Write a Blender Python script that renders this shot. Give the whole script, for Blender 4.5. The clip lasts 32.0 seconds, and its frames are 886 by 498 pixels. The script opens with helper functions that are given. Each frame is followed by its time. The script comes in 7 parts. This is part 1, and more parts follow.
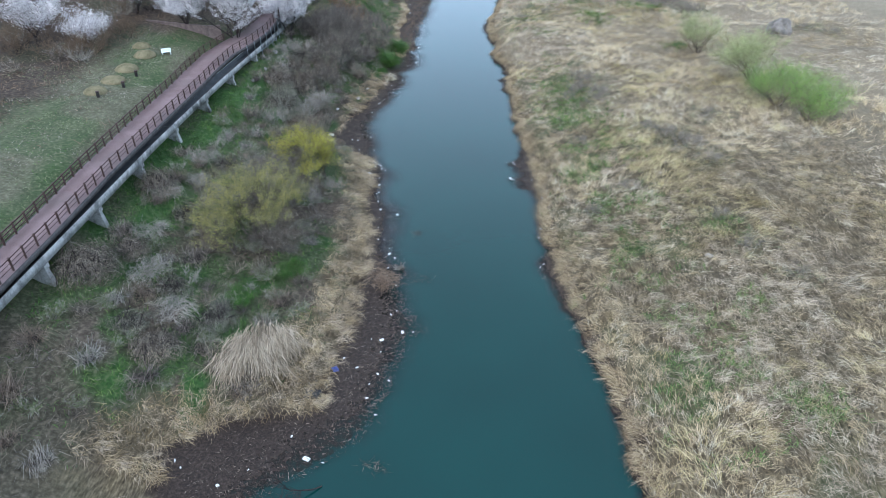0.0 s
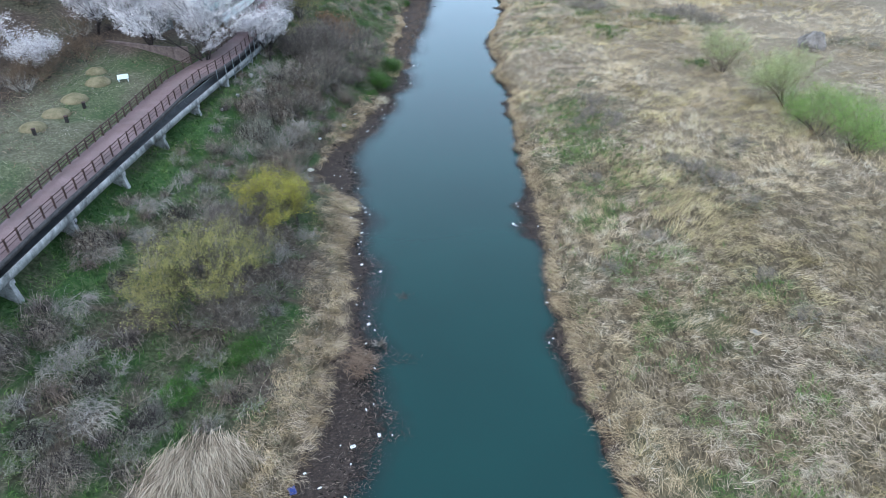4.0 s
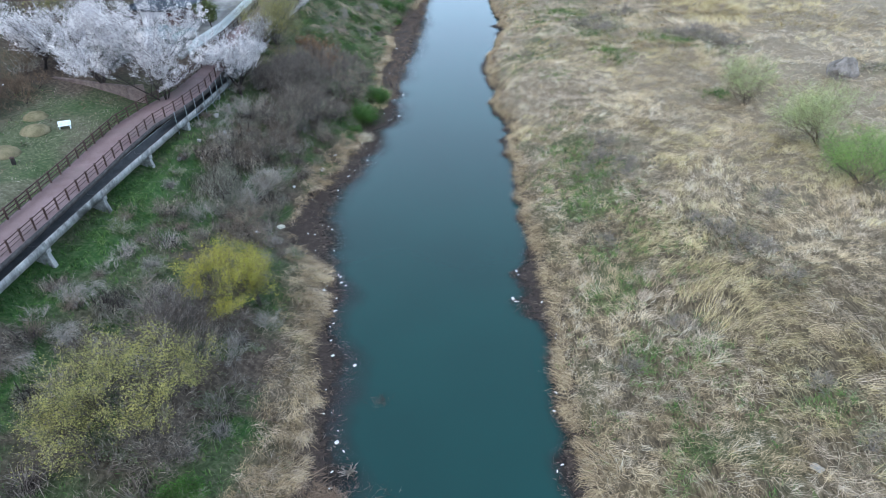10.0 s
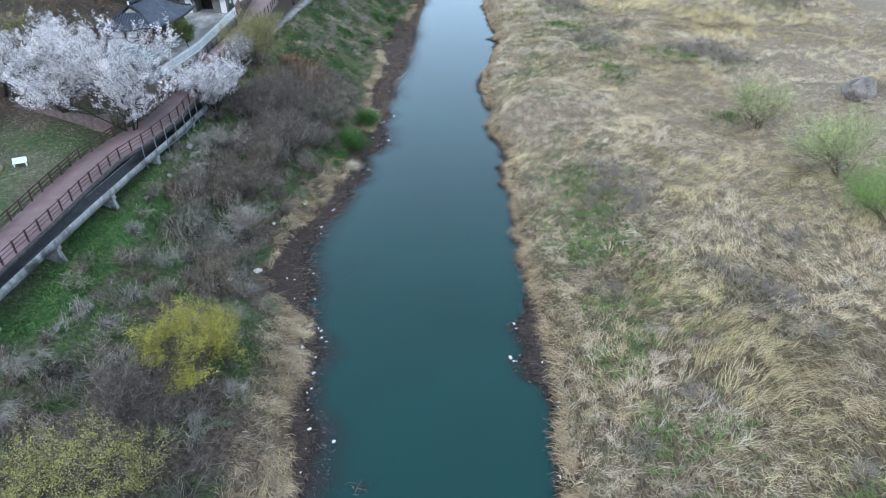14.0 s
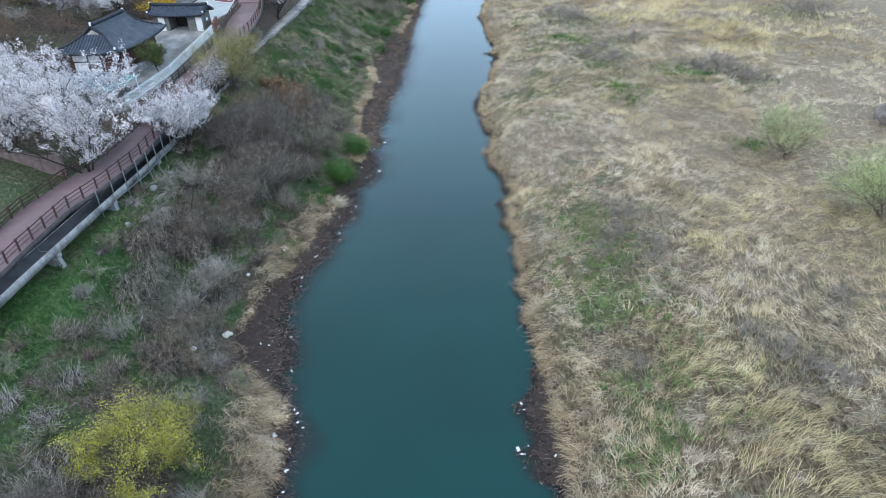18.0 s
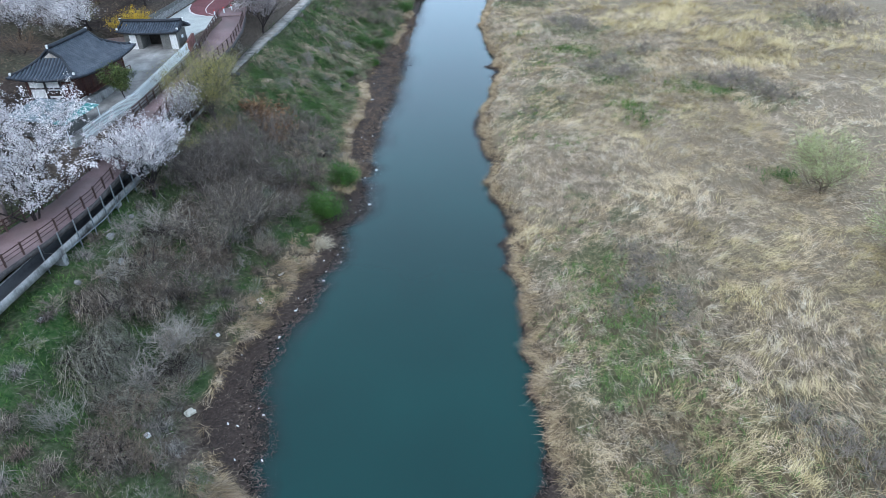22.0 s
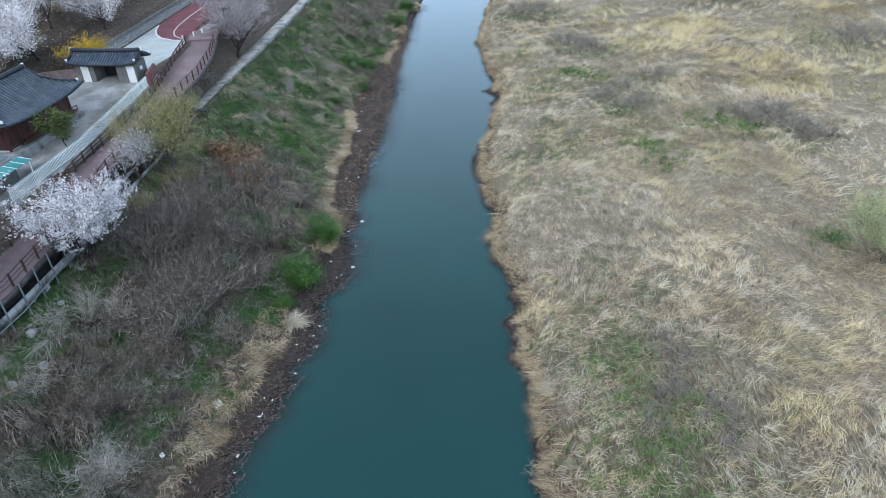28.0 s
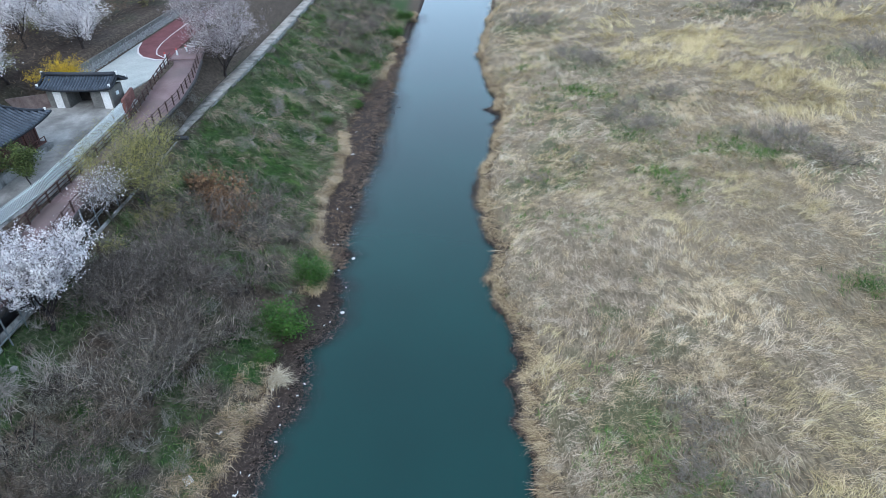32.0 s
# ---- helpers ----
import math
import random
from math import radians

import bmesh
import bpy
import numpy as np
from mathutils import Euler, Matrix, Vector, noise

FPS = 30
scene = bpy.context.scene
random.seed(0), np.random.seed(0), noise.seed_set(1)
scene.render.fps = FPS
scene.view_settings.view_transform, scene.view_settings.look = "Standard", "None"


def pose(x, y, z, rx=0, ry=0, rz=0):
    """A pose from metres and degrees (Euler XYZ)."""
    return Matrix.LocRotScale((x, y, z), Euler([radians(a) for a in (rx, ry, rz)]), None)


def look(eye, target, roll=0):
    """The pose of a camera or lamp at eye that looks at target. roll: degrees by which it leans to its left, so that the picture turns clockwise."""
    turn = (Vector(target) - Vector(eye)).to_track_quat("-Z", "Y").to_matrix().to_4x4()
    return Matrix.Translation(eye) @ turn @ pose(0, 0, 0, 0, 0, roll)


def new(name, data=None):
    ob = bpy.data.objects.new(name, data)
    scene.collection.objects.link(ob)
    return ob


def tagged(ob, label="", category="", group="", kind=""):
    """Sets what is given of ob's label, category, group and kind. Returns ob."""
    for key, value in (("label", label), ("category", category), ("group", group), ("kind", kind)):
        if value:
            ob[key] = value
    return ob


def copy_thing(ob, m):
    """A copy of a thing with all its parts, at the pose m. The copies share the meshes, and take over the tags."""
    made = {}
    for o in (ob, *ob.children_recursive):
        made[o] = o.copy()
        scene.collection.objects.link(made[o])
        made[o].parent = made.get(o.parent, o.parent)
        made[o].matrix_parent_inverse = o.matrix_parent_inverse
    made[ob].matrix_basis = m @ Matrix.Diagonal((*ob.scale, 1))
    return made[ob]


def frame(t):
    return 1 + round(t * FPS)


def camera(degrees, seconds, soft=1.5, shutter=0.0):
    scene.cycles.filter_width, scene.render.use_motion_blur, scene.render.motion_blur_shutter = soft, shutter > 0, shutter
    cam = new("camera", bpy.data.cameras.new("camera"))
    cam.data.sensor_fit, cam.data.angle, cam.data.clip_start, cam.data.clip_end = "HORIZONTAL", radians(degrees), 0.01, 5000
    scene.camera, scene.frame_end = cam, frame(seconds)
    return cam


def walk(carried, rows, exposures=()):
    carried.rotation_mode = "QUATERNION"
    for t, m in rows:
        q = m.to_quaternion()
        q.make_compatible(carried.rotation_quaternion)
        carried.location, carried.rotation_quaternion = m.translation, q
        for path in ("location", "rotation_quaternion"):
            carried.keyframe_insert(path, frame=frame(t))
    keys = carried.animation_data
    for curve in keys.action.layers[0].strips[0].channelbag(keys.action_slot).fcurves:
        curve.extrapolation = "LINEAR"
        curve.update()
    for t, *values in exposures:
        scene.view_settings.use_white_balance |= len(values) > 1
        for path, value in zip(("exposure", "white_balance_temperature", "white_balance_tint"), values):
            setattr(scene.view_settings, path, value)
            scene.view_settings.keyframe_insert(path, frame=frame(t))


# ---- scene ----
EXPOSURES = [(0, 0.98, 5450, 9), (12, 0.92, 5450, 9), (20, 0.87, 5450, 9), (32, 0.82, 5450, 9)]
# ---- camera ----
cam = camera(67.0, 32.0, 0.8)
PATH = [
    (0, (-0.313, 4.700, 38.361), (-1.517, 21.389, 27.400), -1.38),
    (1, (-0.232, 7.953, 38.169), (-1.475, 24.650, 27.234), -1.50),
    (2, (-0.094, 11.187, 37.804), (-1.378, 27.900, 26.895), -1.61),
    (3, (0.155, 14.295, 37.266), (-1.185, 31.028, 26.401), -1.78),
    (3.5, (0.311, 15.768, 37.000), (-1.064, 32.514, 26.158), -1.89),
    (5.5, (0.638, 20.978, 36.737), (-0.812, 37.737, 25.921), -2.19),
    (6, (0.697, 22.104, 36.710), (-0.762, 38.866, 25.900), -2.20),
    (7, (0.756, 24.135, 36.689), (-0.705, 40.908, 25.893), -2.24),
    (8, (0.823, 26.053, 36.791), (-0.635, 42.834, 26.012), -2.29),
    (9, (0.873, 27.935, 36.926), (-0.580, 44.727, 26.164), -2.34),
    (10, (0.911, 29.771, 37.057), (-0.533, 46.570, 26.304), -2.39),
    (11, (0.947, 31.530, 37.192), (-0.481, 48.331, 26.443), -2.44),
    (12, (1.025, 33.182, 37.339), (-0.387, 49.987, 26.593), -2.49),
    (13, (1.087, 34.977, 37.474), (-0.305, 51.789, 26.740), -2.50),
    (14, (1.094, 37.053, 37.589), (-0.269, 53.875, 26.866), -2.50),
    (14.5, (1.078, 38.148, 37.610), (-0.267, 54.977, 26.896), -2.50),
    (16.5, (0.869, 42.902, 37.656), (-0.418, 59.758, 26.962), -2.58),
    (17, (0.840, 44.158, 37.618), (-0.448, 61.009, 26.925), -2.62),
    (18, (0.828, 46.697, 37.452), (-0.486, 63.545, 26.764), -2.83),
    (19, (0.856, 49.163, 37.332), (-0.485, 66.012, 26.646), -3.03),
    (20, (0.902, 51.514, 37.283), (-0.455, 68.360, 26.591), -3.16),
    (21, (0.891, 53.776, 37.262), (-0.467, 70.621, 26.564), -3.26),
    (22, (0.832, 56.006, 37.238), (-0.524, 72.850, 26.540), -3.31),
    (23, (0.805, 58.158, 37.210), (-0.553, 74.997, 26.508), -3.36),
    (24, (0.792, 60.284, 37.192), (-0.561, 77.119, 26.483), -3.41),
    (25, (0.765, 62.461, 37.232), (-0.576, 79.293, 26.510), -3.47),
    (25.5, (0.738, 63.553, 37.302), (-0.594, 80.378, 26.566), -3.50),
    (27.5, (0.474, 67.739, 37.641), (-0.792, 84.543, 26.894), -3.38),
    (28, (0.468, 68.716, 37.701), (-0.794, 85.528, 26.960), -3.34),
    (29, (0.502, 70.564, 37.857), (-0.762, 87.385, 27.120), -3.35),
    (30, (0.544, 72.269, 38.022), (-0.728, 89.091, 27.287), -3.38),
    (31, (0.583, 73.870, 38.172), (-0.703, 90.692, 27.436), -3.41),
    (32, (0.605, 75.363, 38.295), (-0.694, 92.182, 27.562), -3.48),
]
walk(cam, [(t, look(eye, target, roll)) for t, eye, target, roll in PATH], EXPOSURES)

# ---- light ----
world = bpy.data.worlds.new("overcast_sky")
scene.world = world
world.use_nodes = True
wn = world.node_tree.nodes
wl = world.node_tree.links
sky = wn.new("ShaderNodeTexSky")
sky.sky_type = "NISHITA"
sky.sun_disc = False
sky.sun_elevation = radians(38)
sky.sun_rotation = radians(200)
sky.dust_density = 4.0
sky.air_density = 1.0
wn["Background"].inputs["Strength"].default_value = 0.15
cloud = wn.new("ShaderNodeMix")
cloud.data_type = "RGBA"
cloud.inputs["Factor"].default_value = 0.7
wl.new(sky.outputs["Color"], cloud.inputs["A"])
# the cloud layer is thinner and brighter towards the horizon
wtc = wn.new("ShaderNodeTexCoord")
wsep = wn.new("ShaderNodeSeparateXYZ")
wl.new(wtc.outputs["Generated"], wsep.inputs["Vector"])
wcol = wn.new("ShaderNodeValToRGB")
wcol.color_ramp.elements[0].position, wcol.color_ramp.elements[0].color = 0.0, (8.5, 10.0, 11.3, 1)
wcol.color_ramp.elements[1].position, wcol.color_ramp.elements[1].color = 0.62, (4.7, 5.3, 5.8, 1)
wl.new(wsep.outputs["Z"], wcol.inputs["Fac"])
wl.new(wcol.outputs["Color"], cloud.inputs["B"])
wl.new(cloud.outputs["Result"], wn["Background"].inputs["Color"])
sun_data = bpy.data.lights.new("sun", "SUN")
sun_data.energy = 0.6
sun_data.angle = radians(45)
sun_data.color = (1.0, 0.98, 0.96)
sun = new("sun", sun_data)
sun.matrix_world = look((0, 0, 100), (math.sin(radians(200)) * -60, math.cos(radians(200)) * -60 + 0, 20))

# ---- small tools ----
TABLE = np.random.default_rng(3).random((256, 256))


def vnoise(x, y, size, seed=0):
    """Smooth value noise from 0 to 1 with cells of the given size."""
    u, v = np.asarray(x, float) / size + seed * 17.3, np.asarray(y, float) / size + seed * 9.7
    i, j = np.floor(u).astype(int), np.floor(v).astype(int)
    fu, fv = u - i, v - j
    fu, fv = fu * fu * (3 - 2 * fu), fv * fv * (3 - 2 * fv)
    i0, j0, i1, j1 = i % 256, j % 256, (i + 1) % 256, (j + 1) % 256
    a = TABLE[i0, j0] * (1 - fu) + TABLE[i1, j0] * fu
    b = TABLE[i0, j1] * (1 - fu) + TABLE[i1, j1] * fu
    return a * (1 - fv) + b * fv


def smooth(a, b, x):
    s = np.clip((x - a) / (b - a), 0, 1)
    return s * s * (3 - 2 * s)


def mesh_from(name, verts, faces, smooth_shade=False):
    """A mesh from an array of points and an array (or a list of arrays) of faces with equal corners."""
    me = bpy.data.meshes.new(name)
    verts = np.asarray(verts, np.float32)
    faces = faces if isinstance(faces, list) else [faces]
    faces = [np.asarray(f, np.int32) for f in faces if len(f)]
    me.vertices.add(len(verts))
    me.vertices.foreach_set("co", verts.ravel())
    loops = np.concatenate([f.ravel() for f in faces])
    sizes = np.concatenate([np.full(len(f), f.shape[1], np.int32) for f in faces])
    me.loops.add(len(loops))
    me.loops.foreach_set("vertex_index", loops)
    me.polygons.add(len(sizes))
    me.polygons.foreach_set("loop_start", np.concatenate([[0], np.cumsum(sizes)[:-1]]).astype(np.int32))
    me.polygons.foreach_set("loop_total", sizes)
    if smooth_shade:
        me.polygons.foreach_set("use_smooth", np.ones(len(sizes), bool))
    me.update(calc_edges=True)
    return me


def part(name, data, material, parent=None, label="", m=None):
    """Links a bmesh or a mesh as one object under a thing or a part."""
    if isinstance(data, bmesh.types.BMesh):
        me = bpy.data.meshes.new(name)
        data.to_mesh(me)
        data.free()
    else:
        me = data
    if material and not me.materials:
        me.materials.append(material)
    ob = new(name, me)
    ob.parent = parent
    if m is not None:
        ob.matrix_basis = m
    return tagged(ob, label)


def empty(name, m, label, category, group="", kind=""):
    ob = new(name)
    ob.empty_display_size = 0.2
    ob.matrix_basis = m
    return tagged(ob, label, category, group, kind)


def box(bm, x0, x1, y0, y1, z0, z1, bevel=0.0, m=None):
    """Adds a box, with bevelled edges if asked, to a bmesh."""
    geom = bmesh.ops.create_cube(bm, size=1.0)["verts"]
    t = Matrix.Translation(((x0 + x1) / 2, (y0 + y1) / 2, (z0 + z1) / 2)) @ Matrix.Diagonal((x1 - x0, y1 - y0, z1 - z0, 1))
    bmesh.ops.transform(bm, matrix=(m @ t) if m else t, verts=geom)
    if bevel > 0:
        edges = list({e for v in geom for e in v.link_edges})
        bmesh.ops.bevel(bm, geom=edges, offset=bevel, segments=1, affect="EDGES")
    return bm


def boxed(*a, **k):
    return box(bmesh.new(), *a, **k)


def tube(bm, points, radii, sides=6, cap=True):
    """Adds a tapered tube through the points to a bmesh."""
    pts = [Vector(p) for p in points]
    rings = []
    for i, p in enumerate(pts):
        d = (pts[min(i + 1, len(pts) - 1)] - pts[max(i - 1, 0)]).normalized()
        a = d.orthogonal().normalized()
        b = d.cross(a)
        r = radii[i] if isinstance(radii, (list, tuple)) else radii
        rings.append([bm.verts.new(p + a * (r * math.cos(k * math.tau / sides)) + b * (r * math.sin(k * math.tau / sides))) for k in range(sides)])
    for r0, r1 in zip(rings, rings[1:]):
        for k in range(sides):
            bm.faces.new((r0[k], r0[(k + 1) % sides], r1[(k + 1) % sides], r1[k]))
    if cap:
        bm.faces.new(rings[0][::-1])
        bm.faces.new(rings[-1])
    return bm


def strips(base, tip, mid, width, side):
    """Blades or twigs: thin bent strips from base through mid to tip. Arrays of points; returns points and faces."""
    n = len(base)
    w = (side * np.asarray(width)[:, None])
    v = np.stack([base - w, base + w, mid - w * 0.8, mid + w * 0.8, tip], 1).reshape(-1, 3)
    k = np.arange(n)[:, None] * 5
    return v, [k + np.array([[0, 1, 3, 2]]), k + np.array([[2, 3, 4]])]


# ---- materials ----
def material(name, rough=0.9, metal=0.0, spec=0.3):
    ma = bpy.data.materials.new(name)
    ma.use_nodes = True
    b = ma.node_tree.nodes["Principled BSDF"]
    b.inputs["Roughness"].default_value = rough
    b.inputs["Metallic"].default_value = metal
    b.inputs["Specular IOR Level"].default_value = spec
    return ma, ma.node_tree.nodes, ma.node_tree.links, b


def ramp(nodes, links, source, stops):
    r = nodes.new("ShaderNodeValToRGB")
    while len(r.color_ramp.elements) < len(stops):
        r.color_ramp.elements.new(0.5)
    for e, (p, c) in zip(r.color_ramp.elements, stops):
        e.position, e.color = p, (*c, 1)
    links.new(source, r.inputs["Fac"])
    return r.outputs["Color"]


def noise_node(nodes, links, scale, detail=4.0, where="Object", stretch=None, rough=0.6):
    tc = nodes.new("ShaderNodeTexCoord")
    n = nodes.new("ShaderNodeTexNoise")
    n.inputs["Scale"].default_value = scale
    n.inputs["Detail"].default_value = detail
    n.inputs["Roughness"].default_value = rough
    if stretch:
        mp = nodes.new("ShaderNodeMapping")
        mp.inputs["Scale"].default_value = stretch
        links.new(tc.outputs[where], mp.inputs["Vector"])
        links.new(mp.outputs["Vector"], n.inputs["Vector"])
    else:
        links.new(tc.outputs[where], n.inputs["Vector"])
    return n.outputs["Fac"]


def mix(nodes, links, fac, a, b, mode="MIX"):
    x = nodes.new("ShaderNodeMix")
    x.data_type, x.blend_type = "RGBA", mode
    for sock, val in ((x.inputs["Factor"], fac), (x.inputs["A"], a), (x.inputs["B"], b)):
        if isinstance(val, bpy.types.NodeSocket):
            links.new(val, sock)
        elif isinstance(val, (int, float)):
            sock.default_value = val
        else:
            sock.default_value = (*val, 1)
    return x.outputs["Result"]


def bump(nodes, links, b, height, strength=0.4, distance=0.05):
    bp = nodes.new("ShaderNodeBump")
    bp.inputs["Strength"].default_value = strength
    bp.inputs["Distance"].default_value = distance
    links.new(height, bp.inputs["Height"])
    links.new(bp.outputs["Normal"], b.inputs["Normal"])


def worn(name, dark, light, scale=3.0, fine=25.0, rough=0.85, spec=0.3, strength=0.3, stretch=None, metal=0.0, dirt=None):
    """A worn surface: two tones by large noise, fine grain over them, fine relief."""
    ma, n, l, b = material(name, rough, metal, spec)
    big = noise_node(n, l, scale, 5, stretch=stretch)
    small = noise_node(n, l, fine, 3)
    c = ramp(n, l, big, [(0.32, dark), (0.68, light)])
    g = ramp(n, l, small, [(0.3, (0.72, 0.72, 0.72)), (0.7, (1.12, 1.12, 1.12))])
    c = mix(n, l, 1.0, c, g, "MULTIPLY")
    if dirt:
        k = ramp(n, l, noise_node(n, l, scale * 0.45, 6), [(0.5, (0, 0, 0)), (0.66, (1, 1, 1))])
        c = mix(n, l, k, c, dirt)
    l.new(c, b.inputs["Base Color"])
    bump(n, l, b, small, strength, 0.02)
    return ma


def foliage(name, tones, rough=0.8, patch=0.25, through_light=0.0):
    """Leaves, blades or twigs: a tone for each piece, shifted by large patches."""
    ma, n, l, b = material(name, rough, 0, 0.2)
    g = n.new("ShaderNodeNewGeometry")
    c = ramp(n, l, g.outputs["Random Per Island"], [((i + 0.5) / len(tones), t) for i, t in enumerate(tones)])
    p = ramp(n, l, noise_node(n, l, patch, 3), [(0.3, (0.75, 0.76, 0.78)), (0.7, (1.15, 1.12, 1.05))])
    c = mix(n, l, 1.0, c, p, "MULTIPLY")
    q = ramp(n, l, noise_node(n, l, 1.1, 4), [(0.32, (0.66, 0.65, 0.66)), (0.68, (1.22, 1.2, 1.17))])
    l.new(mix(n, l, 1.0, c, q, "MULTIPLY"), b.inputs["Base Color"])
    if through_light:
        b.inputs["Transmission Weight"].default_value = 0.0
    return ma

# ---- plan ----
LAND_Y = [-400, 30, 36, 39, 40.1, 42, 47.5, 56.5, 62.5, 70, 79, 83, 86.4, 90.8, 94, 97, 101.8, 106.8, 113.8, 119, 123.7, 128.2, 132, 137.5, 144.5, 155, 169, 183, 188, 205, 221, 242, 300, 1500]
LAND_X = [-22, -21.6, -22.7, -18.6, -12.9, -12.4, -11.9, -11.5, -12.0, -13.2, -14.5, -15.2, -18.4, -21.2, -21.5, -21.2, -19.4, -18.2, -17.2, -18.0, -16.6, -16.2, -15.6, -18.2, -18.6, -18.7, -19.6, -19.0, -17.6, -16.8, -16.3, -14.8, -14, -14]
MUD_Y = [-400, 30, 33.3, 36.9, 39.7, 45.2, 49.6, 55.3, 58.9, 65.2, 69, 74.9, 80, 87, 91, 99.6, 105.6, 112, 118, 128.5, 140.5, 150, 166, 177, 189, 210, 300, 1500]
MUD_X = [-14, -15.0, -14.3, -10.5, -8.5, -7.9, -6.9, -8.3, -9.4, -11.4, -10.6, -12.4, -13.6, -15.0, -16.4, -17.4, -15.4, -14.8, -14.4, -13.6, -14.6, -14.4, -13.2, -13.9, -14.3, -15, -13, -13]
RIGHT_Y = [-400, 20, 33.5, 39, 45, 52.4, 60.4, 69, 76, 82, 92.6, 104, 108, 115, 117.5, 123, 129, 135, 144, 151, 157, 171, 176, 197, 204, 220, 251, 300, 1500]
RIGHT_X = [12.5, 12.5, 11.3, 10.5, 10.1, 8.7, 7, 6.5, 6.1, 6.2, 4.8, 4.2, 3.9, 3.5, 4.2, 2.5, 1.4, 2, 0.7, 0, 1.4, 3.8, 3.2, 1.1, 0.1, 1.4, 3.8, 3, 3]
DECK_Y = [-60, 10, 42, 50, 60, 72, 82, 90, 96, 101, 106, 113, 124, 132, 140, 147, 154, 161]
DECK_R = [-33.0, -34.4, -35.2, -35.4, -35.9, -36.0, -36.0, -36.0, -35.7, -34.4, -33.5, -33.5, -34.3, -34.3, -34.1, -33.8, -34.6, -36.2]
DECK_L = [-36.0, -37.4, -38.1, -38.4, -39.1, -39.6, -39.8, -40.0, -40.0, -39.0, -37.3, -36.7, -37.6, -37.2, -37.1, -38.1, -39.2, -40.2]


MOUND_SPOTS = [(-28.6, 92.6, 1.0), (-26.2, 89.6, 0.72), (-29.6, 103.4, 0.62), (-28.2, 99.4, 0.6), (-30.6, 97.2, 0.6), (-22.5, 46.6, 0.5), (-33.0, 48.6, 0.6), (-31.6, 52.4, 0.45), (-29.1, 70.2, 0.5), (-33.2, 63.3, 0.55), (-24.6, 94.6, 0.6), (-27.0, 49.4, 0.45), (-25.4, 42.0, 0.55), (-24.4, 84.6, 0.55), (-30.0, 107.5, 0.5), (-28.0, 44.0, 0.4), (-29.6, 60.0, 0.45)]


def mound_amount(x, y, reach=3.9):
    """1 within the vine covered mounds of the bank, 0 clear of them."""
    a = np.zeros_like(np.asarray(x, float))
    for p, q, r_ in MOUND_SPOTS:
        a = np.maximum(a, smooth(1.15, 0.85, np.hypot(x - p, y - q) / (reach * r_)))
    return a


def deck_z(y):
    return np.interp(y, [-60, 85, 100, 112, 142, 163, 200], [10.2, 10.2, 10.6, 11.2, 13.0, 13.9, 14.0])


def shore_left(y):
    return np.interp(y, LAND_Y, LAND_X) + (vnoise(y, 0 * y, 2.2, 1) - 0.5) * 0.9 + (vnoise(y, 0 * y, 0.8, 2) - 0.5) * 0.5


def shore_right(y):
    return np.interp(y, RIGHT_Y, RIGHT_X) + (vnoise(y, 0 * y, 2.4, 3) - 0.5) * 0.9 + (vnoise(y, 0 * y, 0.8, 4) - 0.5) * 0.5


def ground_z(x, y):
    """Height of the ground: the river bed, the steep left bank up to the walkway, the terrace, and the reed field on the right."""
    x, y = np.asarray(x, float), np.asarray(y, float)
    l, r = shore_left(y), shore_right(y)
    rough = (vnoise(x, y, 5, 5) - 0.5) * 0.9 + (vnoise(x, y, 1.7, 6) - 0.5) * 0.35
    bed = -1.3 + 0 * x
    # left bank
    d = l - x
    foot = np.interp(y, [-60, 60, 80, 100, 125, 145, 165, 190, 260], [6.5, 6.8, 7.2, 8.0, 9.3, 9.6, 9.2, 9.0, 8.5])
    reach = np.maximum(-33.2 - l, -30) * -1
    s = np.clip((d - 2.5) / np.maximum(reach - 2.5, 4), 0, 1)
    bank = 0.7 * smooth(0, 2.5, d) + 0.1 + (foot - 0.8) * (0.75 * s + 0.25 * s * s)
    steep = np.interp(x, [-110, -80, -60, -46, -42, -40], [26, 12, 4.4, 1.7, 0.9, 0.0])
    mild = np.interp(x, [-110, -80, -60, -46, -42, -40], [14, 5.5, 2.2, 1.5, 0.9, 0.0])
    terrace = deck_z(y) - 0.35 + mild + (steep - mild) * smooth(104, 120, y)
    t = smooth(-34.0, -40.2, x)
    left = bank * (1 - t) + terrace * t + rough * smooth(0.5, 4, d) * np.where(x < -33, 0.25, 1.0)
    court = smooth(-52, -50.5, x) * smooth(-37.6, -38.4, x) * smooth(117, 119, y) * smooth(148, 147, y)
    left = left * (1 - court) + (deck_z(y) + 0.45) * court
    plaza = smooth(-49.4, -48.6, x) * smooth(-38, -39.5, x) * smooth(146.5, 147.5, y) * smooth(192, 188, y)
    left = left * (1 - plaza) + 13.8 * plaza
    # right field
    e = x - r
    right = 0.1 + 1.4 * smooth(-0.1, 2.2, e) + 1.2 * smooth(2, 14, e) + 1.5 * smooth(12, 70, e) + rough * 0.8 * smooth(0.5, 4, e)
    z = np.where(x < l, left, np.where(x > r, right, bed))
    z = np.where((x >= l) & (x < l + 5), np.maximum(bed, 0.1 - (x - l) * 0.25), z)
    z = np.where((x <= r) & (x > r - 1.5), np.maximum(bed, 0.1 - (r - x) * 0.9), z)
    return z


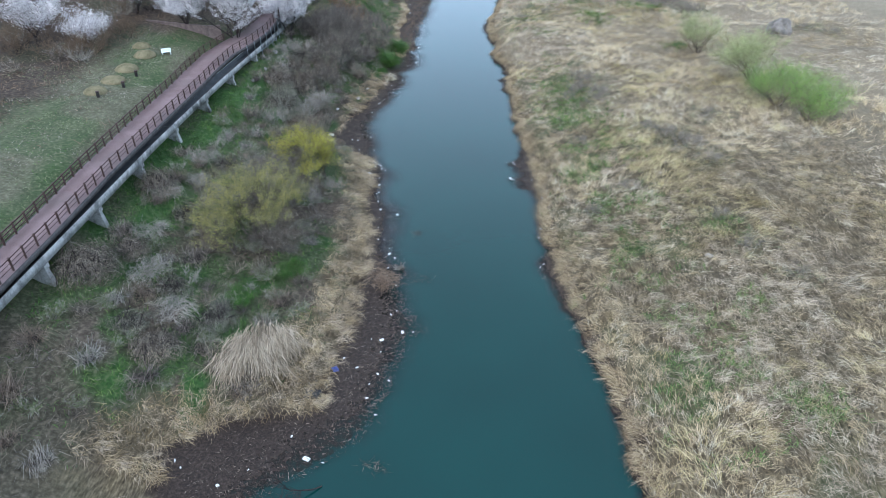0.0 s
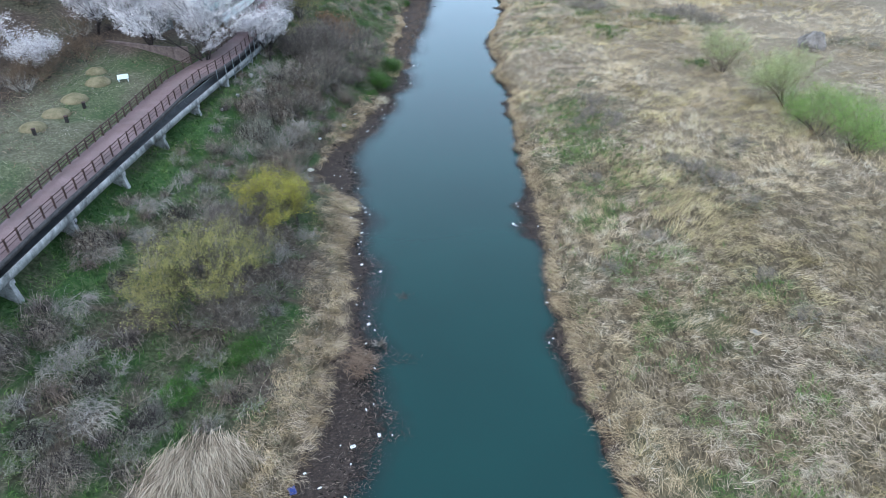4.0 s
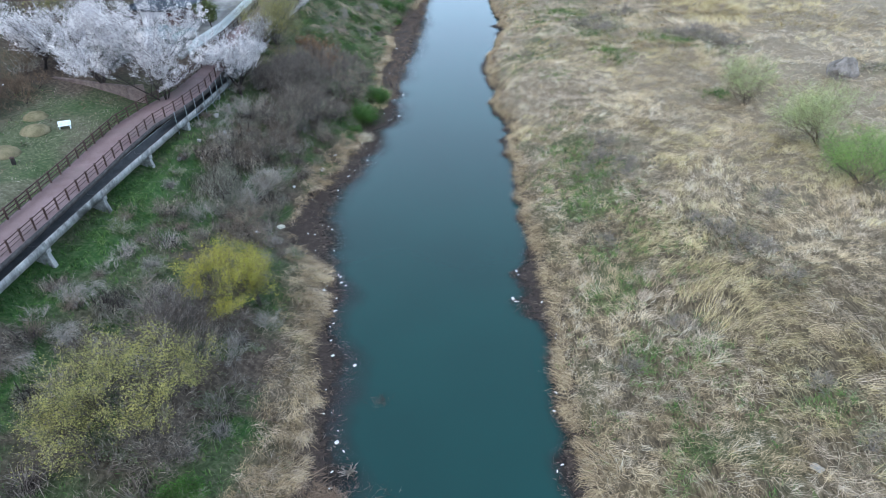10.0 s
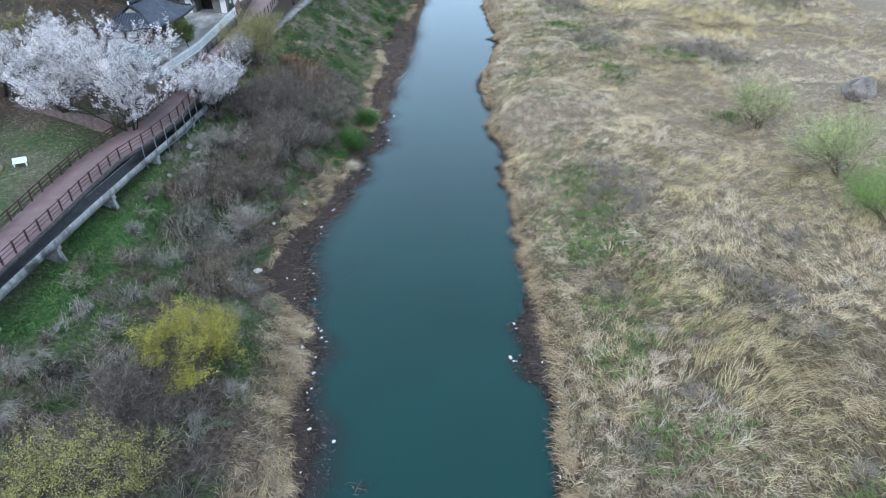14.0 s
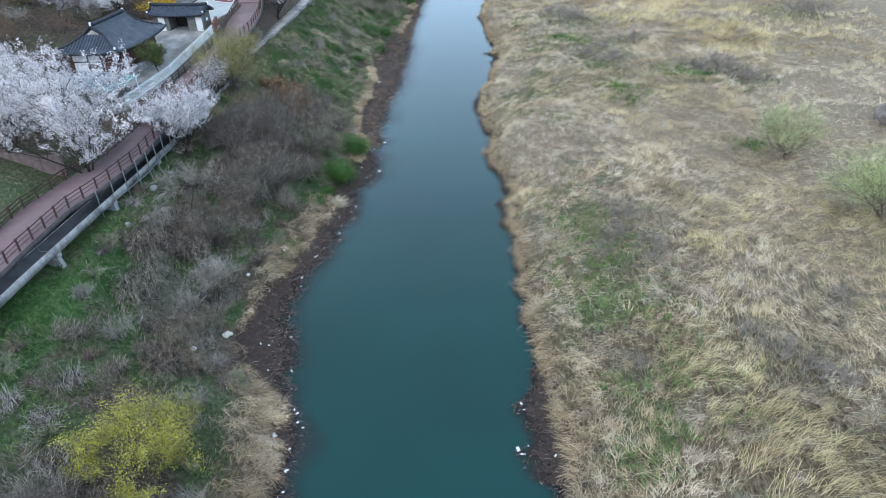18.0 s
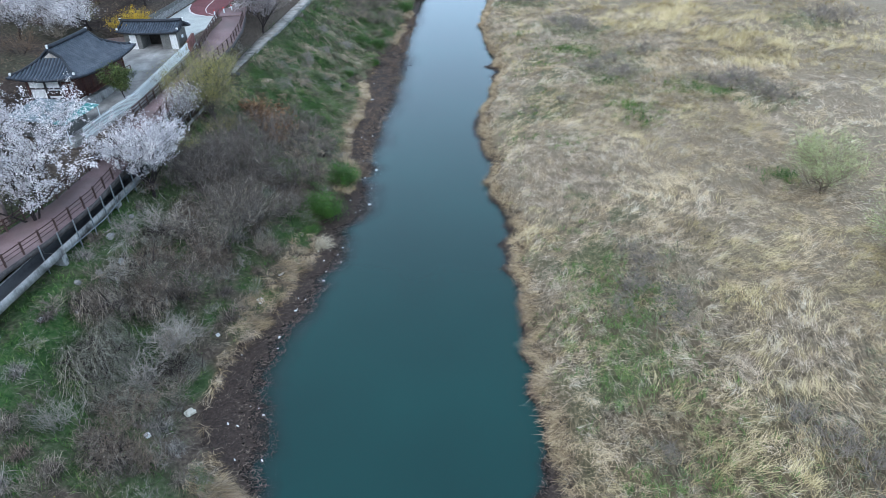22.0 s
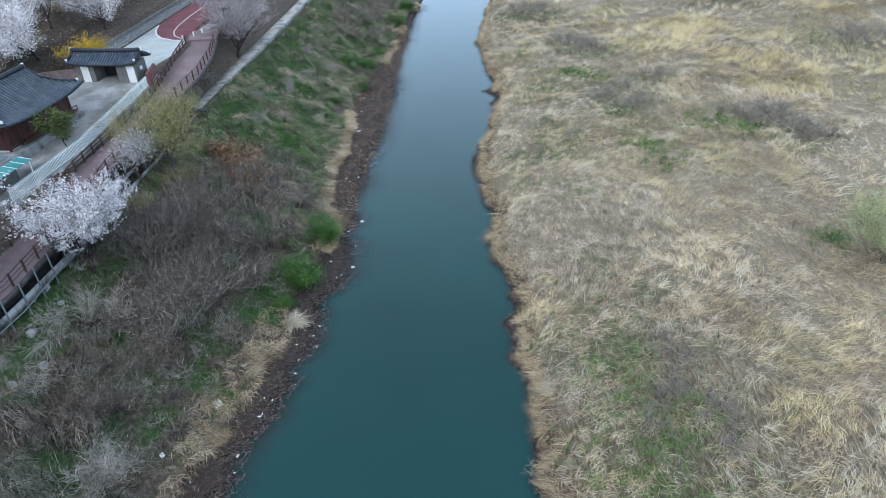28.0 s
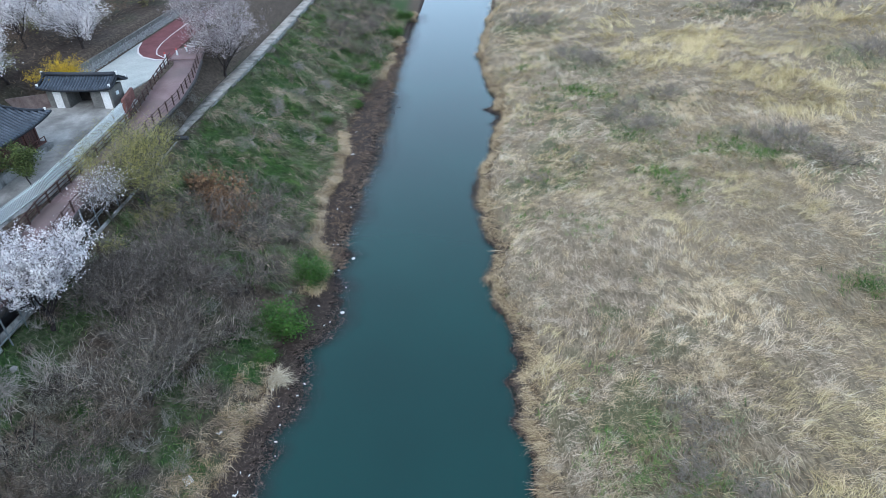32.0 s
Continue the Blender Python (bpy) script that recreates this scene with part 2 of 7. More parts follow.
def axis(lo, hi, step, far0, far1):
    mid = np.arange(lo, hi + 1e-6, step)
    out = [mid]
    a, s = lo, step
    left = []
    while a > far0:
        s *= 1.35
        a -= s
        left.append(a)
    a, s, right = hi, step, []
    while a < far1:
        s *= 1.35
        a += s
        right.append(a)
    return np.concatenate([np.array(left[::-1]), mid, np.array(right)])


gx, gy = axis(-56, 60, 0.6, -2500, 2500), axis(24, 215, 0.7, -800, 3500)
GX, GY = np.meshgrid(gx, gy)
GZ = ground_z(GX, GY)
k = np.arange(len(gx) * len(gy)).reshape(len(gy), len(gx))
quads = np.stack([k[:-1, :-1], k[:-1, 1:], k[1:, 1:], k[1:, :-1]], -1).reshape(-1, 4)
ground_mesh = mesh_from("ground", np.stack([GX, GY, GZ], -1).reshape(-1, 3), quads, True)
ma, n, l, b = material("ground_earth", 0.95, 0, 0.15)
ground_mat = ma
at = {}
for key in ("straw", "green", "mud_and_shade", "bleached", "turf"):
    a = n.new("ShaderNodeAttribute")
    a.attribute_name = key
    at[key] = a.outputs["Fac"]
fine = noise_node(n, l, 3.0, 6)
mid_n = noise_node(n, l, 0.5, 5)
streak = noise_node(n, l, 6.0, 4, stretch=(1.0, 0.25, 1.0))
earth = ramp(n, l, fine, [(0.25, (0.030, 0.023, 0.018)), (0.5, (0.080, 0.062, 0.047)), (0.75, (0.170, 0.138, 0.107))])
# straw ground coloured dark, with the shade between the reeds in it
strawc = ramp(n, l, streak, [(0.28, (0.038, 0.030, 0.019)), (0.5, (0.115, 0.092, 0.058)), (0.72, (0.25, 0.205, 0.137))])
strawc = mix(n, l, 1.0, strawc, ramp(n, l, mid_n, [(0.3, (0.7, 0.7, 0.72)), (0.7, (1.15, 1.1, 1.0))]), "MULTIPLY")
greenc = ramp(n, l, fine, [(0.25, (0.018, 0.036, 0.012)), (0.5, (0.04, 0.085, 0.024)), (0.75, (0.11, 0.125, 0.06))])
# mud of bed and shores; along the right edge it also paints shade under reeds
mudc = ramp(n, l, fine, [(0.3, (0.018, 0.013, 0.011)), (0.6, (0.045, 0.033, 0.027)), (0.8, (0.09, 0.07, 0.055))])
# far straw ground paled in place of haze and grazing light
strawc = mix(n, l, at["bleached"], strawc, ramp(n, l, streak, [(0.25, (0.145, 0.115, 0.078)), (0.5, (0.25, 0.205, 0.142)), (0.75, (0.375, 0.315, 0.225))]))
c = mix(n, l, at["straw"], earth, strawc)
turfc = ramp(n, l, fine, [(0.25, (0.068, 0.068, 0.043)), (0.5, (0.122, 0.118, 0.080)), (0.75, (0.200, 0.190, 0.140))])
turfc = mix(n, l, 1.0, turfc, ramp(n, l, mid_n, [(0.3, (0.68, 0.70, 0.66)), (0.7, (1.12, 1.08, 1.04))]), "MULTIPLY")
c = mix(n, l, at["turf"], c, turfc)
c = mix(n, l, at["green"], c, greenc)
c = mix(n, l, at["mud_and_shade"], c, mudc)
l.new(c, b.inputs["Base Color"])
bump(n, l, b, fine, 0.8, 0.15)

gxf, gyf = GX.ravel(), GY.ravel()
el = shore_left(gyf) - gxf
er = gxf - shore_right(gyf)


BANK_GREENS = [(-20.6, 53.3, 2.4), (-17.2, 62.1, 2.2), (-20.5, 43.5, 2.0), (-31.9, 56.9, 2.4), (-27.6, 39.2, 2.0), (-21.6, 39.5, 1.8), (-26.3, 52.7, 1.6), (-33.6, 47.9, 2.5), (-32.6, 78.3, 3.0),
               (-31.7, 62.9, 2.4), (-32.9, 91.6, 3.2), (-32.7, 87.2, 3.0), (-28.4, 87.4, 2.0), (-17.8, 110.6, 1.6), (-33.9, 69.9, 3.0), (-22.7, 101.6, 1.8), (-21.0, 106.1, 2.0), (-19.6, 115.5, 2.2), (-20.5, 119.6, 1.8),
               (-32.6, 95.5, 3.0), (-26.2, 105.1, 1.6), (-33.0, 105.9, 1.8), (-28.7, 81.4, 1.6), (-19.9, 162.9, 2.6), (-24.0, 153.0, 3.0), (-31.2, 143.0, 2.4), (-28.4, 146.1, 2.8), (-30.6, 178.0, 2.6), (-31.0, 166.4, 2.4), (-26.0, 164.0, 2.6)]


def green_amount(x, y):
    """Where fresh grass shows on the ground: strips under the walkway, patches on both banks."""
    left = x < shore_left(y)
    under = smooth(-30.2, -32.8, x) * smooth(-41, -38, x) * smooth(112, 104, y) * (0.45 + 0.55 * smooth(0.3, 0.55, vnoise(x, y, 4, 16)))
    slope = smooth(0.44, 0.6, vnoise(x, y, 4, 11)) * smooth(2, 5, shore_left(y) - x) * smooth(-36, -34, x)
    far_slope = smooth(132, 144, y) * (0.35 + 0.65 * smooth(0.35, 0.55, vnoise(x, y, 5, 12))) * (x > -32.5) * smooth(1.5, 4, shore_left(y) - x)
    lawn = (x < -40) * smooth(112, 100, y) * smooth(-52, -48, x) * (0.0 + 0.45 * smooth(0.52, 0.7, vnoise(x, y, 5, 13)) + 0.25 * np.exp(-((x + 41.5) / 1.4) ** 2) * smooth(0.4, 0.6, vnoise(x, y, 3, 23)) + 0.5 * smooth(93, 99, y) * smooth(-48, -45, x))
    hill = (x < -50) * 0.3 * smooth(0.5, 0.7, vnoise(x, y, 6, 20))
    a = np.clip((under + slope * 0.6) * np.interp(y, [38, 56], [0.2, 1.0]) + far_slope * 0.85 + lawn + hill, 0, 1)
    a = np.maximum(a, 0.8 * mound_amount(x, y, 5.2) * smooth(0.2, 0.5, vnoise(x, y, 1.6, 25)))
    for cx, cy, r_ in BANK_GREENS:
        a = np.maximum(a, np.clip(1.4 * np.exp(-((x - cx) ** 2 + (y - cy) ** 2) / (r_ * r_)), 0, 1) * smooth(0.15, 0.45, vnoise(x, y, 1.3, 19)))
    e = x - shore_right(y)
    spots = 0.5 * smooth(0.55, 0.75, vnoise(x, y, 4, 14)) * np.exp(-((e - 7) / 5.5) ** 2)
    return np.where(left, a, np.where(e > 0, spots, 0))


for key, val in (("straw", np.where(er > 0, smooth(0, 0.7, er), smooth(0, 1, el) * np.where(gyf > 85, smooth(0.4, 0.6, vnoise(gyf, 0 * gyf, 5, 17)) * np.interp(gyf, [110, 125], [1.0, 0.25]), 1.0) * smooth(1.0, 0.4, el / np.interp(gyf, [34, 45, 60, 82, 88, 110, 130, 140], [6.5, 6, 5, 4, 0.9, 1.6, 1.4, 2.4]) + (vnoise(gxf, gyf, 3, 15) - 0.5) * 0.6))),
                 ("green", green_amount(gxf, gyf)),
                 ("bleached", np.where(er > 0, smooth(80, 150, gyf + 1.2 * np.maximum(er - 12, 0)) * (0.6 + 0.4 * vnoise(gxf, gyf, 9, 22)), 0)),
                 ("turf", smooth(-39.6, -40.4, gxf) * smooth(-56, -49, gxf + 5 * (vnoise(gxf, gyf, 4, 24) - 0.5)) * smooth(104, 98, gyf)),
                 ("mud_and_shade", np.where((el < 0.4) & (er < 0.6), 1.0, 0.4 * smooth(-50.5, -54, gxf) + 0.5 * smooth(-49, -51, gxf) * smooth(104, 112, gyf) * smooth(-54.1, -54, gxf)))):
    a = ground_mesh.attributes.new(key, "FLOAT", "POINT")
    a.data.foreach_set("value", val.astype(np.float32))
tagged(part("ground", ground_mesh, ground_mat), "earth banks and reed field with straw and grass patches", "ground", kind="structure")

# water
ma, n, l, b = material("river_water", 0.08, 0, 0.5)
b.inputs["IOR"].default_value = 1.38
big = noise_node(n, l, 0.05, 2)
l.new(ramp(n, l, big, [(0.3, (0.0012, 0.0275, 0.0245)), (0.7, (0.0024, 0.0375, 0.0325))]), b.inputs["Base Color"])
rip = noise_node(n, l, 3.5, 3)
bump(n, l, b, rip, 0.05, 0.05)
water_mat = ma
wv = [(-60, -800, 0), (60, -800, 0), (60, 3000, 0), (-60, 3000, 0)]
tagged(part("water", mesh_from("water", wv, np.array([[0, 1, 2, 3]])), water_mat), "calm dark teal river water reflecting the sky", "water", kind="structure")

# ---- walkway, channel and piers ----
concrete = worn("concrete", (0.20, 0.20, 0.195), (0.40, 0.40, 0.385), 1.3, 9, 0.9, 0.2, 0.4, stretch=(1, 1, 0.3), dirt=(0.075, 0.075, 0.07))
concrete_pale = worn("concrete_pale", (0.30, 0.275, 0.24), (0.45, 0.42, 0.375), 1.2, 9, 0.9, 0.2, 0.4, dirt=(0.15, 0.14, 0.12))
deck_red = worn("walkway_surface", (0.175, 0.12, 0.118), (0.25, 0.18, 0.178), 0.35, 14, 0.9, 0.2, 0.25, dirt=(0.15, 0.115, 0.11))
rail_brown = worn("rail_brown", (0.045, 0.026, 0.022), (0.085, 0.05, 0.042), 2, 20, 0.7, 0.3, 0.2)
steel = worn("galvanised_steel", (0.16, 0.18, 0.19), (0.26, 0.29, 0.30), 3, 18, 0.5, 0.5, 0.1, metal=0.4)
channel_dark = worn("channel_inner_dark", (0.03, 0.032, 0.035), (0.06, 0.062, 0.065), 1, 12, 0.6, 0.4, 0.3)
beam_dark = worn("walkway_beam", (0.05, 0.045, 0.045), (0.10, 0.09, 0.085), 2, 15, 0.8)


def ribbon(name, lines, closed=False):
    """A sheet or a closed profile drawn along rows of points of equal length."""
    k, m = len(lines), len(lines[0])
    v = np.concatenate(lines)
    f = []
    for a in range(k if closed else k - 1):
        b_ = (a + 1) % k
        i = np.arange(m - 1)
        f.append(np.stack([a * m + i, b_ * m + i, b_ * m + i + 1, a * m + i + 1], -1))
    faces = [np.concatenate(f)]
    if closed:
        faces.append(np.array([[a * m for a in range(k)][::-1], [a * m + m - 1 for a in range(k)]]))
    return mesh_from(name, v, faces)


def along(xs, ys, zs, dx=0.0, dz=0.0):
    return np.stack([xs + dx, ys, zs + dz], -1)


wy = np.concatenate([np.arange(-60, 30, 6.0), np.arange(30, 161.1, 1.0)])
wr, wleft, wz = np.interp(wy, DECK_Y, DECK_R), np.interp(wy, DECK_Y, DECK_L), deck_z(wy)
walkway = empty("walkway", Matrix.Identity(4), "long raised walkway with reddish brown surface and brown rails", "walkway")
part("surface", ribbon("surface", [along(wleft, wy, wz), along(wr, wy, wz), along(wr, wy, wz, 0, -0.12), along(wleft, wy, wz, 0, -0.12)], True), deck_red, walkway, "worn reddish brown walking surface")
for side, xs, s in (("river", wr, 1), ("land", wleft, -1)):
    part("edge_beam", ribbon("edge_beam", [along(xs, wy, wz, s * 0.16, -0.03), along(xs, wy, wz, s * 0.004, -0.03), along(xs, wy, wz, s * 0.004, -0.42), along(xs, wy, wz, s * 0.16, -0.42)], True), beam_dark, walkway, "dark steel edge beam")
    inset = -s * 0.10
    for nm, hh, t in (("upper_rail", 1.06, 0.03 if s > 0 else 0.045), ("middle_rail", 0.72, 0.02 if s > 0 else 0.035), ("lower_rail", 0.38, 0.02 if s > 0 else 0.035)):
        part(nm, ribbon("rail", [along(xs, wy, wz, inset - t, hh - t), along(xs, wy, wz, inset + t, hh - t), along(xs, wy, wz, inset + t, hh + t), along(xs, wy, wz, inset - t, hh + t)], True), rail_brown, walkway)
post_bm = boxed(-0.065, 0.065, -0.065, 0.065, 0, 1.12, 0.012)
box(post_bm, -0.09, 0.09, -0.09, 0.09, 1.12, 1.17, 0.01)
post_me = bpy.data.meshes.new("post")
post_bm.to_mesh(post_me)
post_bm.free()
post_me.materials.append(rail_brown)
for xs, s in ((DECK_R, 1), (DECK_L, -1)):
    for y in np.arange(25.0, 160.8, 1.7):
        part("post", post_me, None, walkway, m=pose(np.interp(y, DECK_Y, xs) - s * 0.10, y, deck_z(y) - 0.003))
cross = bpy.data.meshes.new("cross_beam")
cb = boxed(-0.1, 0.1, -0.1, 0.1, -0.3, 0)
cb.to_mesh(cross)
cb.free()
cross.materials.append(beam_dark)
for y in np.arange(28.0, 160, 3.4):
    xl_, xr_ = np.interp(y, DECK_Y, DECK_L), np.interp(y, DECK_Y, DECK_R)
    part("cross_beam", cross, None, walkway, m=pose((xl_ + xr_) / 2, y, deck_z(y) - 0.125) @ Matrix.Diagonal(((xr_ - xl_) / 0.2, 1, 1, 1)))
# slender steel props under the bend
prop_me = bpy.data.meshes.new("prop")
pb = tube(bmesh.new(), [(0, 0, 0), (0, 0, 1)], 0.06, 8)
pb.to_mesh(prop_me)
pb.free()
prop_me.materials.append(steel)
for y in np.arange(99, 131, 1.9):
    x = np.interp(y, DECK_Y, DECK_R) + 0.32
    z1, z0 = deck_z(y) + 0.2, float(ground_z(x, y)) - 0.2
    part("prop", prop_me, None, walkway, m=pose(x, y, z0) @ Matrix.Diagonal((1, 1, z1 - z0, 1)))
yy = np.arange(99, 131, 1.0)
xx = np.interp(yy, DECK_Y, DECK_R) + 0.42
part("tie_pipe", tube(bmesh.new(), [(x, y, deck_z(y) - 1.7) for x, y in zip(xx, yy)], 0.05, 6), steel, walkway, "grey steel tie pipe")

CH_Y = [-60, 40, 68, 78, 88, 98, 106, 113, 130, 145, 160, 176, 193, 400]
CH_X = [-33.8, -34.8, -35.1, -34.95, -34.65, -34.1, -33.6, -33.35, -33.4, -33.9, -33.6, -33.3, -33.2, -33.0]
channel = empty("water_channel", Matrix.Identity(4), "stained concrete irrigation channel carried on concrete piers", "channel")
spans = np.arange(19.4, 250, 9.0)
for y0, y1 in zip(spans, spans[1:]):
    ys_ = np.linspace(y0 + 0.02, y1 - 0.02, 10)
    xs_ = np.interp(ys_, CH_Y, CH_X)
    z_ = np.full_like(ys_, 8.95)
    prof = [(0, 0), (0, 0.72), (-0.1, 0.72), (-0.13, 0.2), (-1.55, 0.2), (-1.58, 0.72), (-1.7, 0.72), (-1.7, 0)]
    seg = part("channel_section", ribbon("channel_section", [along(xs_, ys_, z_, dx, dz) for dx, dz in prof[::-1]], True), concrete, channel)
    if y0 > 141:
        for v0, v1 in zip(ys_[:-1:3], ys_[3::3]):
            yq = np.linspace(v0 + 0.01, v1 - 0.01, 4)
            xq = np.interp(yq, CH_Y, CH_X)
            part("cover_slab", ribbon("cover_slab", [along(xq, yq, 0 * yq + 9.675, dx, dz) for dx, dz in ((0.06, 0), (-1.76, 0), (-1.76, 0.12), (0.06, 0.12))], True), concrete_pale, seg, "pale concrete cover slab")
        continue
    # inner walls darkened along with the bed: shade of the interior in the colour
    part("channel_bed", ribbon("channel_bed", [along(xs_, ys_, z_, -1.572, 0.66), along(xs_, ys_, z_, -1.54, 0.206), along(xs_, ys_, z_, -0.14, 0.206), along(xs_, ys_, z_, -0.112, 0.66)]), channel_dark, seg, "dark bed and shade-toned inner walls of the channel")
for y in spans[1:]:
    x = float(np.interp(y, CH_Y, CH_X))
    z0 = float(ground_z(x + 0.3, y)) - 1.0
    if z0 > 8.6:
        continue
    bm = bmesh.new()
    vs = [bm.verts.new(p) for p in ((x - 1.8, y - 0.22, 8.55), (x - 0.05, y - 0.22, 8.55), (x - 0.05, y + 0.22, 8.55), (x - 1.8, y + 0.22, 8.55),
                                    (x - 2.0, y - 0.3, z0), (x + 0.4, y - 0.3, z0), (x + 0.4, y + 0.3, z0), (x - 2.0, y + 0.3, z0))]
    for f in ((0, 1, 2, 3), (7, 6, 5, 4), (0, 4, 5, 1), (1, 5, 6, 2), (2, 6, 7, 3), (3, 7, 4, 0)):
        bm.faces.new([vs[i] for i in f])
    bmesh.ops.bevel(bm, geom=bm.edges[:], offset=0.03, segments=1, affect="EDGES")
    pier = part("pier", bm, concrete, channel)
    part("cap", boxed(x - 2.05, x + 0.05, y - 0.32, y + 0.32, 8.555, 8.945, 0.03), concrete, pier)
drain = part("drain_pipe", tube(bmesh.new(), [(-35.4, 143.4, 10.15), (-32.4, 143.6, 10.1)], 0.24, 14), channel_dark)
tagged(drain, "dark plastic drain pipe jutting from the slope", "pipe")

# ---- plants: tools ----
def skeleton(rng, trunk, height, spread, levels=4, kids=(4, 4, 4), droop=0.0, up=0.5, stems=1, r0=0.18, lean=0.15):
    """Segments (p0, p1, radius0, radius1, level) of a branching plant, standing at the origin."""
    segs = []

    def grow(p, d, length, r, level):
        steps = 3
        for i in range(steps):
            d = d + rng.normal(0, 0.13, 3)
            d[2] += (up * 0.08 if level else 0.0) - droop * 0.22 * (level >= 1)
            d /= np.linalg.norm(d)
            q = p + d * length / steps
            rr = r * (1 - 0.22)
            segs.append((p, q, r, rr, level))
            p, r = q, rr
            if level < levels and i >= (1 if level == 0 else 0):
                n = kids[min(level, len(kids) - 1)]
                for _ in range(max(1, int(round(n * (0.5 if i < steps - 1 else 0.7) + rng.uniform(-0.4, 0.4))))):
                    a = rng.uniform(0, math.tau)
                    tilt = rng.uniform(0.5, 1.15)
                    side = np.array([math.cos(a), math.sin(a), rng.uniform(-0.1, 0.5)])
                    nd = d * math.cos(tilt) + side * math.sin(tilt)
                    nd[2] += up * 0.2
                    nd /= np.linalg.norm(nd)
                    scale = rng.uniform(0.5, 0.78)
                    base_len = spread * 0.62 if level == 0 else length * scale
                    grow(q.copy(), nd, base_len, r * 0.62, level + 1)

    for s in range(stems):
        a = rng.uniform(0, math.tau)
        d = np.array([math.cos(a) * lean, math.sin(a) * lean, 1.0])
        grow(np.array([0.12 * math.cos(a) * (stems > 1), 0.12 * math.sin(a) * (stems > 1), -0.25]), d / np.linalg.norm(d), trunk, r0, 0)
    return segs


def limb_mesh(name, segs, sides=5, least=0.006):
    n = len(segs)
    p0 = np.array([s[0] for s in segs])
    p1 = np.array([s[1] for s in segs])
    r0 = np.maximum([s[2] for s in segs], least)
    r1 = np.maximum([s[3] for s in segs], least)
    d = p1 - p0
    d /= np.linalg.norm(d, axis=1)[:, None] + 1e-9
    a = np.cross(d, np.where(np.abs(d[:, 2:3]) > 0.9, [[1.0, 0, 0]], [[0, 0, 1.0]]))
    a /= np.linalg.norm(a, axis=1)[:, None]
    b_ = np.cross(d, a)
    ang = np.arange(sides) * math.tau / sides
    ring = a[:, None] * np.cos(ang)[None, :, None] + b_[:, None] * np.sin(ang)[None, :, None]
    v = np.concatenate([p0[:, None] + ring * r0[:, None, None], (p1 + d * r1[:, None] * 0.3)[:, None] + ring * r1[:, None, None]], 1).reshape(-1, 3)
    k = np.arange(n)[:, None] * sides * 2
    f = [k + np.array([[i, (i + 1) % sides, sides + (i + 1) % sides, sides + i]]) for i in range(sides)]
    return mesh_from(name, v, np.concatenate(f), True)


def strip_limbs(name, rng, segs):
    """Thin outer branches as bent strips."""
    p0, p1 = np.array([s[0] for s in segs]), np.array([s[1] for s in segs])
    sd = np.cross(p1 - p0, rng.normal(0, 1, p0.shape))
    sd /= np.linalg.norm(sd, axis=1)[:, None] + 1e-9
    v, f = strips(p0, p1 + (p1 - p0) * 0.25, (p0 + p1) / 2, np.maximum([s[2] for s in segs], 0.008), sd)
    return mesh_from(name, v, f)


def spread_points(rng, segs, levels, count, jitter):
    """Points scattered about the segments of the given levels."""
    use = [s for s in segs if s[4] in levels]
    ln = np.array([np.linalg.norm(s[1] - s[0]) for s in use])
    ln = ln * rng.gamma(0.6, 1.0, len(use))
    i = rng.choice(len(use), count, p=ln / ln.sum())
    t = rng.random(count)[:, None]
    p = np.array([s[0] for s in use])[i] * (1 - t) + np.array([s[1] for s in use])[i] * t
    return p + rng.normal(0, jitter, (count, 3))


def leaf_mesh(name, rng, pts, size, flat=0.5, ratio=0.7):
    """Small folded leaves or blossom clumps at the points."""
    n = len(pts)
    nrm = rng.normal(0, 1, (n, 3))
    nrm[:, 2] = np.abs(nrm[:, 2]) + flat
    nrm /= np.linalg.norm(nrm, axis=1)[:, None]
    a = np.cross(nrm, rng.normal(0, 1, (n, 3)))
    a /= np.linalg.norm(a, axis=1)[:, None]
    b_ = np.cross(nrm, a)
    s = (size * rng.uniform(0.55, 1.35, n))[:, None]
    v = np.stack([pts - a * s, pts - b_ * s * ratio + nrm * s * 0.25, pts + a * s, pts + b_ * s * ratio + nrm * s * 0.25], 1).reshape(-1, 3)
    k = np.arange(n)[:, None] * 4
    return mesh_from(name, v, np.concatenate([k + np.array([[0, 1, 2]]), k + np.array([[0, 2, 3]])]))


def twig_mesh(name, rng, segs, levels, count, length, width, spread=0.8, droop=0.0):
    """Fine twigs that leave the branches, as thin bent strips."""
    use = [s for s in segs if s[4] in levels]
    i = rng.integers(0, len(use), count)
    p0, p1 = np.array([s[0] for s in use])[i], np.array([s[1] for s in use])[i]
    base = p0 + (p1 - p0) * rng.random(count)[:, None]
    d = (p1 - p0)
    d /= np.linalg.norm(d, axis=1)[:, None] + 1e-9
    d = d + rng.normal(0, spread * 0.6, (count, 3))
    d[:, 2] += 0.15 - droop
    d /= np.linalg.norm(d, axis=1)[:, None]
    ln = (length * rng.uniform(0.5, 1.3, count))[:, None]
    mid = base + d * ln * 0.5 + rng.normal(0, 0.05, (count, 3)) * ln
    tip = base + d * ln + np.array([0, 0, -droop * 0.6]) * ln + rng.normal(0, 0.1, (count, 3)) * ln
    side = np.cross(d, rng.normal(0, 1, (count, 3)))
    side /= np.linalg.norm(side, axis=1)[:, None] + 1e-9
    v, f = strips(base, tip, mid, width * rng.uniform(0.6, 1.4, count), side)
    return mesh_from(name, v, f)


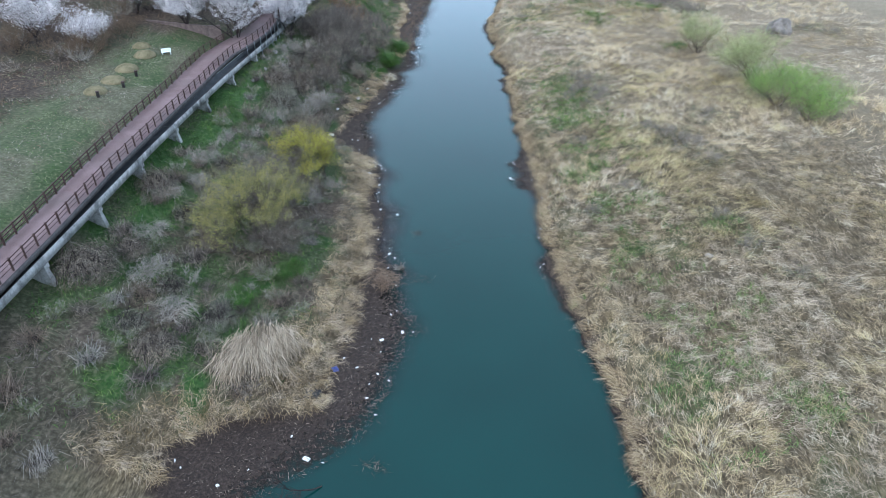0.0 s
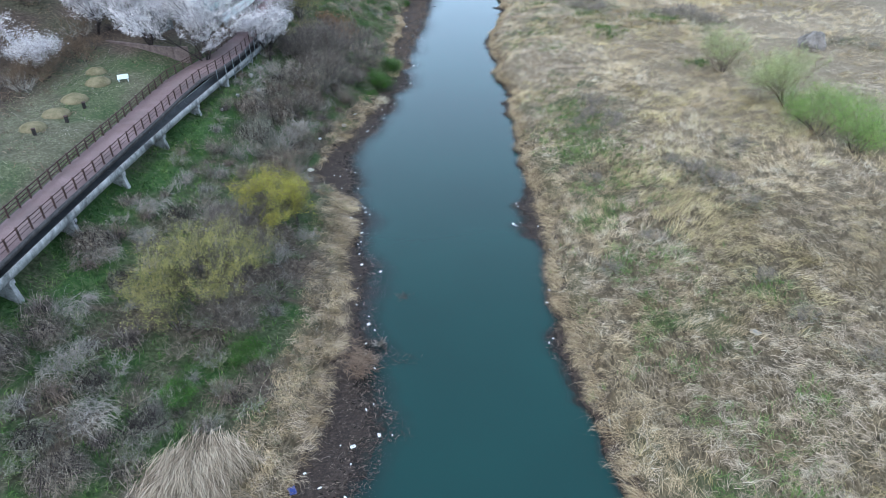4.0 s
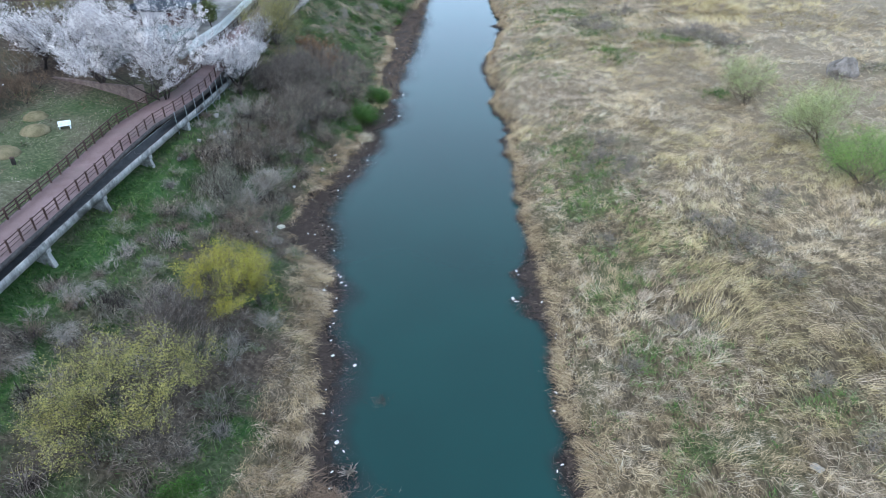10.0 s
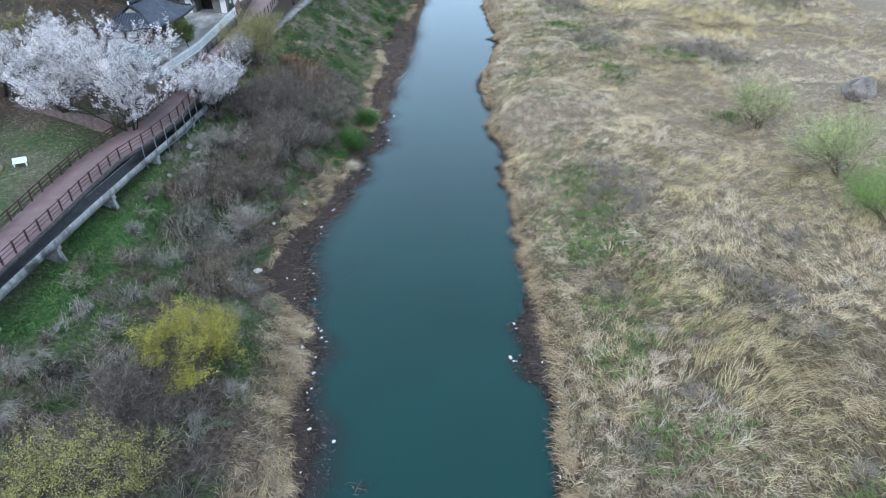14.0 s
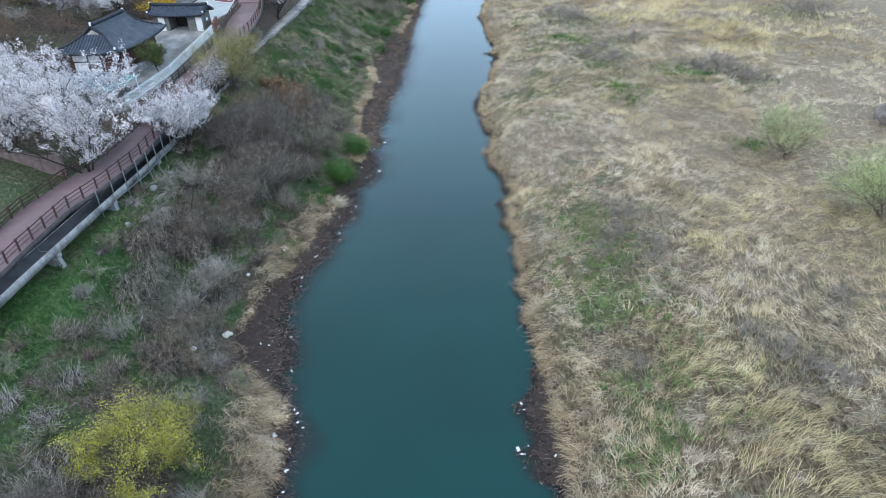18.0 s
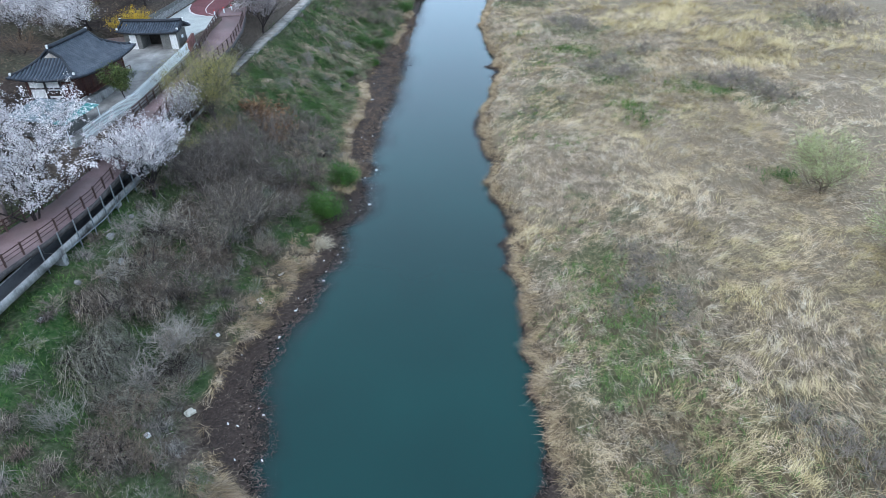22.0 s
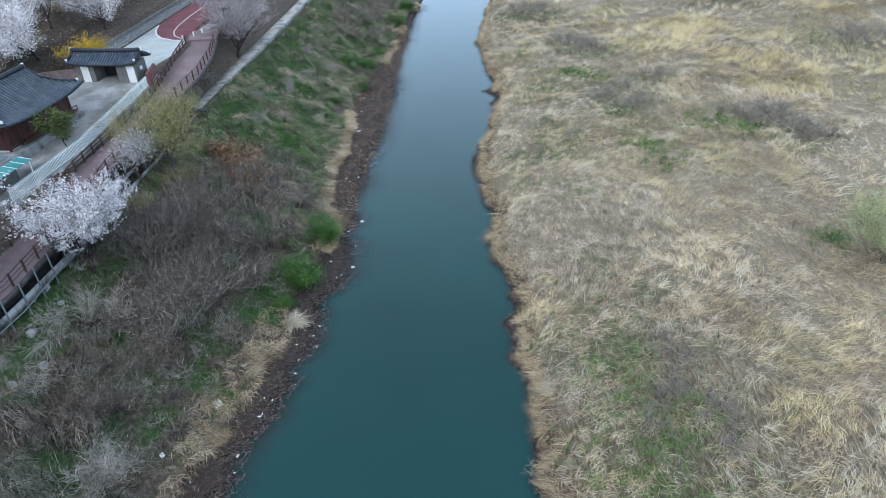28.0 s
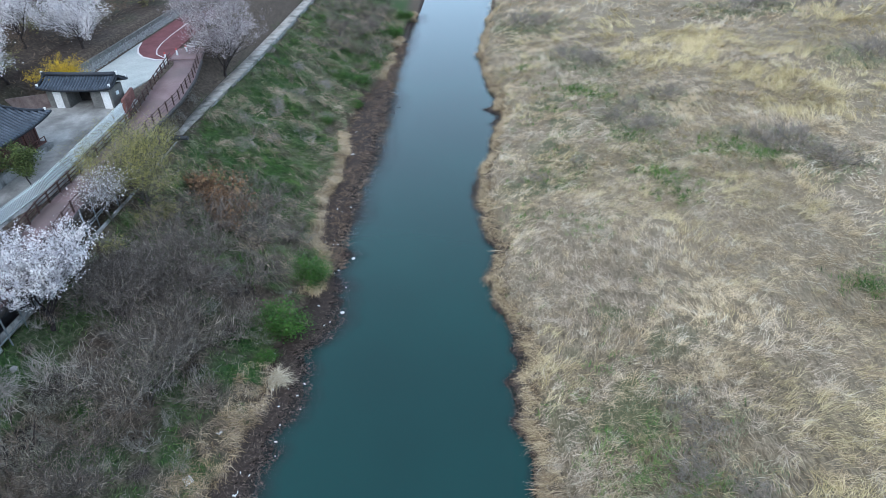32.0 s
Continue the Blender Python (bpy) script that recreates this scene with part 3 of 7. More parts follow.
bark = worn("bark_grey", (0.06, 0.052, 0.046), (0.14, 0.125, 0.11), 6, 30, 0.95, 0.1, 0.5)
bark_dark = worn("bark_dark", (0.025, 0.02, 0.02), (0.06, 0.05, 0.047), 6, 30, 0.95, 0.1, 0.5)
twig_grey = foliage("twigs_grey", [(0.075, 0.061, 0.047), (0.23, 0.20, 0.163), (0.13, 0.112, 0.090), (0.42, 0.375, 0.31)])
twig_mauve = foliage("twigs_mauve", [(0.07, 0.057, 0.049), (0.20, 0.172, 0.150), (0.13, 0.112, 0.099), (0.35, 0.31, 0.27)])
twig_pale = foliage("twigs_pale", [(0.28, 0.26, 0.23), (0.38, 0.36, 0.32), (0.20, 0.185, 0.165), (0.46, 0.43, 0.39)])
twig_brown = foliage("twigs_brown", [(0.11, 0.078, 0.054), (0.18, 0.130, 0.090), (0.14, 0.106, 0.078), (0.23, 0.170, 0.115)])
twig_tan = foliage("twigs_tan", [(0.13, 0.100, 0.076), (0.22, 0.175, 0.135), (0.17, 0.136, 0.106), (0.29, 0.240, 0.190)])
vine_dead = foliage("dead_vines", [(0.120, 0.118, 0.090), (0.225, 0.220, 0.175), (0.170, 0.166, 0.130), (0.370, 0.360, 0.300)])
twig_haze = foliage("twigs_haze", [(0.17, 0.147, 0.125), (0.27, 0.240, 0.208), (0.21, 0.184, 0.158), (0.35, 0.318, 0.282)])
blossom = foliage("cherry_blossom", [(0.90, 0.885, 0.90), (0.50, 0.475, 0.51), (0.93, 0.92, 0.93), (0.74, 0.71, 0.74)], 0.7, 0.6)
blossom_dim = foliage("cherry_blossom_mauve", [(0.60, 0.55, 0.58), (0.44, 0.39, 0.42), (0.70, 0.66, 0.68), (0.32, 0.28, 0.29)], 0.7, 0.6)
bud_yellow = foliage("yellow_buds", [(0.43, 0.405, 0.052), (0.32, 0.31, 0.05), (0.52, 0.49, 0.085), (0.21, 0.215, 0.05)], 0.7, 0.4)
bud_olive = foliage("olive_buds", [(0.36, 0.345, 0.10), (0.27, 0.265, 0.085), (0.43, 0.41, 0.14), (0.19, 0.19, 0.075)], 0.7, 0.4)
leaf_willow = foliage("willow_leaves", [(0.20, 0.36, 0.07), (0.27, 0.42, 0.10), (0.15, 0.29, 0.06), (0.32, 0.46, 0.14)], 0.6, 0.4)
leaf_willow_pale = foliage("willow_leaves_pale", [(0.42, 0.51, 0.20), (0.48, 0.55, 0.25), (0.37, 0.45, 0.17), (0.52, 0.57, 0.30)], 0.6, 0.4)
leaf_green = foliage("green_leaves", [(0.035, 0.10, 0.015), (0.06, 0.15, 0.022), (0.09, 0.19, 0.03), (0.045, 0.085, 0.02)], 0.5, 0.5)
weeds_leaf = foliage("grey_green_leaves", [(0.12, 0.16, 0.07), (0.17, 0.20, 0.10), (0.08, 0.12, 0.045), (0.21, 0.22, 0.13)], 0.8, 0.4)
leaf_orange = foliage("rust_leaves", [(0.22, 0.125, 0.065), (0.29, 0.17, 0.09), (0.16, 0.10, 0.06), (0.34, 0.22, 0.125)], 0.8, 0.5)
leaf_pine = foliage("pine_needles", [(0.075, 0.105, 0.03), (0.11, 0.145, 0.04), (0.155, 0.185, 0.055), (0.05, 0.07, 0.022)], 0.6, 0.6)
forsythia_yellow = foliage("forsythia_flowers", [(0.62, 0.42, 0.015), (0.50, 0.33, 0.01), (0.70, 0.50, 0.03), (0.38, 0.27, 0.02)], 0.6, 0.6)


def tree(name, seed, label, category, pos, trunk, height, spread, bark_mat, crown, twigs=None, scale=1.0, group="", outer=0.0, **kw):
    """A tree: trunk with limbs, fine twigs, and a crown of many small pieces. crown: (material, count, size, jitter)."""
    rng = np.random.default_rng(seed)
    segs = skeleton(rng, trunk, height, spread, **kw)
    top = max(s[4] for s in segs)
    root = empty(name, pose(*pos, 0, 0, rng.uniform(0, 360)) @ Matrix.Scale(scale, 4), label, category, group)
    part("trunk", limb_mesh("trunk", [s for s in segs if s[4] <= top - 1], 4), bark_mat, root)
    tagged(part("branchwork", strip_limbs("branches", rng, [s for s in segs if s[4] == top]), bark_mat, root), kind="stuff")
    if twigs:
        tm, tc, tl, tw = twigs
        tagged(part("twig_tangle", twig_mesh("twigs", rng, segs, (top - 1, top), tc, tl, tw, 0.9, kw.get("droop", 0) * 0.6), tm, root), kind="stuff")
    if crown:
        cm, cc, cs, cj = crown
        pts = spread_points(rng, segs, (top - 1, top), int(cc * (1 + outer)), cj / scale)
        if outer:
            # buds open first on the outer and upper twigs, in clumps
            mid_ = pts.mean(0)
            far_ = np.linalg.norm((pts - mid_) / pts.std(0), axis=1) + 0.55 * (pts[:, 2] - mid_[2]) / pts[:, 2].std()
            far_ += 1.2 * vnoise(pts[:, 0] + 0.6 * pts[:, 2], pts[:, 1] - 0.5 * pts[:, 2], 1.6, seed)
            pts = pts[np.argsort(-far_)[:cc]]
        tagged(part("crown", leaf_mesh("crown", rng, pts, cs / scale), cm, root), kind="stuff")
    return root


def z_at(x, y):
    return float(ground_z(x, y))


def bush_kind(name, seed, label, stems, size, bark_mat, twig_mat, twig_count, twig_len, twig_w, droop=0.0, leaves=None, up=0.5, lean=0.7, kids=(3, 3)):
    """One bush, to be copied."""
    rng = np.random.default_rng(seed)
    segs = skeleton(rng, size * 0.55, size, size * 0.9, levels=2, kids=kids, droop=droop, up=up, stems=stems, r0=0.035, lean=lean)
    root = empty(name, pose(0, 0, 0), label, "bush")
    tagged(part("stem_growth", limb_mesh("stems", [s for s in segs if s[4] == 0], 3, 0.012), bark_mat, root), kind="stuff")
    tagged(part("branch_growth", strip_limbs("branches", rng, [s for s in segs if s[4] > 0]), twig_mat, root), kind="stuff")
    tagged(part("twig_tangle", twig_mesh("twigs", rng, segs, (1, 2), twig_count, twig_len, twig_w * 0.8, 0.9, droop), twig_mat, root), kind="stuff")
    if leaves:
        lm, lc, ls, lj = leaves
        tagged(part("leaf_mass", leaf_mesh("leaves", rng, spread_points(rng, segs, (1, 2), lc, lj), ls), lm, root), kind="stuff")
    return root


def plant_bushes(kinds, spots, rng, group, sink=0.1):
    """Copies of the kinds of bush at (x, y, size) spots."""
    used = set()
    for x, y, s in spots:
        kd = kinds[rng.integers(len(kinds))]
        m = pose(x, y, z_at(x, y) - sink, rng.uniform(-6, 6), rng.uniform(-6, 6), rng.uniform(0, 360)) @ Matrix.Diagonal((s * rng.uniform(0.85, 1.2), s * rng.uniform(0.85, 1.2), s * rng.uniform(0.8, 1.05), 1))
        if kd.name not in used:
            used.add(kd.name)
            kd.matrix_basis = m
            kd["group"] = group
        else:
            o = copy_thing(kd, Matrix.Identity(4))
            o.matrix_basis = m
            o["group"] = group

# ---- trees ----
CH = dict(levels=4, kids=(5, 4, 3), up=0.45, r0=0.2, lean=0.25)
cherry_label = "cherry tree in full white blossom with dark trunk"
for i, (x, y, tr, sp, sc, n) in enumerate([
        (-44.9, 104.1, 0.7, 4.8, 1.45, 19000), (-37.4, 103.4, 0.6, 6.1, 1.65, 33000), (-46.6, 110.2, 1.6, 4.8, 1.3, 13000),
        (-32.2, 113.2, 1.4, 4.3, 1.3, 22000), (-55.2, 94.6, 0.9, 4.2, 1.0, 9000), (-61.5, 93.0, 1.6, 4.6, 1.2, 12000), (-54.5, 108.5, 1.8, 4.6, 1.2, 12000),
        (-53.0, 147.0, 1.3, 5.2, 1.3, 22000), (-58.5, 140.0, 2.0, 4.4, 1.1, 8000), (-50.9, 160.0, 1.3, 4.8, 1.2, 17000), (-56.5, 157.0, 2.1, 4.6, 1.2, 10000)]):
    hill = x < -50
    tree("cherry_tree", 100 + i, cherry_label, "tree", (x, y, z_at(x, y)), tr, 6, sp, bark_dark, (blossom, int(n * (0.85 if hill else 1.25)), 0.08 if hill else 0.066, 0.3 if hill else 0.13), (twig_mauve, 500, 0.5, 0.014), sc, "blossoming cherry trees", **(dict(CH, levels=3, kids=(6, 5, 4)) if hill else CH))
tree("cherry_tree", 131, "cherry tree with mauve fading blossom above the slope", "tree", (-35.6, 166.0, z_at(-35.6, 166.0)), 1.1, 7, 5.8, bark_dark, (blossom_dim, 19000, 0.07, 0.2), (twig_mauve, 1500, 0.6, 0.014), 1.35, "blossoming cherry trees", **CH)
tree("cherry_tree", 132, "cherry tree with mauve fading blossom above the slope", "tree", (-38.5, 172.0, z_at(-38.5, 172.0)), 1.4, 7, 5.0, bark_dark, (blossom_dim, 11000, 0.07, 0.2), (twig_mauve, 1200, 0.6, 0.014), 1.25, "blossoming cherry trees", **CH)

YT = dict(levels=3, kids=(6, 5, 4), up=0.75, stems=4, r0=0.09, lean=0.4)
for i, (x, y, sc, mat_, n) in enumerate([(-21.3, 73.5, 0.9, bud_yellow, 9000), (-22.2, 58.8, 1.1, bud_olive, 9500), (-23.9, 56.6, 0.75, bud_olive, 4000), (-19.5, 76.0, 0.7, bud_yellow, 2600)]):
    tree("budding_tree", 200 + i, "small bank tree with sparse yellow green buds", "tree", (x, y, z_at(x, y)), 3.2, 6, 4.1, bark, (mat_, int(n * 2.2), 0.046, 0.17), (twig_mauve, 1900, 0.75, 0.010), sc, "budding bank trees", 0.7, **YT)
tree("budding_tree", 210, "olive budding tree leaning over the walkway rail", "tree", (-31.2, 130.4, z_at(-31.2, 130.4)), 2.5, 6, 4.6, bark, (bud_olive, 26000, 0.05, 0.32), (twig_pale, 700, 0.7, 0.011), 1.3, "budding bank trees", **YT)
tree("cherry_tree", 211, "young cherry with thin pale blossom beside the rail", "tree", (-35.0 + 1.9, 126.5, z_at(-33.1, 126.5)), 2.6, 6, 3.8, bark, (blossom, 2800, 0.055, 0.45), (twig_pale, 700, 0.6, 0.011), 0.8, "blossoming cherry trees", **CH)
WT = dict(levels=3, kids=(5, 4, 3), up=0.7, stems=6, r0=0.09, lean=0.6)
for i, (x, y, sc, mat_, n) in enumerate([(35.2, 119.4, 1.2, leaf_willow_pale, 4200), (39.6, 105.6, 1.4, leaf_willow_pale, 10000), (40.2, 95.9, 1.15, leaf_willow, 13000), (42.3, 91.0, 1.15, leaf_willow, 13000)]):
    tree("willow", 300 + i, "young willow with fresh thin green leaves in dry reeds", "tree", (x, y, z_at(x, y)), 2.2, 5, 3.7, twig_tan, (mat_, int(n * 1.5), 0.042, 0.5), (mat_, 2200, 0.7, 0.008), sc, "young willows", **WT)
tree("pine", 320, "small clipped pine in the yard", "tree", (-39.8, 127.2, z_at(-39.8, 127.2)), 1.6, 3, 2.0, bark_dark, (leaf_pine, 5200, 0.085, 0.22), None, 1.15, "", levels=3, kids=(5, 4, 3), up=0.3, r0=0.1)
tree("forsythia", 321, "forsythia bush in full yellow flower", "bush", (-48.6, 149.0, z_at(-48.6, 149.0) + 0.4), 1.8, 2, 3.2, bark, (forsythia_yellow, 8000, 0.06, 0.16), None, 1.0, "", levels=2, kids=(6, 5), up=0.2, stems=6, r0=0.04, lean=0.8, droop=0.2)
tree("forsythia", 322, "forsythia bush in full yellow flower", "bush", (-46.4, 148.6, z_at(-46.4, 148.6) + 0.2), 1.5, 2, 2.8, bark, (forsythia_yellow, 5200, 0.06, 0.16), None, 0.8, "", levels=2, kids=(6, 5), up=0.2, stems=6, r0=0.04, lean=0.8, droop=0.2)

BT = dict(levels=3, kids=(5, 5, 4), up=0.35, stems=5, r0=0.08, lean=0.7)
for i, (x, y, sc, tm_) in enumerate([(-25.0, 110.2, 1.15, twig_grey), (-28.5, 117.6, 1.0, twig_mauve), (-24.0, 116.6, 1.0, twig_mauve), (-26.2, 122.0, 1.05, twig_mauve), (-25.6, 103.0, 0.9, twig_grey), (-23.2, 68.2, 0.9, twig_mauve), (-20.0, 58.6, 0.85, twig_grey), (-22.0, 64.0, 0.85, twig_mauve)]):
    tree("bare_tree", 230 + i, "wide low leafless tree on the river bank", "tree", (x, y, z_at(x, y) - 0.2), 2.2, 5, 4.2, bark, None, (tm_, 2600, 0.75, 0.011), sc, "bare bank trees", **BT)

# ---- bushes ----
rb = np.random.default_rng(5)
grey_kinds = [bush_kind("bare_bush", 400 + i, "leafless grey brown bush on the river bank", 9, 2.3, bark, (twig_grey, twig_tan, twig_pale)[i], 560, 0.75, 0.012) for i in range(3)]
mauve_kinds = [bush_kind("bare_bush", 410 + i, "leafless dark mauve thicket on the river bank", 9, 2.5, bark_dark, twig_mauve, 700, 0.8, 0.013) for i in range(3)]
pale_kinds = [bush_kind("drooping_bush", 420 + i, "bleached vine covered bush with drooping stems", 12, 2.1, twig_pale, twig_pale, 800, 1.0, 0.014, 0.75, None, 0.1, 0.8) for i in range(2)]
green_kinds = [bush_kind("green_bush", 430 + i, "leafy bright green bush at the water edge", 8, 1.6, bark, twig_grey, 150, 0.5, 0.012, 0.0, (leaf_green, 6500, 0.055, 0.24)) for i in range(2)]
rust_kinds = [bush_kind("rust_bush", 440, "bush with withered rust brown leaves", 8, 2.0, bark, twig_brown, 500, 0.7, 0.012, 0.0, (leaf_orange, 1300, 0.09, 0.25))]
brown_kinds = [bush_kind("brown_thicket", 455, "brown leafless thicket under the cherry trees", 8, 2.2, bark_dark, twig_brown, 500, 0.7, 0.012)]
olive_kinds = [bush_kind("olive_bush", 450, "bush with sparse olive buds on the bank", 8, 2.0, bark, twig_grey, 500, 0.7, 0.012, 0.0, (bud_olive, 900, 0.07, 0.25))]

spots = [(-25.3, 71.3, 1.3), (-17.4, 72.0, 0.8), (-23.3, 116.2, 1.6), (-24.8, 109.6, 1.7), (-27.7, 100.1, 1.2), (-24.5, 96.9, 1.2), (-20.9, 111.3, 1.2), (-29.1, 108, 1.4),
         (-25.8, 106.7, 1.4), (-28.9, 103.2, 1.2), (-24.7, 114.5, 1.6), (-25.1, 96.8, 1.3), (-28.6, 100.2, 1.0), (-25.2, 92.8, 1.4), (-22, 70, 1.1), (-19.3, 67.5, 1.0), (-24, 64, 1.1), (-27, 61.5, 1.0),
         (-22.8, 90.8, 1.1), (-24.5, 88.0, 1.2), (-27.5, 86.5, 1.1), (-30.5, 84.0, 0.9), (-23.2, 84.5, 1.1), (-20.8, 81.5, 0.8), (-26.5, 80.0, 1.0), (-22.5, 78.5, 1.0)]
plant_bushes(grey_kinds, spots, rb, "bare bank bushes")
spots = [(-24.2, 68.5, 1.2), (-21.5, 66.8, 1.2), (-20.3, 70.0, 1.1), (-23.0, 75.5, 1.1), (-28.7, 116.2, 1.5), (-25.4, 122.7, 1.6), (-23.3, 130.8, 1.5), (-25.9, 127.5, 1.5), (-28.2, 122.0, 1.5), (-30.2, 119.0, 1.3),
         (-22.0, 124.5, 1.4), (-21.0, 119.5, 1.2), (-26.5, 118.5, 1.5), (-20.8, 128.0, 1.2), (-22.6, 136.0, 1.3), (-27.2, 131.0, 1.3), (-20.5, 134.0, 1.1), (-29.5, 126.0, 1.3), (-24.8, 134.6, 1.3),
         (-23.8, 140.5, 1.0), (-26.0, 142.5, 1.0), (-21.0, 200.0, 1.6), (-24.0, 207.0, 1.8), (-22.0, 214.0, 1.7), (-27.0, 203.0, 1.6), (-26.0, 196.0, 1.5), (-29.0, 212.0, 1.8), (-25.0, 222.0, 1.8), (-21.0, 228.0, 1.6), (-28.0, 232.0, 1.9), (-22.0, 240.0, 1.8)]
plant_bushes(mauve_kinds, spots, rb, "dark thickets")
spots = [(-30.8, 100.8, 0.9), (-31.4, 105.5, 0.9), (-26.0, 97.5, 1.0), (-31.5, 70.5, 0.8), (-32.6, 62.0, 0.9), (-31.0, 66.0, 0.7), (-29.0, 50.0, 0.9), (-26.0, 46.0, 0.8), (-22.0, 48.5, 0.8), (-31.6, 56.0, 0.8),
         (-29.0, 150.5, 0.7), (-30.5, 156.0, 0.8), (-27.0, 156.0, 0.7), (-25.5, 162.0, 0.7), (-29.0, 165.0, 0.8), (-23.5, 170.0, 0.7), (-27.5, 172.0, 0.8), (-25.5, 179.0, 0.8), (-29.5, 180.0, 0.8), (-36.5, 149.0, 0.8), (-35.2, 146.0, 0.7), (-36.2, 155.0, 0.7)]
plant_bushes(pale_kinds, spots, rb, "bleached drooping bushes")
plant_bushes(green_kinds, [(-17.9, 121.4, 1.6), (-16.8, 129.0, 1.6), (-18.2, 117.6, 0.7), (-20.4, 187.0, 1.2), (-23.8, 186.0, 1.0), (-18.0, 218.0, 1.3), (-22.7, 168.6, 0.7), (-20.0, 178.0, 0.7), (-25.0, 158.0, 0.5), (-19.5, 196.0, 0.9), (-21.4, 49.6, 0.9), (-18.2, 55.0, 0.8), (-17.0, 232.0, 1.4)], rb, "green bank bushes")
plant_bushes(rust_kinds, [(-28.3, 137.6, 1.7), (-26.4, 135.6, 1.5), (-27.8, 134.4, 1.3), (-25.6, 132.4, 1.0)], rb, "rust brown bushes")
plant_bushes(olive_kinds, [(-30.6, 133.0, 1.1), (-31.0, 128.5, 1.0), (-29.4, 140.0, 0.8), (-31.9, 122.5, 0.8), (-30.0, 130.5, 1.0)], rb, "olive bank bushes")
field_grey = [(14.2, 105.0, 1.4), (13.5, 103.4, 1.3), (15.5, 98.7, 1.3), (16.5, 103.0, 1.1), (14.1, 109.6, 1.1), (15.2, 107.5, 1.2), (16.2, 101.0, 1.2), (11.9, 101.6, 1.0), (24.0, 83.8, 1.5), (22.6, 86.0, 1.3), (25.5, 83.0, 1.3), (21.5, 88.0, 1.2), (30.0, 92.7, 1.1),
              (28.9, 91.4, 1.0), (12.0, 86.1, 1.1), (16.0, 72.3, 1.0), (11.5, 68.4, 0.9), (26.5, 78.6, 1.1), (23.8, 65.1, 1.1), (25.3, 60.1, 0.9), (28.1, 56.0, 1.0), (9.2, 217.5, 2.0), (12.0, 214.0, 2.0), (19.0, 185.7, 1.6), (17.0, 189.0, 1.6), (15.0, 193.0, 1.6), (6.7, 147.3, 1.0)]
field_grey += [(11.8, 149.8, 0.8), (26.2, 169.9, 1.4), (60.5, 183.0, 2.2), (64.0, 181.0, 2.0), (51.4, 215.0, 2.4), (57.0, 216.0, 2.4), (62.5, 216.7, 2.4), (68.0, 214.0, 2.4), (37.3, 152.2, 1.6), (39.0, 147.3, 1.6), (35.5, 151.0, 1.4), (41.0, 146.0, 1.4), (20.7, 158.6, 1.5),
               (22.5, 160.0, 1.3), (18.0, 163.0, 1.3), (21.0, 166.0, 1.2), (33.0, 155.0, 1.2), (57.0, 131.0, 1.3), (60.0, 127.0, 1.2)]
field_grey = [(p, q, z * (1.35 if q > 140 else 1.0)) for p, q, z in field_grey]
plant_bushes([bush_kind("field_bush", 460 + i, "low leafless grey bush among dry reeds", 10, 1.15, twig_haze, twig_haze, 620, 0.55, 0.0075, lean=1.1, kids=(2, 3)) for i in range(3)], field_grey, rb, "bare field bushes")
plant_bushes([bush_kind("green_tuft", 470, "low fresh green shrub among dry reeds", 7, 0.9, bark, twig_grey, 60, 0.3, 0.01, 0.0, (leaf_green, 700, 0.07, 0.3))],
             [(15.4, 175.4, 0.9), (18.7, 157.3, 0.8), (29.8, 152.7, 0.9), (21.2, 141.5, 0.7), (7.6, 189.4, 0.9), (33.6, 149.5, 0.8), (32.6, 122.5, 0.9)], rb, "green field tufts")

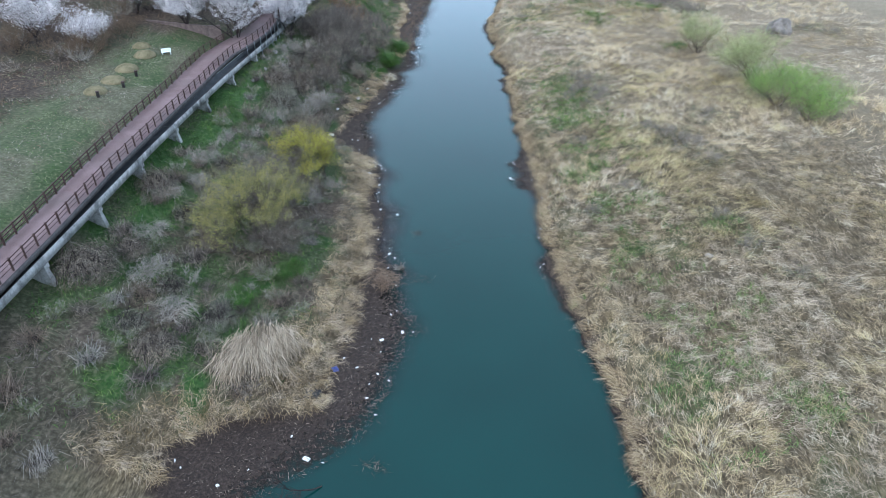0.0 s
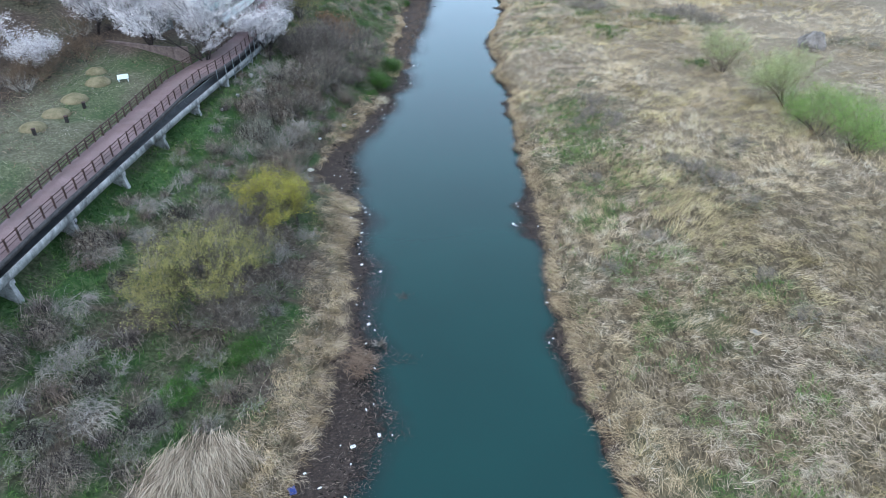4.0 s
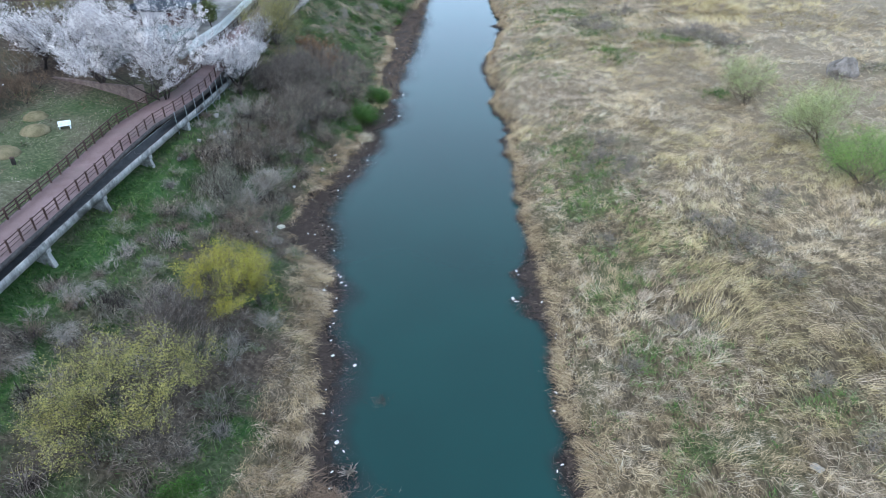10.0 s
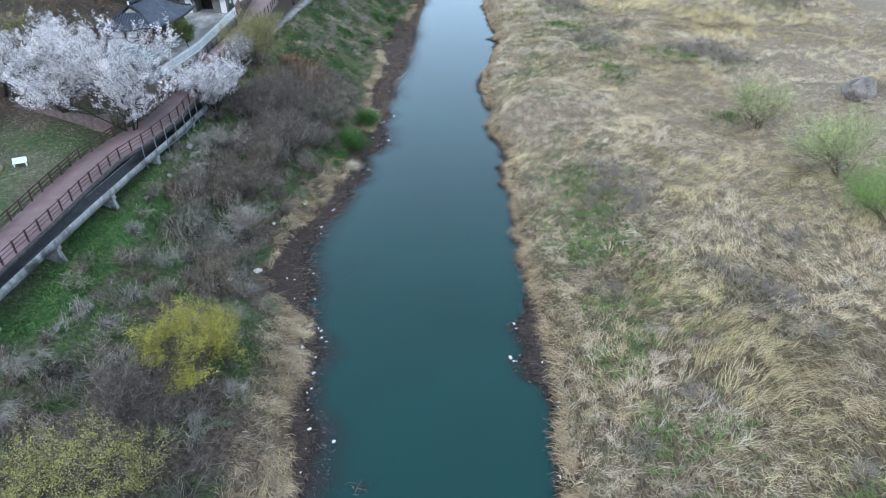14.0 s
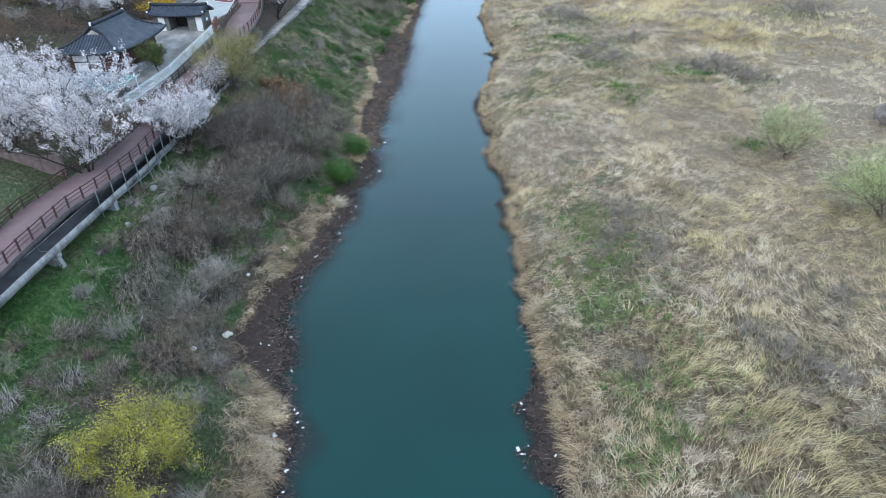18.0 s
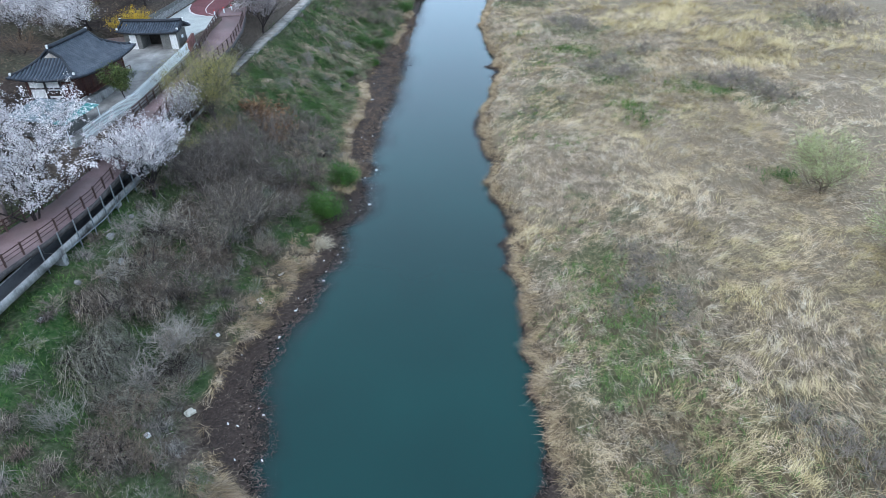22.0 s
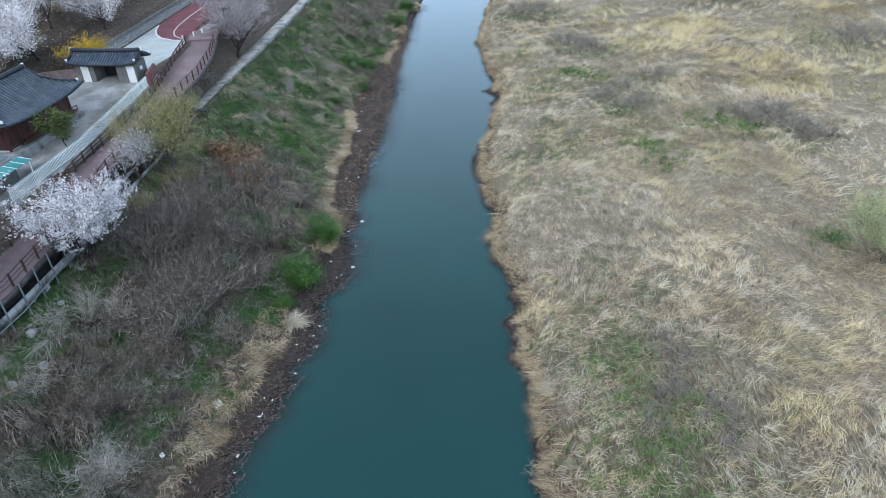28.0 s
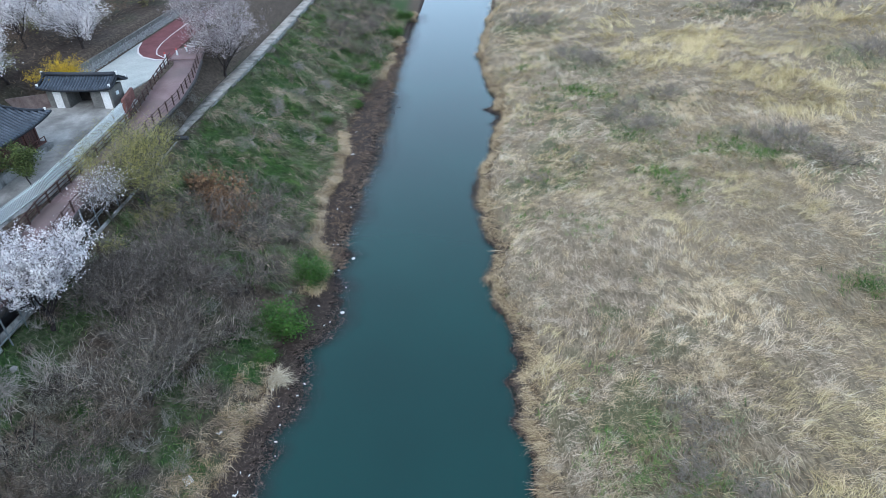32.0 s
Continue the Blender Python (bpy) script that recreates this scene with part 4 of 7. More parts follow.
def vine_mound(name, seed, label, rx, ry, h, count, mat_):
    """A shrub smothered by dead vines: a tangle inside, coloured dark to stand in for inner shade, and strands that
    arch over its top and hang to the ground.
    """
    rng = np.random.default_rng(seed)
    root = empty(name, pose(0, 0, 0), label, "bush")
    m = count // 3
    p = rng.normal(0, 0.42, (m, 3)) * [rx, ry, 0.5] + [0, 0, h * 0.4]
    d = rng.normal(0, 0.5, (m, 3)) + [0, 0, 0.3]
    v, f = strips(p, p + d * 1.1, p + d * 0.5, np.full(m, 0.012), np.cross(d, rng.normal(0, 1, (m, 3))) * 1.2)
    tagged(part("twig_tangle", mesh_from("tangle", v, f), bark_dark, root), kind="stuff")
    k = 5
    ang = np.arange(k) * math.tau / k + rng.uniform(0, 1, k)
    off = np.stack([np.cos(ang) * rx * 0.5, np.sin(ang) * ry * 0.5, 0 * ang], -1) * rng.uniform(0.6, 1.15, k)[:, None]
    big = rng.uniform(0.45, 0.72, k)
    tall = rng.uniform(0.6, 1.05, k)
    j = rng.integers(0, k, count)
    th = rng.uniform(0, math.tau, count)
    ph = np.arccos(1 - rng.random(count) * 0.95)
    swell = 1 + 0.5 * (vnoise(th * 2.2 + 9 + 3 * j, ph * 4 + seed, 1.0, seed) - 0.5) + rng.normal(0, 0.07, count)

    def dome(a, b_, q):
        return off[j] + np.stack([rx * big[j] * np.cos(a) * np.sin(b_) * q, ry * big[j] * np.sin(a) * np.sin(b_) * q, h * tall[j] * np.cos(b_) * q], -1)

    step = rng.uniform(0.15, 0.8, count)
    side_ = rng.normal(0, 0.5, count)
    base = dome(th, ph, swell)
    mid = dome(th + side_, np.minimum(ph + step * 0.6, 1.62), swell * rng.uniform(1.0, 1.16, count))
    tip = dome(th + side_ * 1.6, np.minimum(ph + step, 1.7), swell * 1.04) - np.stack([0 * th, 0 * th, rng.uniform(0.0, 0.7, count)], -1)
    tip[:, 2] = np.maximum(tip[:, 2], -0.25)
    w = np.stack([-np.sin(th), np.cos(th), rng.normal(0, 0.3, count)], -1)
    v, f = strips(base, tip, mid, rng.uniform(0.007, 0.015, count), w)
    tagged(part("vine_cover", mesh_from("strands", v, f), mat_, root), kind="stuff")
    return root


mounds = [vine_mound("vine_mound", 500, "shrub smothered in bleached hanging vines", 3.6, 3.0, 3.9, 4600, vine_dead), vine_mound("vine_mound", 501, "shrub smothered in grey hanging vines", 2.4, 2.2, 2.4, 3200, twig_grey), vine_mound("vine_mound", 502, "shrub smothered in bleached hanging vines", 2.0, 1.7, 2.0, 2400, vine_dead)]


def bramble(name, seed, label, size, count, mat_, inner):
    """A low bramble: long stems that arch out from its crown and droop to the ground, over a tangle whose dark colour
    paints the shade within.
    """
    rng = np.random.default_rng(seed)
    root = empty(name, pose(0, 0, 0), label, "bush")
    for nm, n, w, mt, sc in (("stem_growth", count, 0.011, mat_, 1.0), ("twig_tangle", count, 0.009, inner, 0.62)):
        az = rng.uniform(0, math.tau, n)
        out = np.stack([np.cos(az), np.sin(az), 0 * az], -1)
        base = rng.normal(0, 0.28 * size, (n, 3)) * [1, 1, 0.1]
        r = rng.uniform(0.4, 1.15, n)[:, None] * size * sc
        mid = base + out * r * 0.5 + np.array([0, 0, 1.0]) * r * rng.uniform(0.45, 0.8, (n, 1)) + rng.normal(0, 0.1, (n, 3)) * size
        tip = base + out * r * 1.05 + np.array([0, 0, 1.0]) * r * rng.uniform(0.0, 0.4, (n, 1)) + rng.normal(0, 0.14, (n, 3)) * size
        v, f = strips(base, tip, mid, w * rng.uniform(0.6, 1.4, n), np.stack([-np.sin(az), np.cos(az), rng.normal(0, 0.4, n)], -1))
        tagged(part(nm, mesh_from(nm, v, f), mt, root), kind="stuff")
    return root


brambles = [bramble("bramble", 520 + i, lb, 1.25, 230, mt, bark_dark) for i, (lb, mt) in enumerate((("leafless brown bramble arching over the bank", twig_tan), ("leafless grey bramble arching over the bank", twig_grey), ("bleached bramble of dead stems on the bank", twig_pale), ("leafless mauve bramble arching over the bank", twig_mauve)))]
rq = np.random.default_rng(41)
sp_ = []
for _ in range(3000):
    x, y = rq.uniform(-33.5, -14), rq.uniform(27, 136)
    d_ = float(shore_left(np.array(y))) - x
    if d_ > (5.5 if y < 84 else 2.5) and mound_amount(x, y) < 0.3 and all((x - p) ** 2 + (y - q) ** 2 > 4.4 for p, q, _s in sp_):
        sp_.append((x, y, rq.uniform(0.6, 1.3)))
plant_bushes(brambles, sp_[:125], rq, "bank brambles")
plant_bushes(mounds[:1], MOUND_SPOTS[:2], rb, "vine covered shrubs", 0.2)
plant_bushes(mounds[1:], [(p, q, r_ * 1.6) for p, q, r_ in MOUND_SPOTS[2:]], rb, "vine covered shrubs", 0.2)

# low growth that fills the bank between the larger bushes
fill_grey = [bush_kind("bank_scrub", 480 + i, "low tangled leafless scrub on the bank", 6, 1.5, bark, tm_, 320, 0.55, 0.012, kids=(2, 2)) for i, tm_ in enumerate((twig_grey, twig_mauve, twig_pale))]
fill_green = [bush_kind("bank_shrub", 490 + i, "low grey green shrub coming into leaf on the bank", 6, 1.2, bark, twig_pale, 220, 0.5, 0.013, 0.2, (weeds_leaf, 620, 0.06, 0.2), kids=(2, 2)) for i in range(2)]
rf = np.random.default_rng(8)
got = []
for _ in range(6000):
    y = rf.uniform(34, 232)
    x = rf.uniform(-33, -13)
    d_ = float(shore_left(np.array(y))) - x
    edge = 5.0 if y < 84 else (1.2 if y < 100 else 2.0)
    if d_ < edge or (x < -30.5 and rf.random() < 0.6) or mound_amount(x, y) > 0.3:
        continue
    gap = 2.7 if y < 125 else 2.6
    if 138 < y < 190 and rf.random() < 0.75:
        continue
    if all((x - a) ** 2 + (y - c) ** 2 > gap * gap for a, c, _s in got):
        got.append((x, y, rf.uniform(0.6, 1.15)))
plant_bushes(fill_grey, [g_ for i, g_ in enumerate(got) if i % 5 < 3], rf, "bank scrub")
plant_bushes(fill_green, [g_ for i, g_ in enumerate(got) if i % 5 >= 3], rf, "bank shrubs")
# bare wood and undergrowth on the hillside behind the houses and above the terrace
hill_sp = [(rf.uniform(-80, -52.5), rf.uniform(84, 200), rf.uniform(1.0, 1.7)) for _ in range(60)]
plant_bushes(fill_grey + olive_kinds, [h_ for h_ in hill_sp], rf, "hillside scrub")
plant_bushes(brown_kinds, [(rf.uniform(-66, -51), rf.uniform(86, 104), rf.uniform(0.8, 1.4)) for _ in range(26)] + [(rf.uniform(-72, -52), rf.uniform(105, 185), rf.uniform(0.8, 1.5)) for _ in range(44)], rf, "brown thickets")

# ---- houses, yard and fence ----
# one tile in two tones: the darker carries the shade between the ribs
roof_tile = worn("shaded_roof_tile", (0.009, 0.012, 0.018), (0.026, 0.032, 0.042), 1.5, 14, 0.6, 0.4, 0.3)
cover_tile = worn("roof_cover_tile", (0.034, 0.045, 0.062), (0.088, 0.108, 0.135), 1.5, 14, 0.6, 0.4, 0.3)
plaster = worn("white_plaster", (0.66, 0.66, 0.64), (0.80, 0.80, 0.78), 1.2, 18, 0.9, 0.2, 0.15)
timber = worn("dark_timber", (0.05, 0.022, 0.018), (0.10, 0.042, 0.032), 2, 22, 0.7, 0.3, 0.2, stretch=(1, 1, 0.2))
timber_black = worn("black_timber", (0.02, 0.017, 0.016), (0.045, 0.038, 0.035), 2, 22, 0.7)
grey_wall = worn("grey_brick_wall", (0.11, 0.11, 0.10), (0.19, 0.185, 0.175), 1.0, 9, 0.9, 0.2, 0.4)
dark_inside = worn("dark_interior", (0.015, 0.013, 0.012), (0.04, 0.034, 0.03), 2, 12)
red_brick = worn("red_brick_wall", (0.13, 0.06, 0.05), (0.22, 0.11, 0.095), 1.4, 12, 0.9, 0.2, 0.4)
brown_brick = worn("brown_brick_wall", (0.11, 0.082, 0.075), (0.21, 0.165, 0.15), 1.4, 12, 0.9, 0.2, 0.4)
yard = worn("yard_concrete", (0.22, 0.215, 0.20), (0.40, 0.39, 0.365), 0.35, 8, 0.9, 0.2, 0.2, dirt=(0.11, 0.105, 0.10))
plaza_mat = worn("plaza_concrete", (0.36, 0.38, 0.355), (0.48, 0.49, 0.46), 0.3, 10, 0.9, 0.2, 0.15)
red_path = worn("red_path", (0.13, 0.048, 0.05), (0.19, 0.075, 0.078), 0.6, 14, 0.9, 0.2, 0.2)
line_paint = worn("line_paint", (0.62, 0.56, 0.53), (0.76, 0.72, 0.70), 2, 20, 0.8)
white_paint = worn("white_paint", (0.62, 0.70, 0.70), (0.80, 0.84, 0.83), 2, 18, 0.5, 0.4, 0.1)
teal_sheet = worn("teal_awning_sheet", (0.02, 0.15, 0.14), (0.06, 0.25, 0.23), 1.2, 10, 0.35, 0.5, 0.1)
sheet_grey = worn("grey_metal_sheet", (0.13, 0.17, 0.18), (0.21, 0.25, 0.26), 0.8, 9, 0.5, 0.5, 0.2)
stone_mats = [worn("wall_stone", (0.20, 0.20, 0.19), (0.40, 0.40, 0.385), 2.0, 14, 0.9, 0.2, 0.5)]


def roof_height(u, v, a, b_, r, z0, z1, lift):
    f = lambda t: 1 - (1 - np.clip(t, 0, 1)) ** 1.3
    main = z1 - (z1 - z0) * f(np.abs(v) / b_)
    zm = z0 + (z1 - z0) * 0.62
    end = np.where(np.abs(u) > r, zm - (zm - z0) * f((np.abs(u) - r) / max(a - r, 0.01)), 99.0)
    up_ = lift * (np.abs(u) / a) ** 3 * (np.abs(v) / b_) ** 2 + 0.25 * lift * (np.abs(u) / a) ** 4
    return main + up_, end + up_


def tiled_roof(parent, a, b_, r, z0, z1, lift=0.4, pitch=0.4):
    """A curved tiled roof over the parent's origin: skin, tile rows, ridges with white ends. r = a makes a plain gable."""
    us = np.unique(np.concatenate([np.linspace(-a, a, 41), [-r - 0.01, -r + 0.01, r - 0.01, r + 0.01]]))
    us = us[(us >= -a) & (us <= a)]
    vs = np.linspace(-b_, b_, 25)
    U, V = np.meshgrid(us, vs)
    m_, e_ = roof_height(U, V, a, b_, r, z0, z1, lift)
    Z = np.minimum(m_, e_)
    low = np.maximum(Z - 0.22, z0 - 0.25)
    nu, nv = len(us), len(vs)
    top_ = np.stack([U, V, Z], -1).reshape(-1, 3)
    bot_ = np.stack([U, V, low], -1).reshape(-1, 3)
    k = np.arange(nu * nv).reshape(nv, nu)
    q = np.stack([k[:-1, :-1], k[:-1, 1:], k[1:, 1:], k[1:, :-1]], -1).reshape(-1, 4)
    rim = np.concatenate([k[0, :], k[1:, -1], k[-1, -2::-1], k[-2:0:-1, 0]])
    nxt = np.roll(rim, -1)
    n0 = nu * nv
    sk = np.stack([rim, rim + n0, nxt + n0, nxt], -1)
    roof = part("roof", mesh_from("roof", np.concatenate([top_, bot_]), np.concatenate([q, q[:, ::-1] + n0, sk])), roof_tile, parent, "dark grey curved tile roof")
    rows = 0

    def row(pts, across):
        p = np.array(pts)
        w = np.array(across) * 0.105
        v = np.concatenate([p - w + [0, 0, 0.0], p - w * 0.55 + [0, 0, 0.16], p + w * 0.55 + [0, 0, 0.16], p + w + [0, 0, 0.0]])
        n = len(p)
        i = np.arange(n - 1)
        f = np.concatenate([np.stack([j * n + i, (j + 1) * n + i, (j + 1) * n + i + 1, j * n + i + 1], -1) for j in range(3)])
        part("roof_rib", mesh_from("roof_rib", v, [f, np.array([[n - 1, 2 * n - 1, 3 * n - 1, 4 * n - 1]])]), cover_tile, roof)

    for u in np.arange(-a + pitch / 2, a, pitch):
        for s in (-1, 1):
            t = np.linspace(0.02, 1, 40)
            mm, ee = roof_height(np.full(40, u), s * t * b_, a, b_, r, z0, z1, lift)
            ok = mm <= ee
            if ok.sum() > 3:
                t = np.linspace(t[ok][0], 1.0, 7)
                mm, ee = roof_height(np.full(7, u), s * t * b_, a, b_, r, z0, z1, lift)
                row(np.stack([np.full(7, u), s * t * b_, mm], -1), (1, 0, 0))
    if r < a:
        for v in np.arange(-b_ + pitch / 2, b_, pitch):
            for s in (-1, 1):
                t = np.linspace(r + 0.02, a, 40)
                mm, ee = roof_height(s * t, np.full(40, v), a, b_, r, z0, z1, lift)
                ok = ee < mm
                if ok.sum() > 3:
                    t = np.linspace(t[ok][0], a, 6)
                    mm, ee = roof_height(s * t, np.full(6, v), a, b_, r, z0, z1, lift)
                    row(np.stack([s * t, np.full(6, v), ee], -1), (0, 1, 0))

    def ridge(name, pts, w, hgt):
        p = np.array(pts, float)
        d = np.gradient(p, axis=0)
        sd = np.cross(d, [0, 0, 1.0])
        sd /= np.linalg.norm(sd, axis=1)[:, None]
        lines = [p - sd * w - [0, 0, 0.05], p + sd * w - [0, 0, 0.05], p + sd * w * 0.8 + [0, 0, hgt], p - sd * w * 0.8 + [0, 0, hgt]]
        rg_ = part(name, ribbon(name, lines, True), roof_tile, roof)
        for e in (p[0], p[-1]):
            if name == "main_ridge" or e is p[-1] or np.allclose(e, p[-1]):
                part("end_tile", boxed(e[0] - 0.11, e[0] + 0.11, e[1] - 0.11, e[1] + 0.11, e[2] + 0.02, e[2] + hgt + 0.08, 0.03), plaster, rg_, "white plaster ridge end")

    tt = np.linspace(-r, r, 11)
    ridge("main_ridge", [(t, 0, z1 + 0.02 + 0.25 * lift * (abs(t) / a) ** 2 * 1.5) for t in tt], 0.17, 0.36)
    for su in (-1, 1):
        for sv in (-1, 1):
            pts = []
            if r < a:
                for t in np.linspace(0.05, 1, 30):
                    v = t * b_
                    mm, _ = roof_height(np.array(r), np.array(v), a, b_, r, z0, z1, lift)
                    zm = z0 + (z1 - z0) * 0.62
                    if mm > zm:
                        pts.append((su * (r + 0.0), sv * v, float(mm) + 0.04))
                    else:
                        us_ = np.linspace(r, a, 60)
                        m2, e2 = roof_height(us_, np.full(60, v), a, b_, r, z0, z1, lift)
                        j = int(np.argmin(np.abs(m2 - e2)))
                        if t < 0.93:
                            pts.append((su * us_[j], sv * v, float(m2[j]) + 0.05))
                pts = pts[::2] + [pts[-1]] if len(pts) % 2 == 0 else pts[::2]
            else:
                pts = [(su * (a - 0.18), sv * t * b_, float(roof_height(np.array(a - 0.18), np.array(t * b_), a, b_, r, z0, z1, lift)[0]) + 0.04) for t in np.linspace(0.05, 0.9, 7)]
            ridge("hip_ridge", pts, 0.12, 0.22)
    if r < a:
        for s in (-1, 1):
            bm = bmesh.new()
            zm = z0 + (z1 - z0) * 0.66
            pr = [bm.verts.new((s * (r + 0.05), y_, z_)) for y_, z_ in ((-b_ * 0.2, zm), (b_ * 0.2, zm), (0, z1 - 0.35))]
            bm.faces.new(pr if s > 0 else pr[::-1])
            ext = bmesh.ops.extrude_face_region(bm, geom=bm.faces[:])
            bmesh.ops.translate(bm, vec=(-s * 0.04, 0, 0), verts=[g for g in ext["geom"] if isinstance(g, bmesh.types.BMVert)])
            part("gable_panel", bm, concrete_pale, roof, "pale gable panel")
    return roof


house = empty("hanok_house", pose(-46.0, 129.9, 13.0, 0, 0, 86), "traditional house with dark tiled roof and white plaster walls", "house")
tiled_roof(house, 6.3, 4.1, 3.7, 3.2, 5.85)
part("plinth", boxed(-5.6, 5.6, -3.5, 3.5, -0.6, 0.55, 0.04), concrete, house, "grey stone plinth")
part("wall", boxed(-4.9, 4.9, -2.5, 2.9, 0.555, 3.3), plaster, house)
for u in np.linspace(-4.95, 4.95, 7):
    for v in (-2.55, 2.95):
        part("column", boxed(u - 0.11, u + 0.11, v - 0.11, v + 0.11, 0.555, 3.35, 0.02), timber, house)
for u in (-4.95, 4.95):
    for v in (-0.9, 0.9):
        part("column", boxed(u - 0.1, u + 0.1, v - 0.1, v + 0.1, 0.555, 3.35, 0.02), timber_black, house)
    for z in (0.75, 1.9, 2.75):
        part("beam", boxed(u - 0.09, u + 0.09, -2.44, 2.84, z, z + 0.14, 0.015), timber_black, house)
for z in (0.7, 2.7):
    part("beam", boxed(-4.84, 4.84, -2.62, -2.5, z, z + 0.16, 0.015), timber, house)
# the side towards the river: lattice doors and a low veranda with rail
for i, v in enumerate(np.linspace(-4.1, 4.1, 6)):
    d_ = part("door", boxed(v - 0.7, v + 0.7, -2.58, -2.505, 0.9, 2.65, 0.01), timber, house, "brown lattice door")
    for q_ in (-0.35, 0.0, 0.35):
        part("lattice_bar", boxed(v + q_ - 0.02, v + q_ + 0.02, -2.6, -2.575, 0.95, 2.6), timber_black, d_)
part("veranda", boxed(-3.6, 4.9, -3.45, -2.6, 0.9, 1.02, 0.02), timber, house, "dark red veranda floor")
part("veranda_rail", boxed(-3.6, 4.9, -3.45, -3.37, 1.45, 1.53, 0.01), timber, house)
for v in np.linspace(-3.55, 4.85, 8):
    part("rail_post", boxed(v - 0.04, v + 0.04, -3.44, -3.38, 1.02, 1.46), timber, house)
for u0 in (-1.35,):
    w_ = part("window", boxed(-5.02, -4.93, u0 + 0.5, u0 + 2.2, 1.15, 1.75, 0.01), timber_black, house, "small dark barred window")
    for k_ in np.linspace(u0 + 0.6, u0 + 2.1, 5):
        part("bar", boxed(-5.06, -5.015, k_ - 0.03, k_ + 0.03, 1.16, 1.74), timber, w_)
part("panel_door", boxed(-5.03, -4.93, -2.35, -1.1, 0.75, 2.7, 0.01), timber, house, "brown boarded corner panel")

gate = empty("gate_house", pose(-43.6, 145.6, 13.55, 0, 0, -6), "tiled gate house with grey walls and white door panels", "gate house")
tiled_roof(gate, 4.5, 1.75, 4.5, 2.35, 3.35, 0.25, 0.36)
for x0, x1 in ((-3.9, -1.5), (1.4, 3.9)):
    part("wall", boxed(x0, x1, -1.15, 1.15, -0.5, 2.35, 0.02), grey_wall, gate, "grey brick wall")
part("back_wall", boxed(-1.5, 1.4, 0.95, 1.15, -0.5, 2.35), dark_inside, gate, "dark back of the passage")
part("lintel", boxed(-1.5, 1.4, -1.15, -0.95, 2.05, 2.35, 0.01), timber_black, gate)
part("threshold", boxed(-1.5, 1.4, -1.3, 0.95, -0.4, 0.02, 0.02), yard, gate)
for x0 in (-3.1, 2.75):
    part("door_panel", boxed(x0, x0 + 0.95, -1.2, -1.155, 0.02, 2.0, 0.01), plaster, gate, "white door panel")
part("vent", boxed(3.905, 3.95, -0.25, 0.25, 1.3, 1.7, 0.01), white_paint, gate, "small white wall vent")

wall_bits = part("yard_wall", boxed(-0.16, 0.16, -2.1, 2.1, -0.7, 1.35, 0.02, pose(-38.6, 145.0, 13.6, 0, 0, 12)), red_brick)
tagged(wall_bits, "low red brick yard wall beside the gate house", "wall", kind="structure")
back_w = part("yard_wall", boxed(-4.0, 4.0, -0.16, 0.16, -0.6, 1.5, 0.02, pose(-51.0, 144.0, 13.7, 0, 0, 20)), brown_brick)
tagged(back_w, "tile topped brick wall behind the house", "wall", kind="structure")


def slab(name, pts, z1, thick, mat_, label, kind="structure", cat="pavement"):
    bm = bmesh.new()
    f = bm.faces.new([bm.verts.new((x, y, (z1(y) if callable(z1) else z1))) for x, y in pts])
    bmesh.ops.triangulate(bm, faces=[f])
    ext = bmesh.ops.extrude_face_region(bm, geom=bm.faces[:])
    bmesh.ops.translate(bm, vec=(0, 0, -thick), verts=[g for g in ext["geom"] if isinstance(g, bmesh.types.BMVert)])
    bmesh.ops.recalc_face_normals(bm, faces=bm.faces[:])
    return tagged(part(name, bm, mat_), label, cat, kind=kind)


slab("yard_pavement", [(-50.6, 118.8), (-40.6, 116.6), (-38.35, 126.5), (-38.4, 146.5), (-50.6, 147.0)], lambda y: deck_z(y) + 0.56, 0.6, yard, "stained concrete yard floor")
slab("plaza_pavement", [(-48.2, 148.2), (-40.6, 147.6), (-39.6, 154), (-40.4, 160.8), (-48.2, 160.8)], 13.93, 0.5, plaza_mat, "pale concrete forecourt")
cu = [(-40.4, 160.8), (-42.6, 161.3), (-44.8, 162.7), (-46.3, 164.7), (-47.4, 167.2), (-48.2, 170.2)]
slab("plaza_pavement", [(-48.2, 160.75)] + [(x - 0.08, y - 0.05) for x, y in cu[1:]][::-1] + [(-40.45, 160.75)], 13.928, 0.5, plaza_mat, "pale concrete forecourt")
slab("red_path", cu + [(-48.2, 190), (-42.2, 190), (-41.8, 176), (-41.3, 166.2), (-40.6, 161.05)], 13.925, 0.5, red_path, "red bicycle path with painted edge line", cat="path")
slab("path_end", [(-40.56, 161.05), (-36.3, 161.05), (-37.6, 166.4), (-41.24, 166.2)], 13.921, 0.5, deck_red, "worn reddish brown landing at the end of the walkway", cat="path")


def painted_line(pts, w, z):
    p = np.array([(x, y, z) for x, y in pts], float)
    d = np.gradient(p, axis=0)
    sd = np.cross(d, [0, 0, 1.0])
    sd /= np.linalg.norm(sd, axis=1)[:, None]
    ob = part("path_line", ribbon("path_line", [p - sd * w, p + sd * w]), line_paint)
    tagged(ob, "white painted line on the red path", "marking", kind="structure")


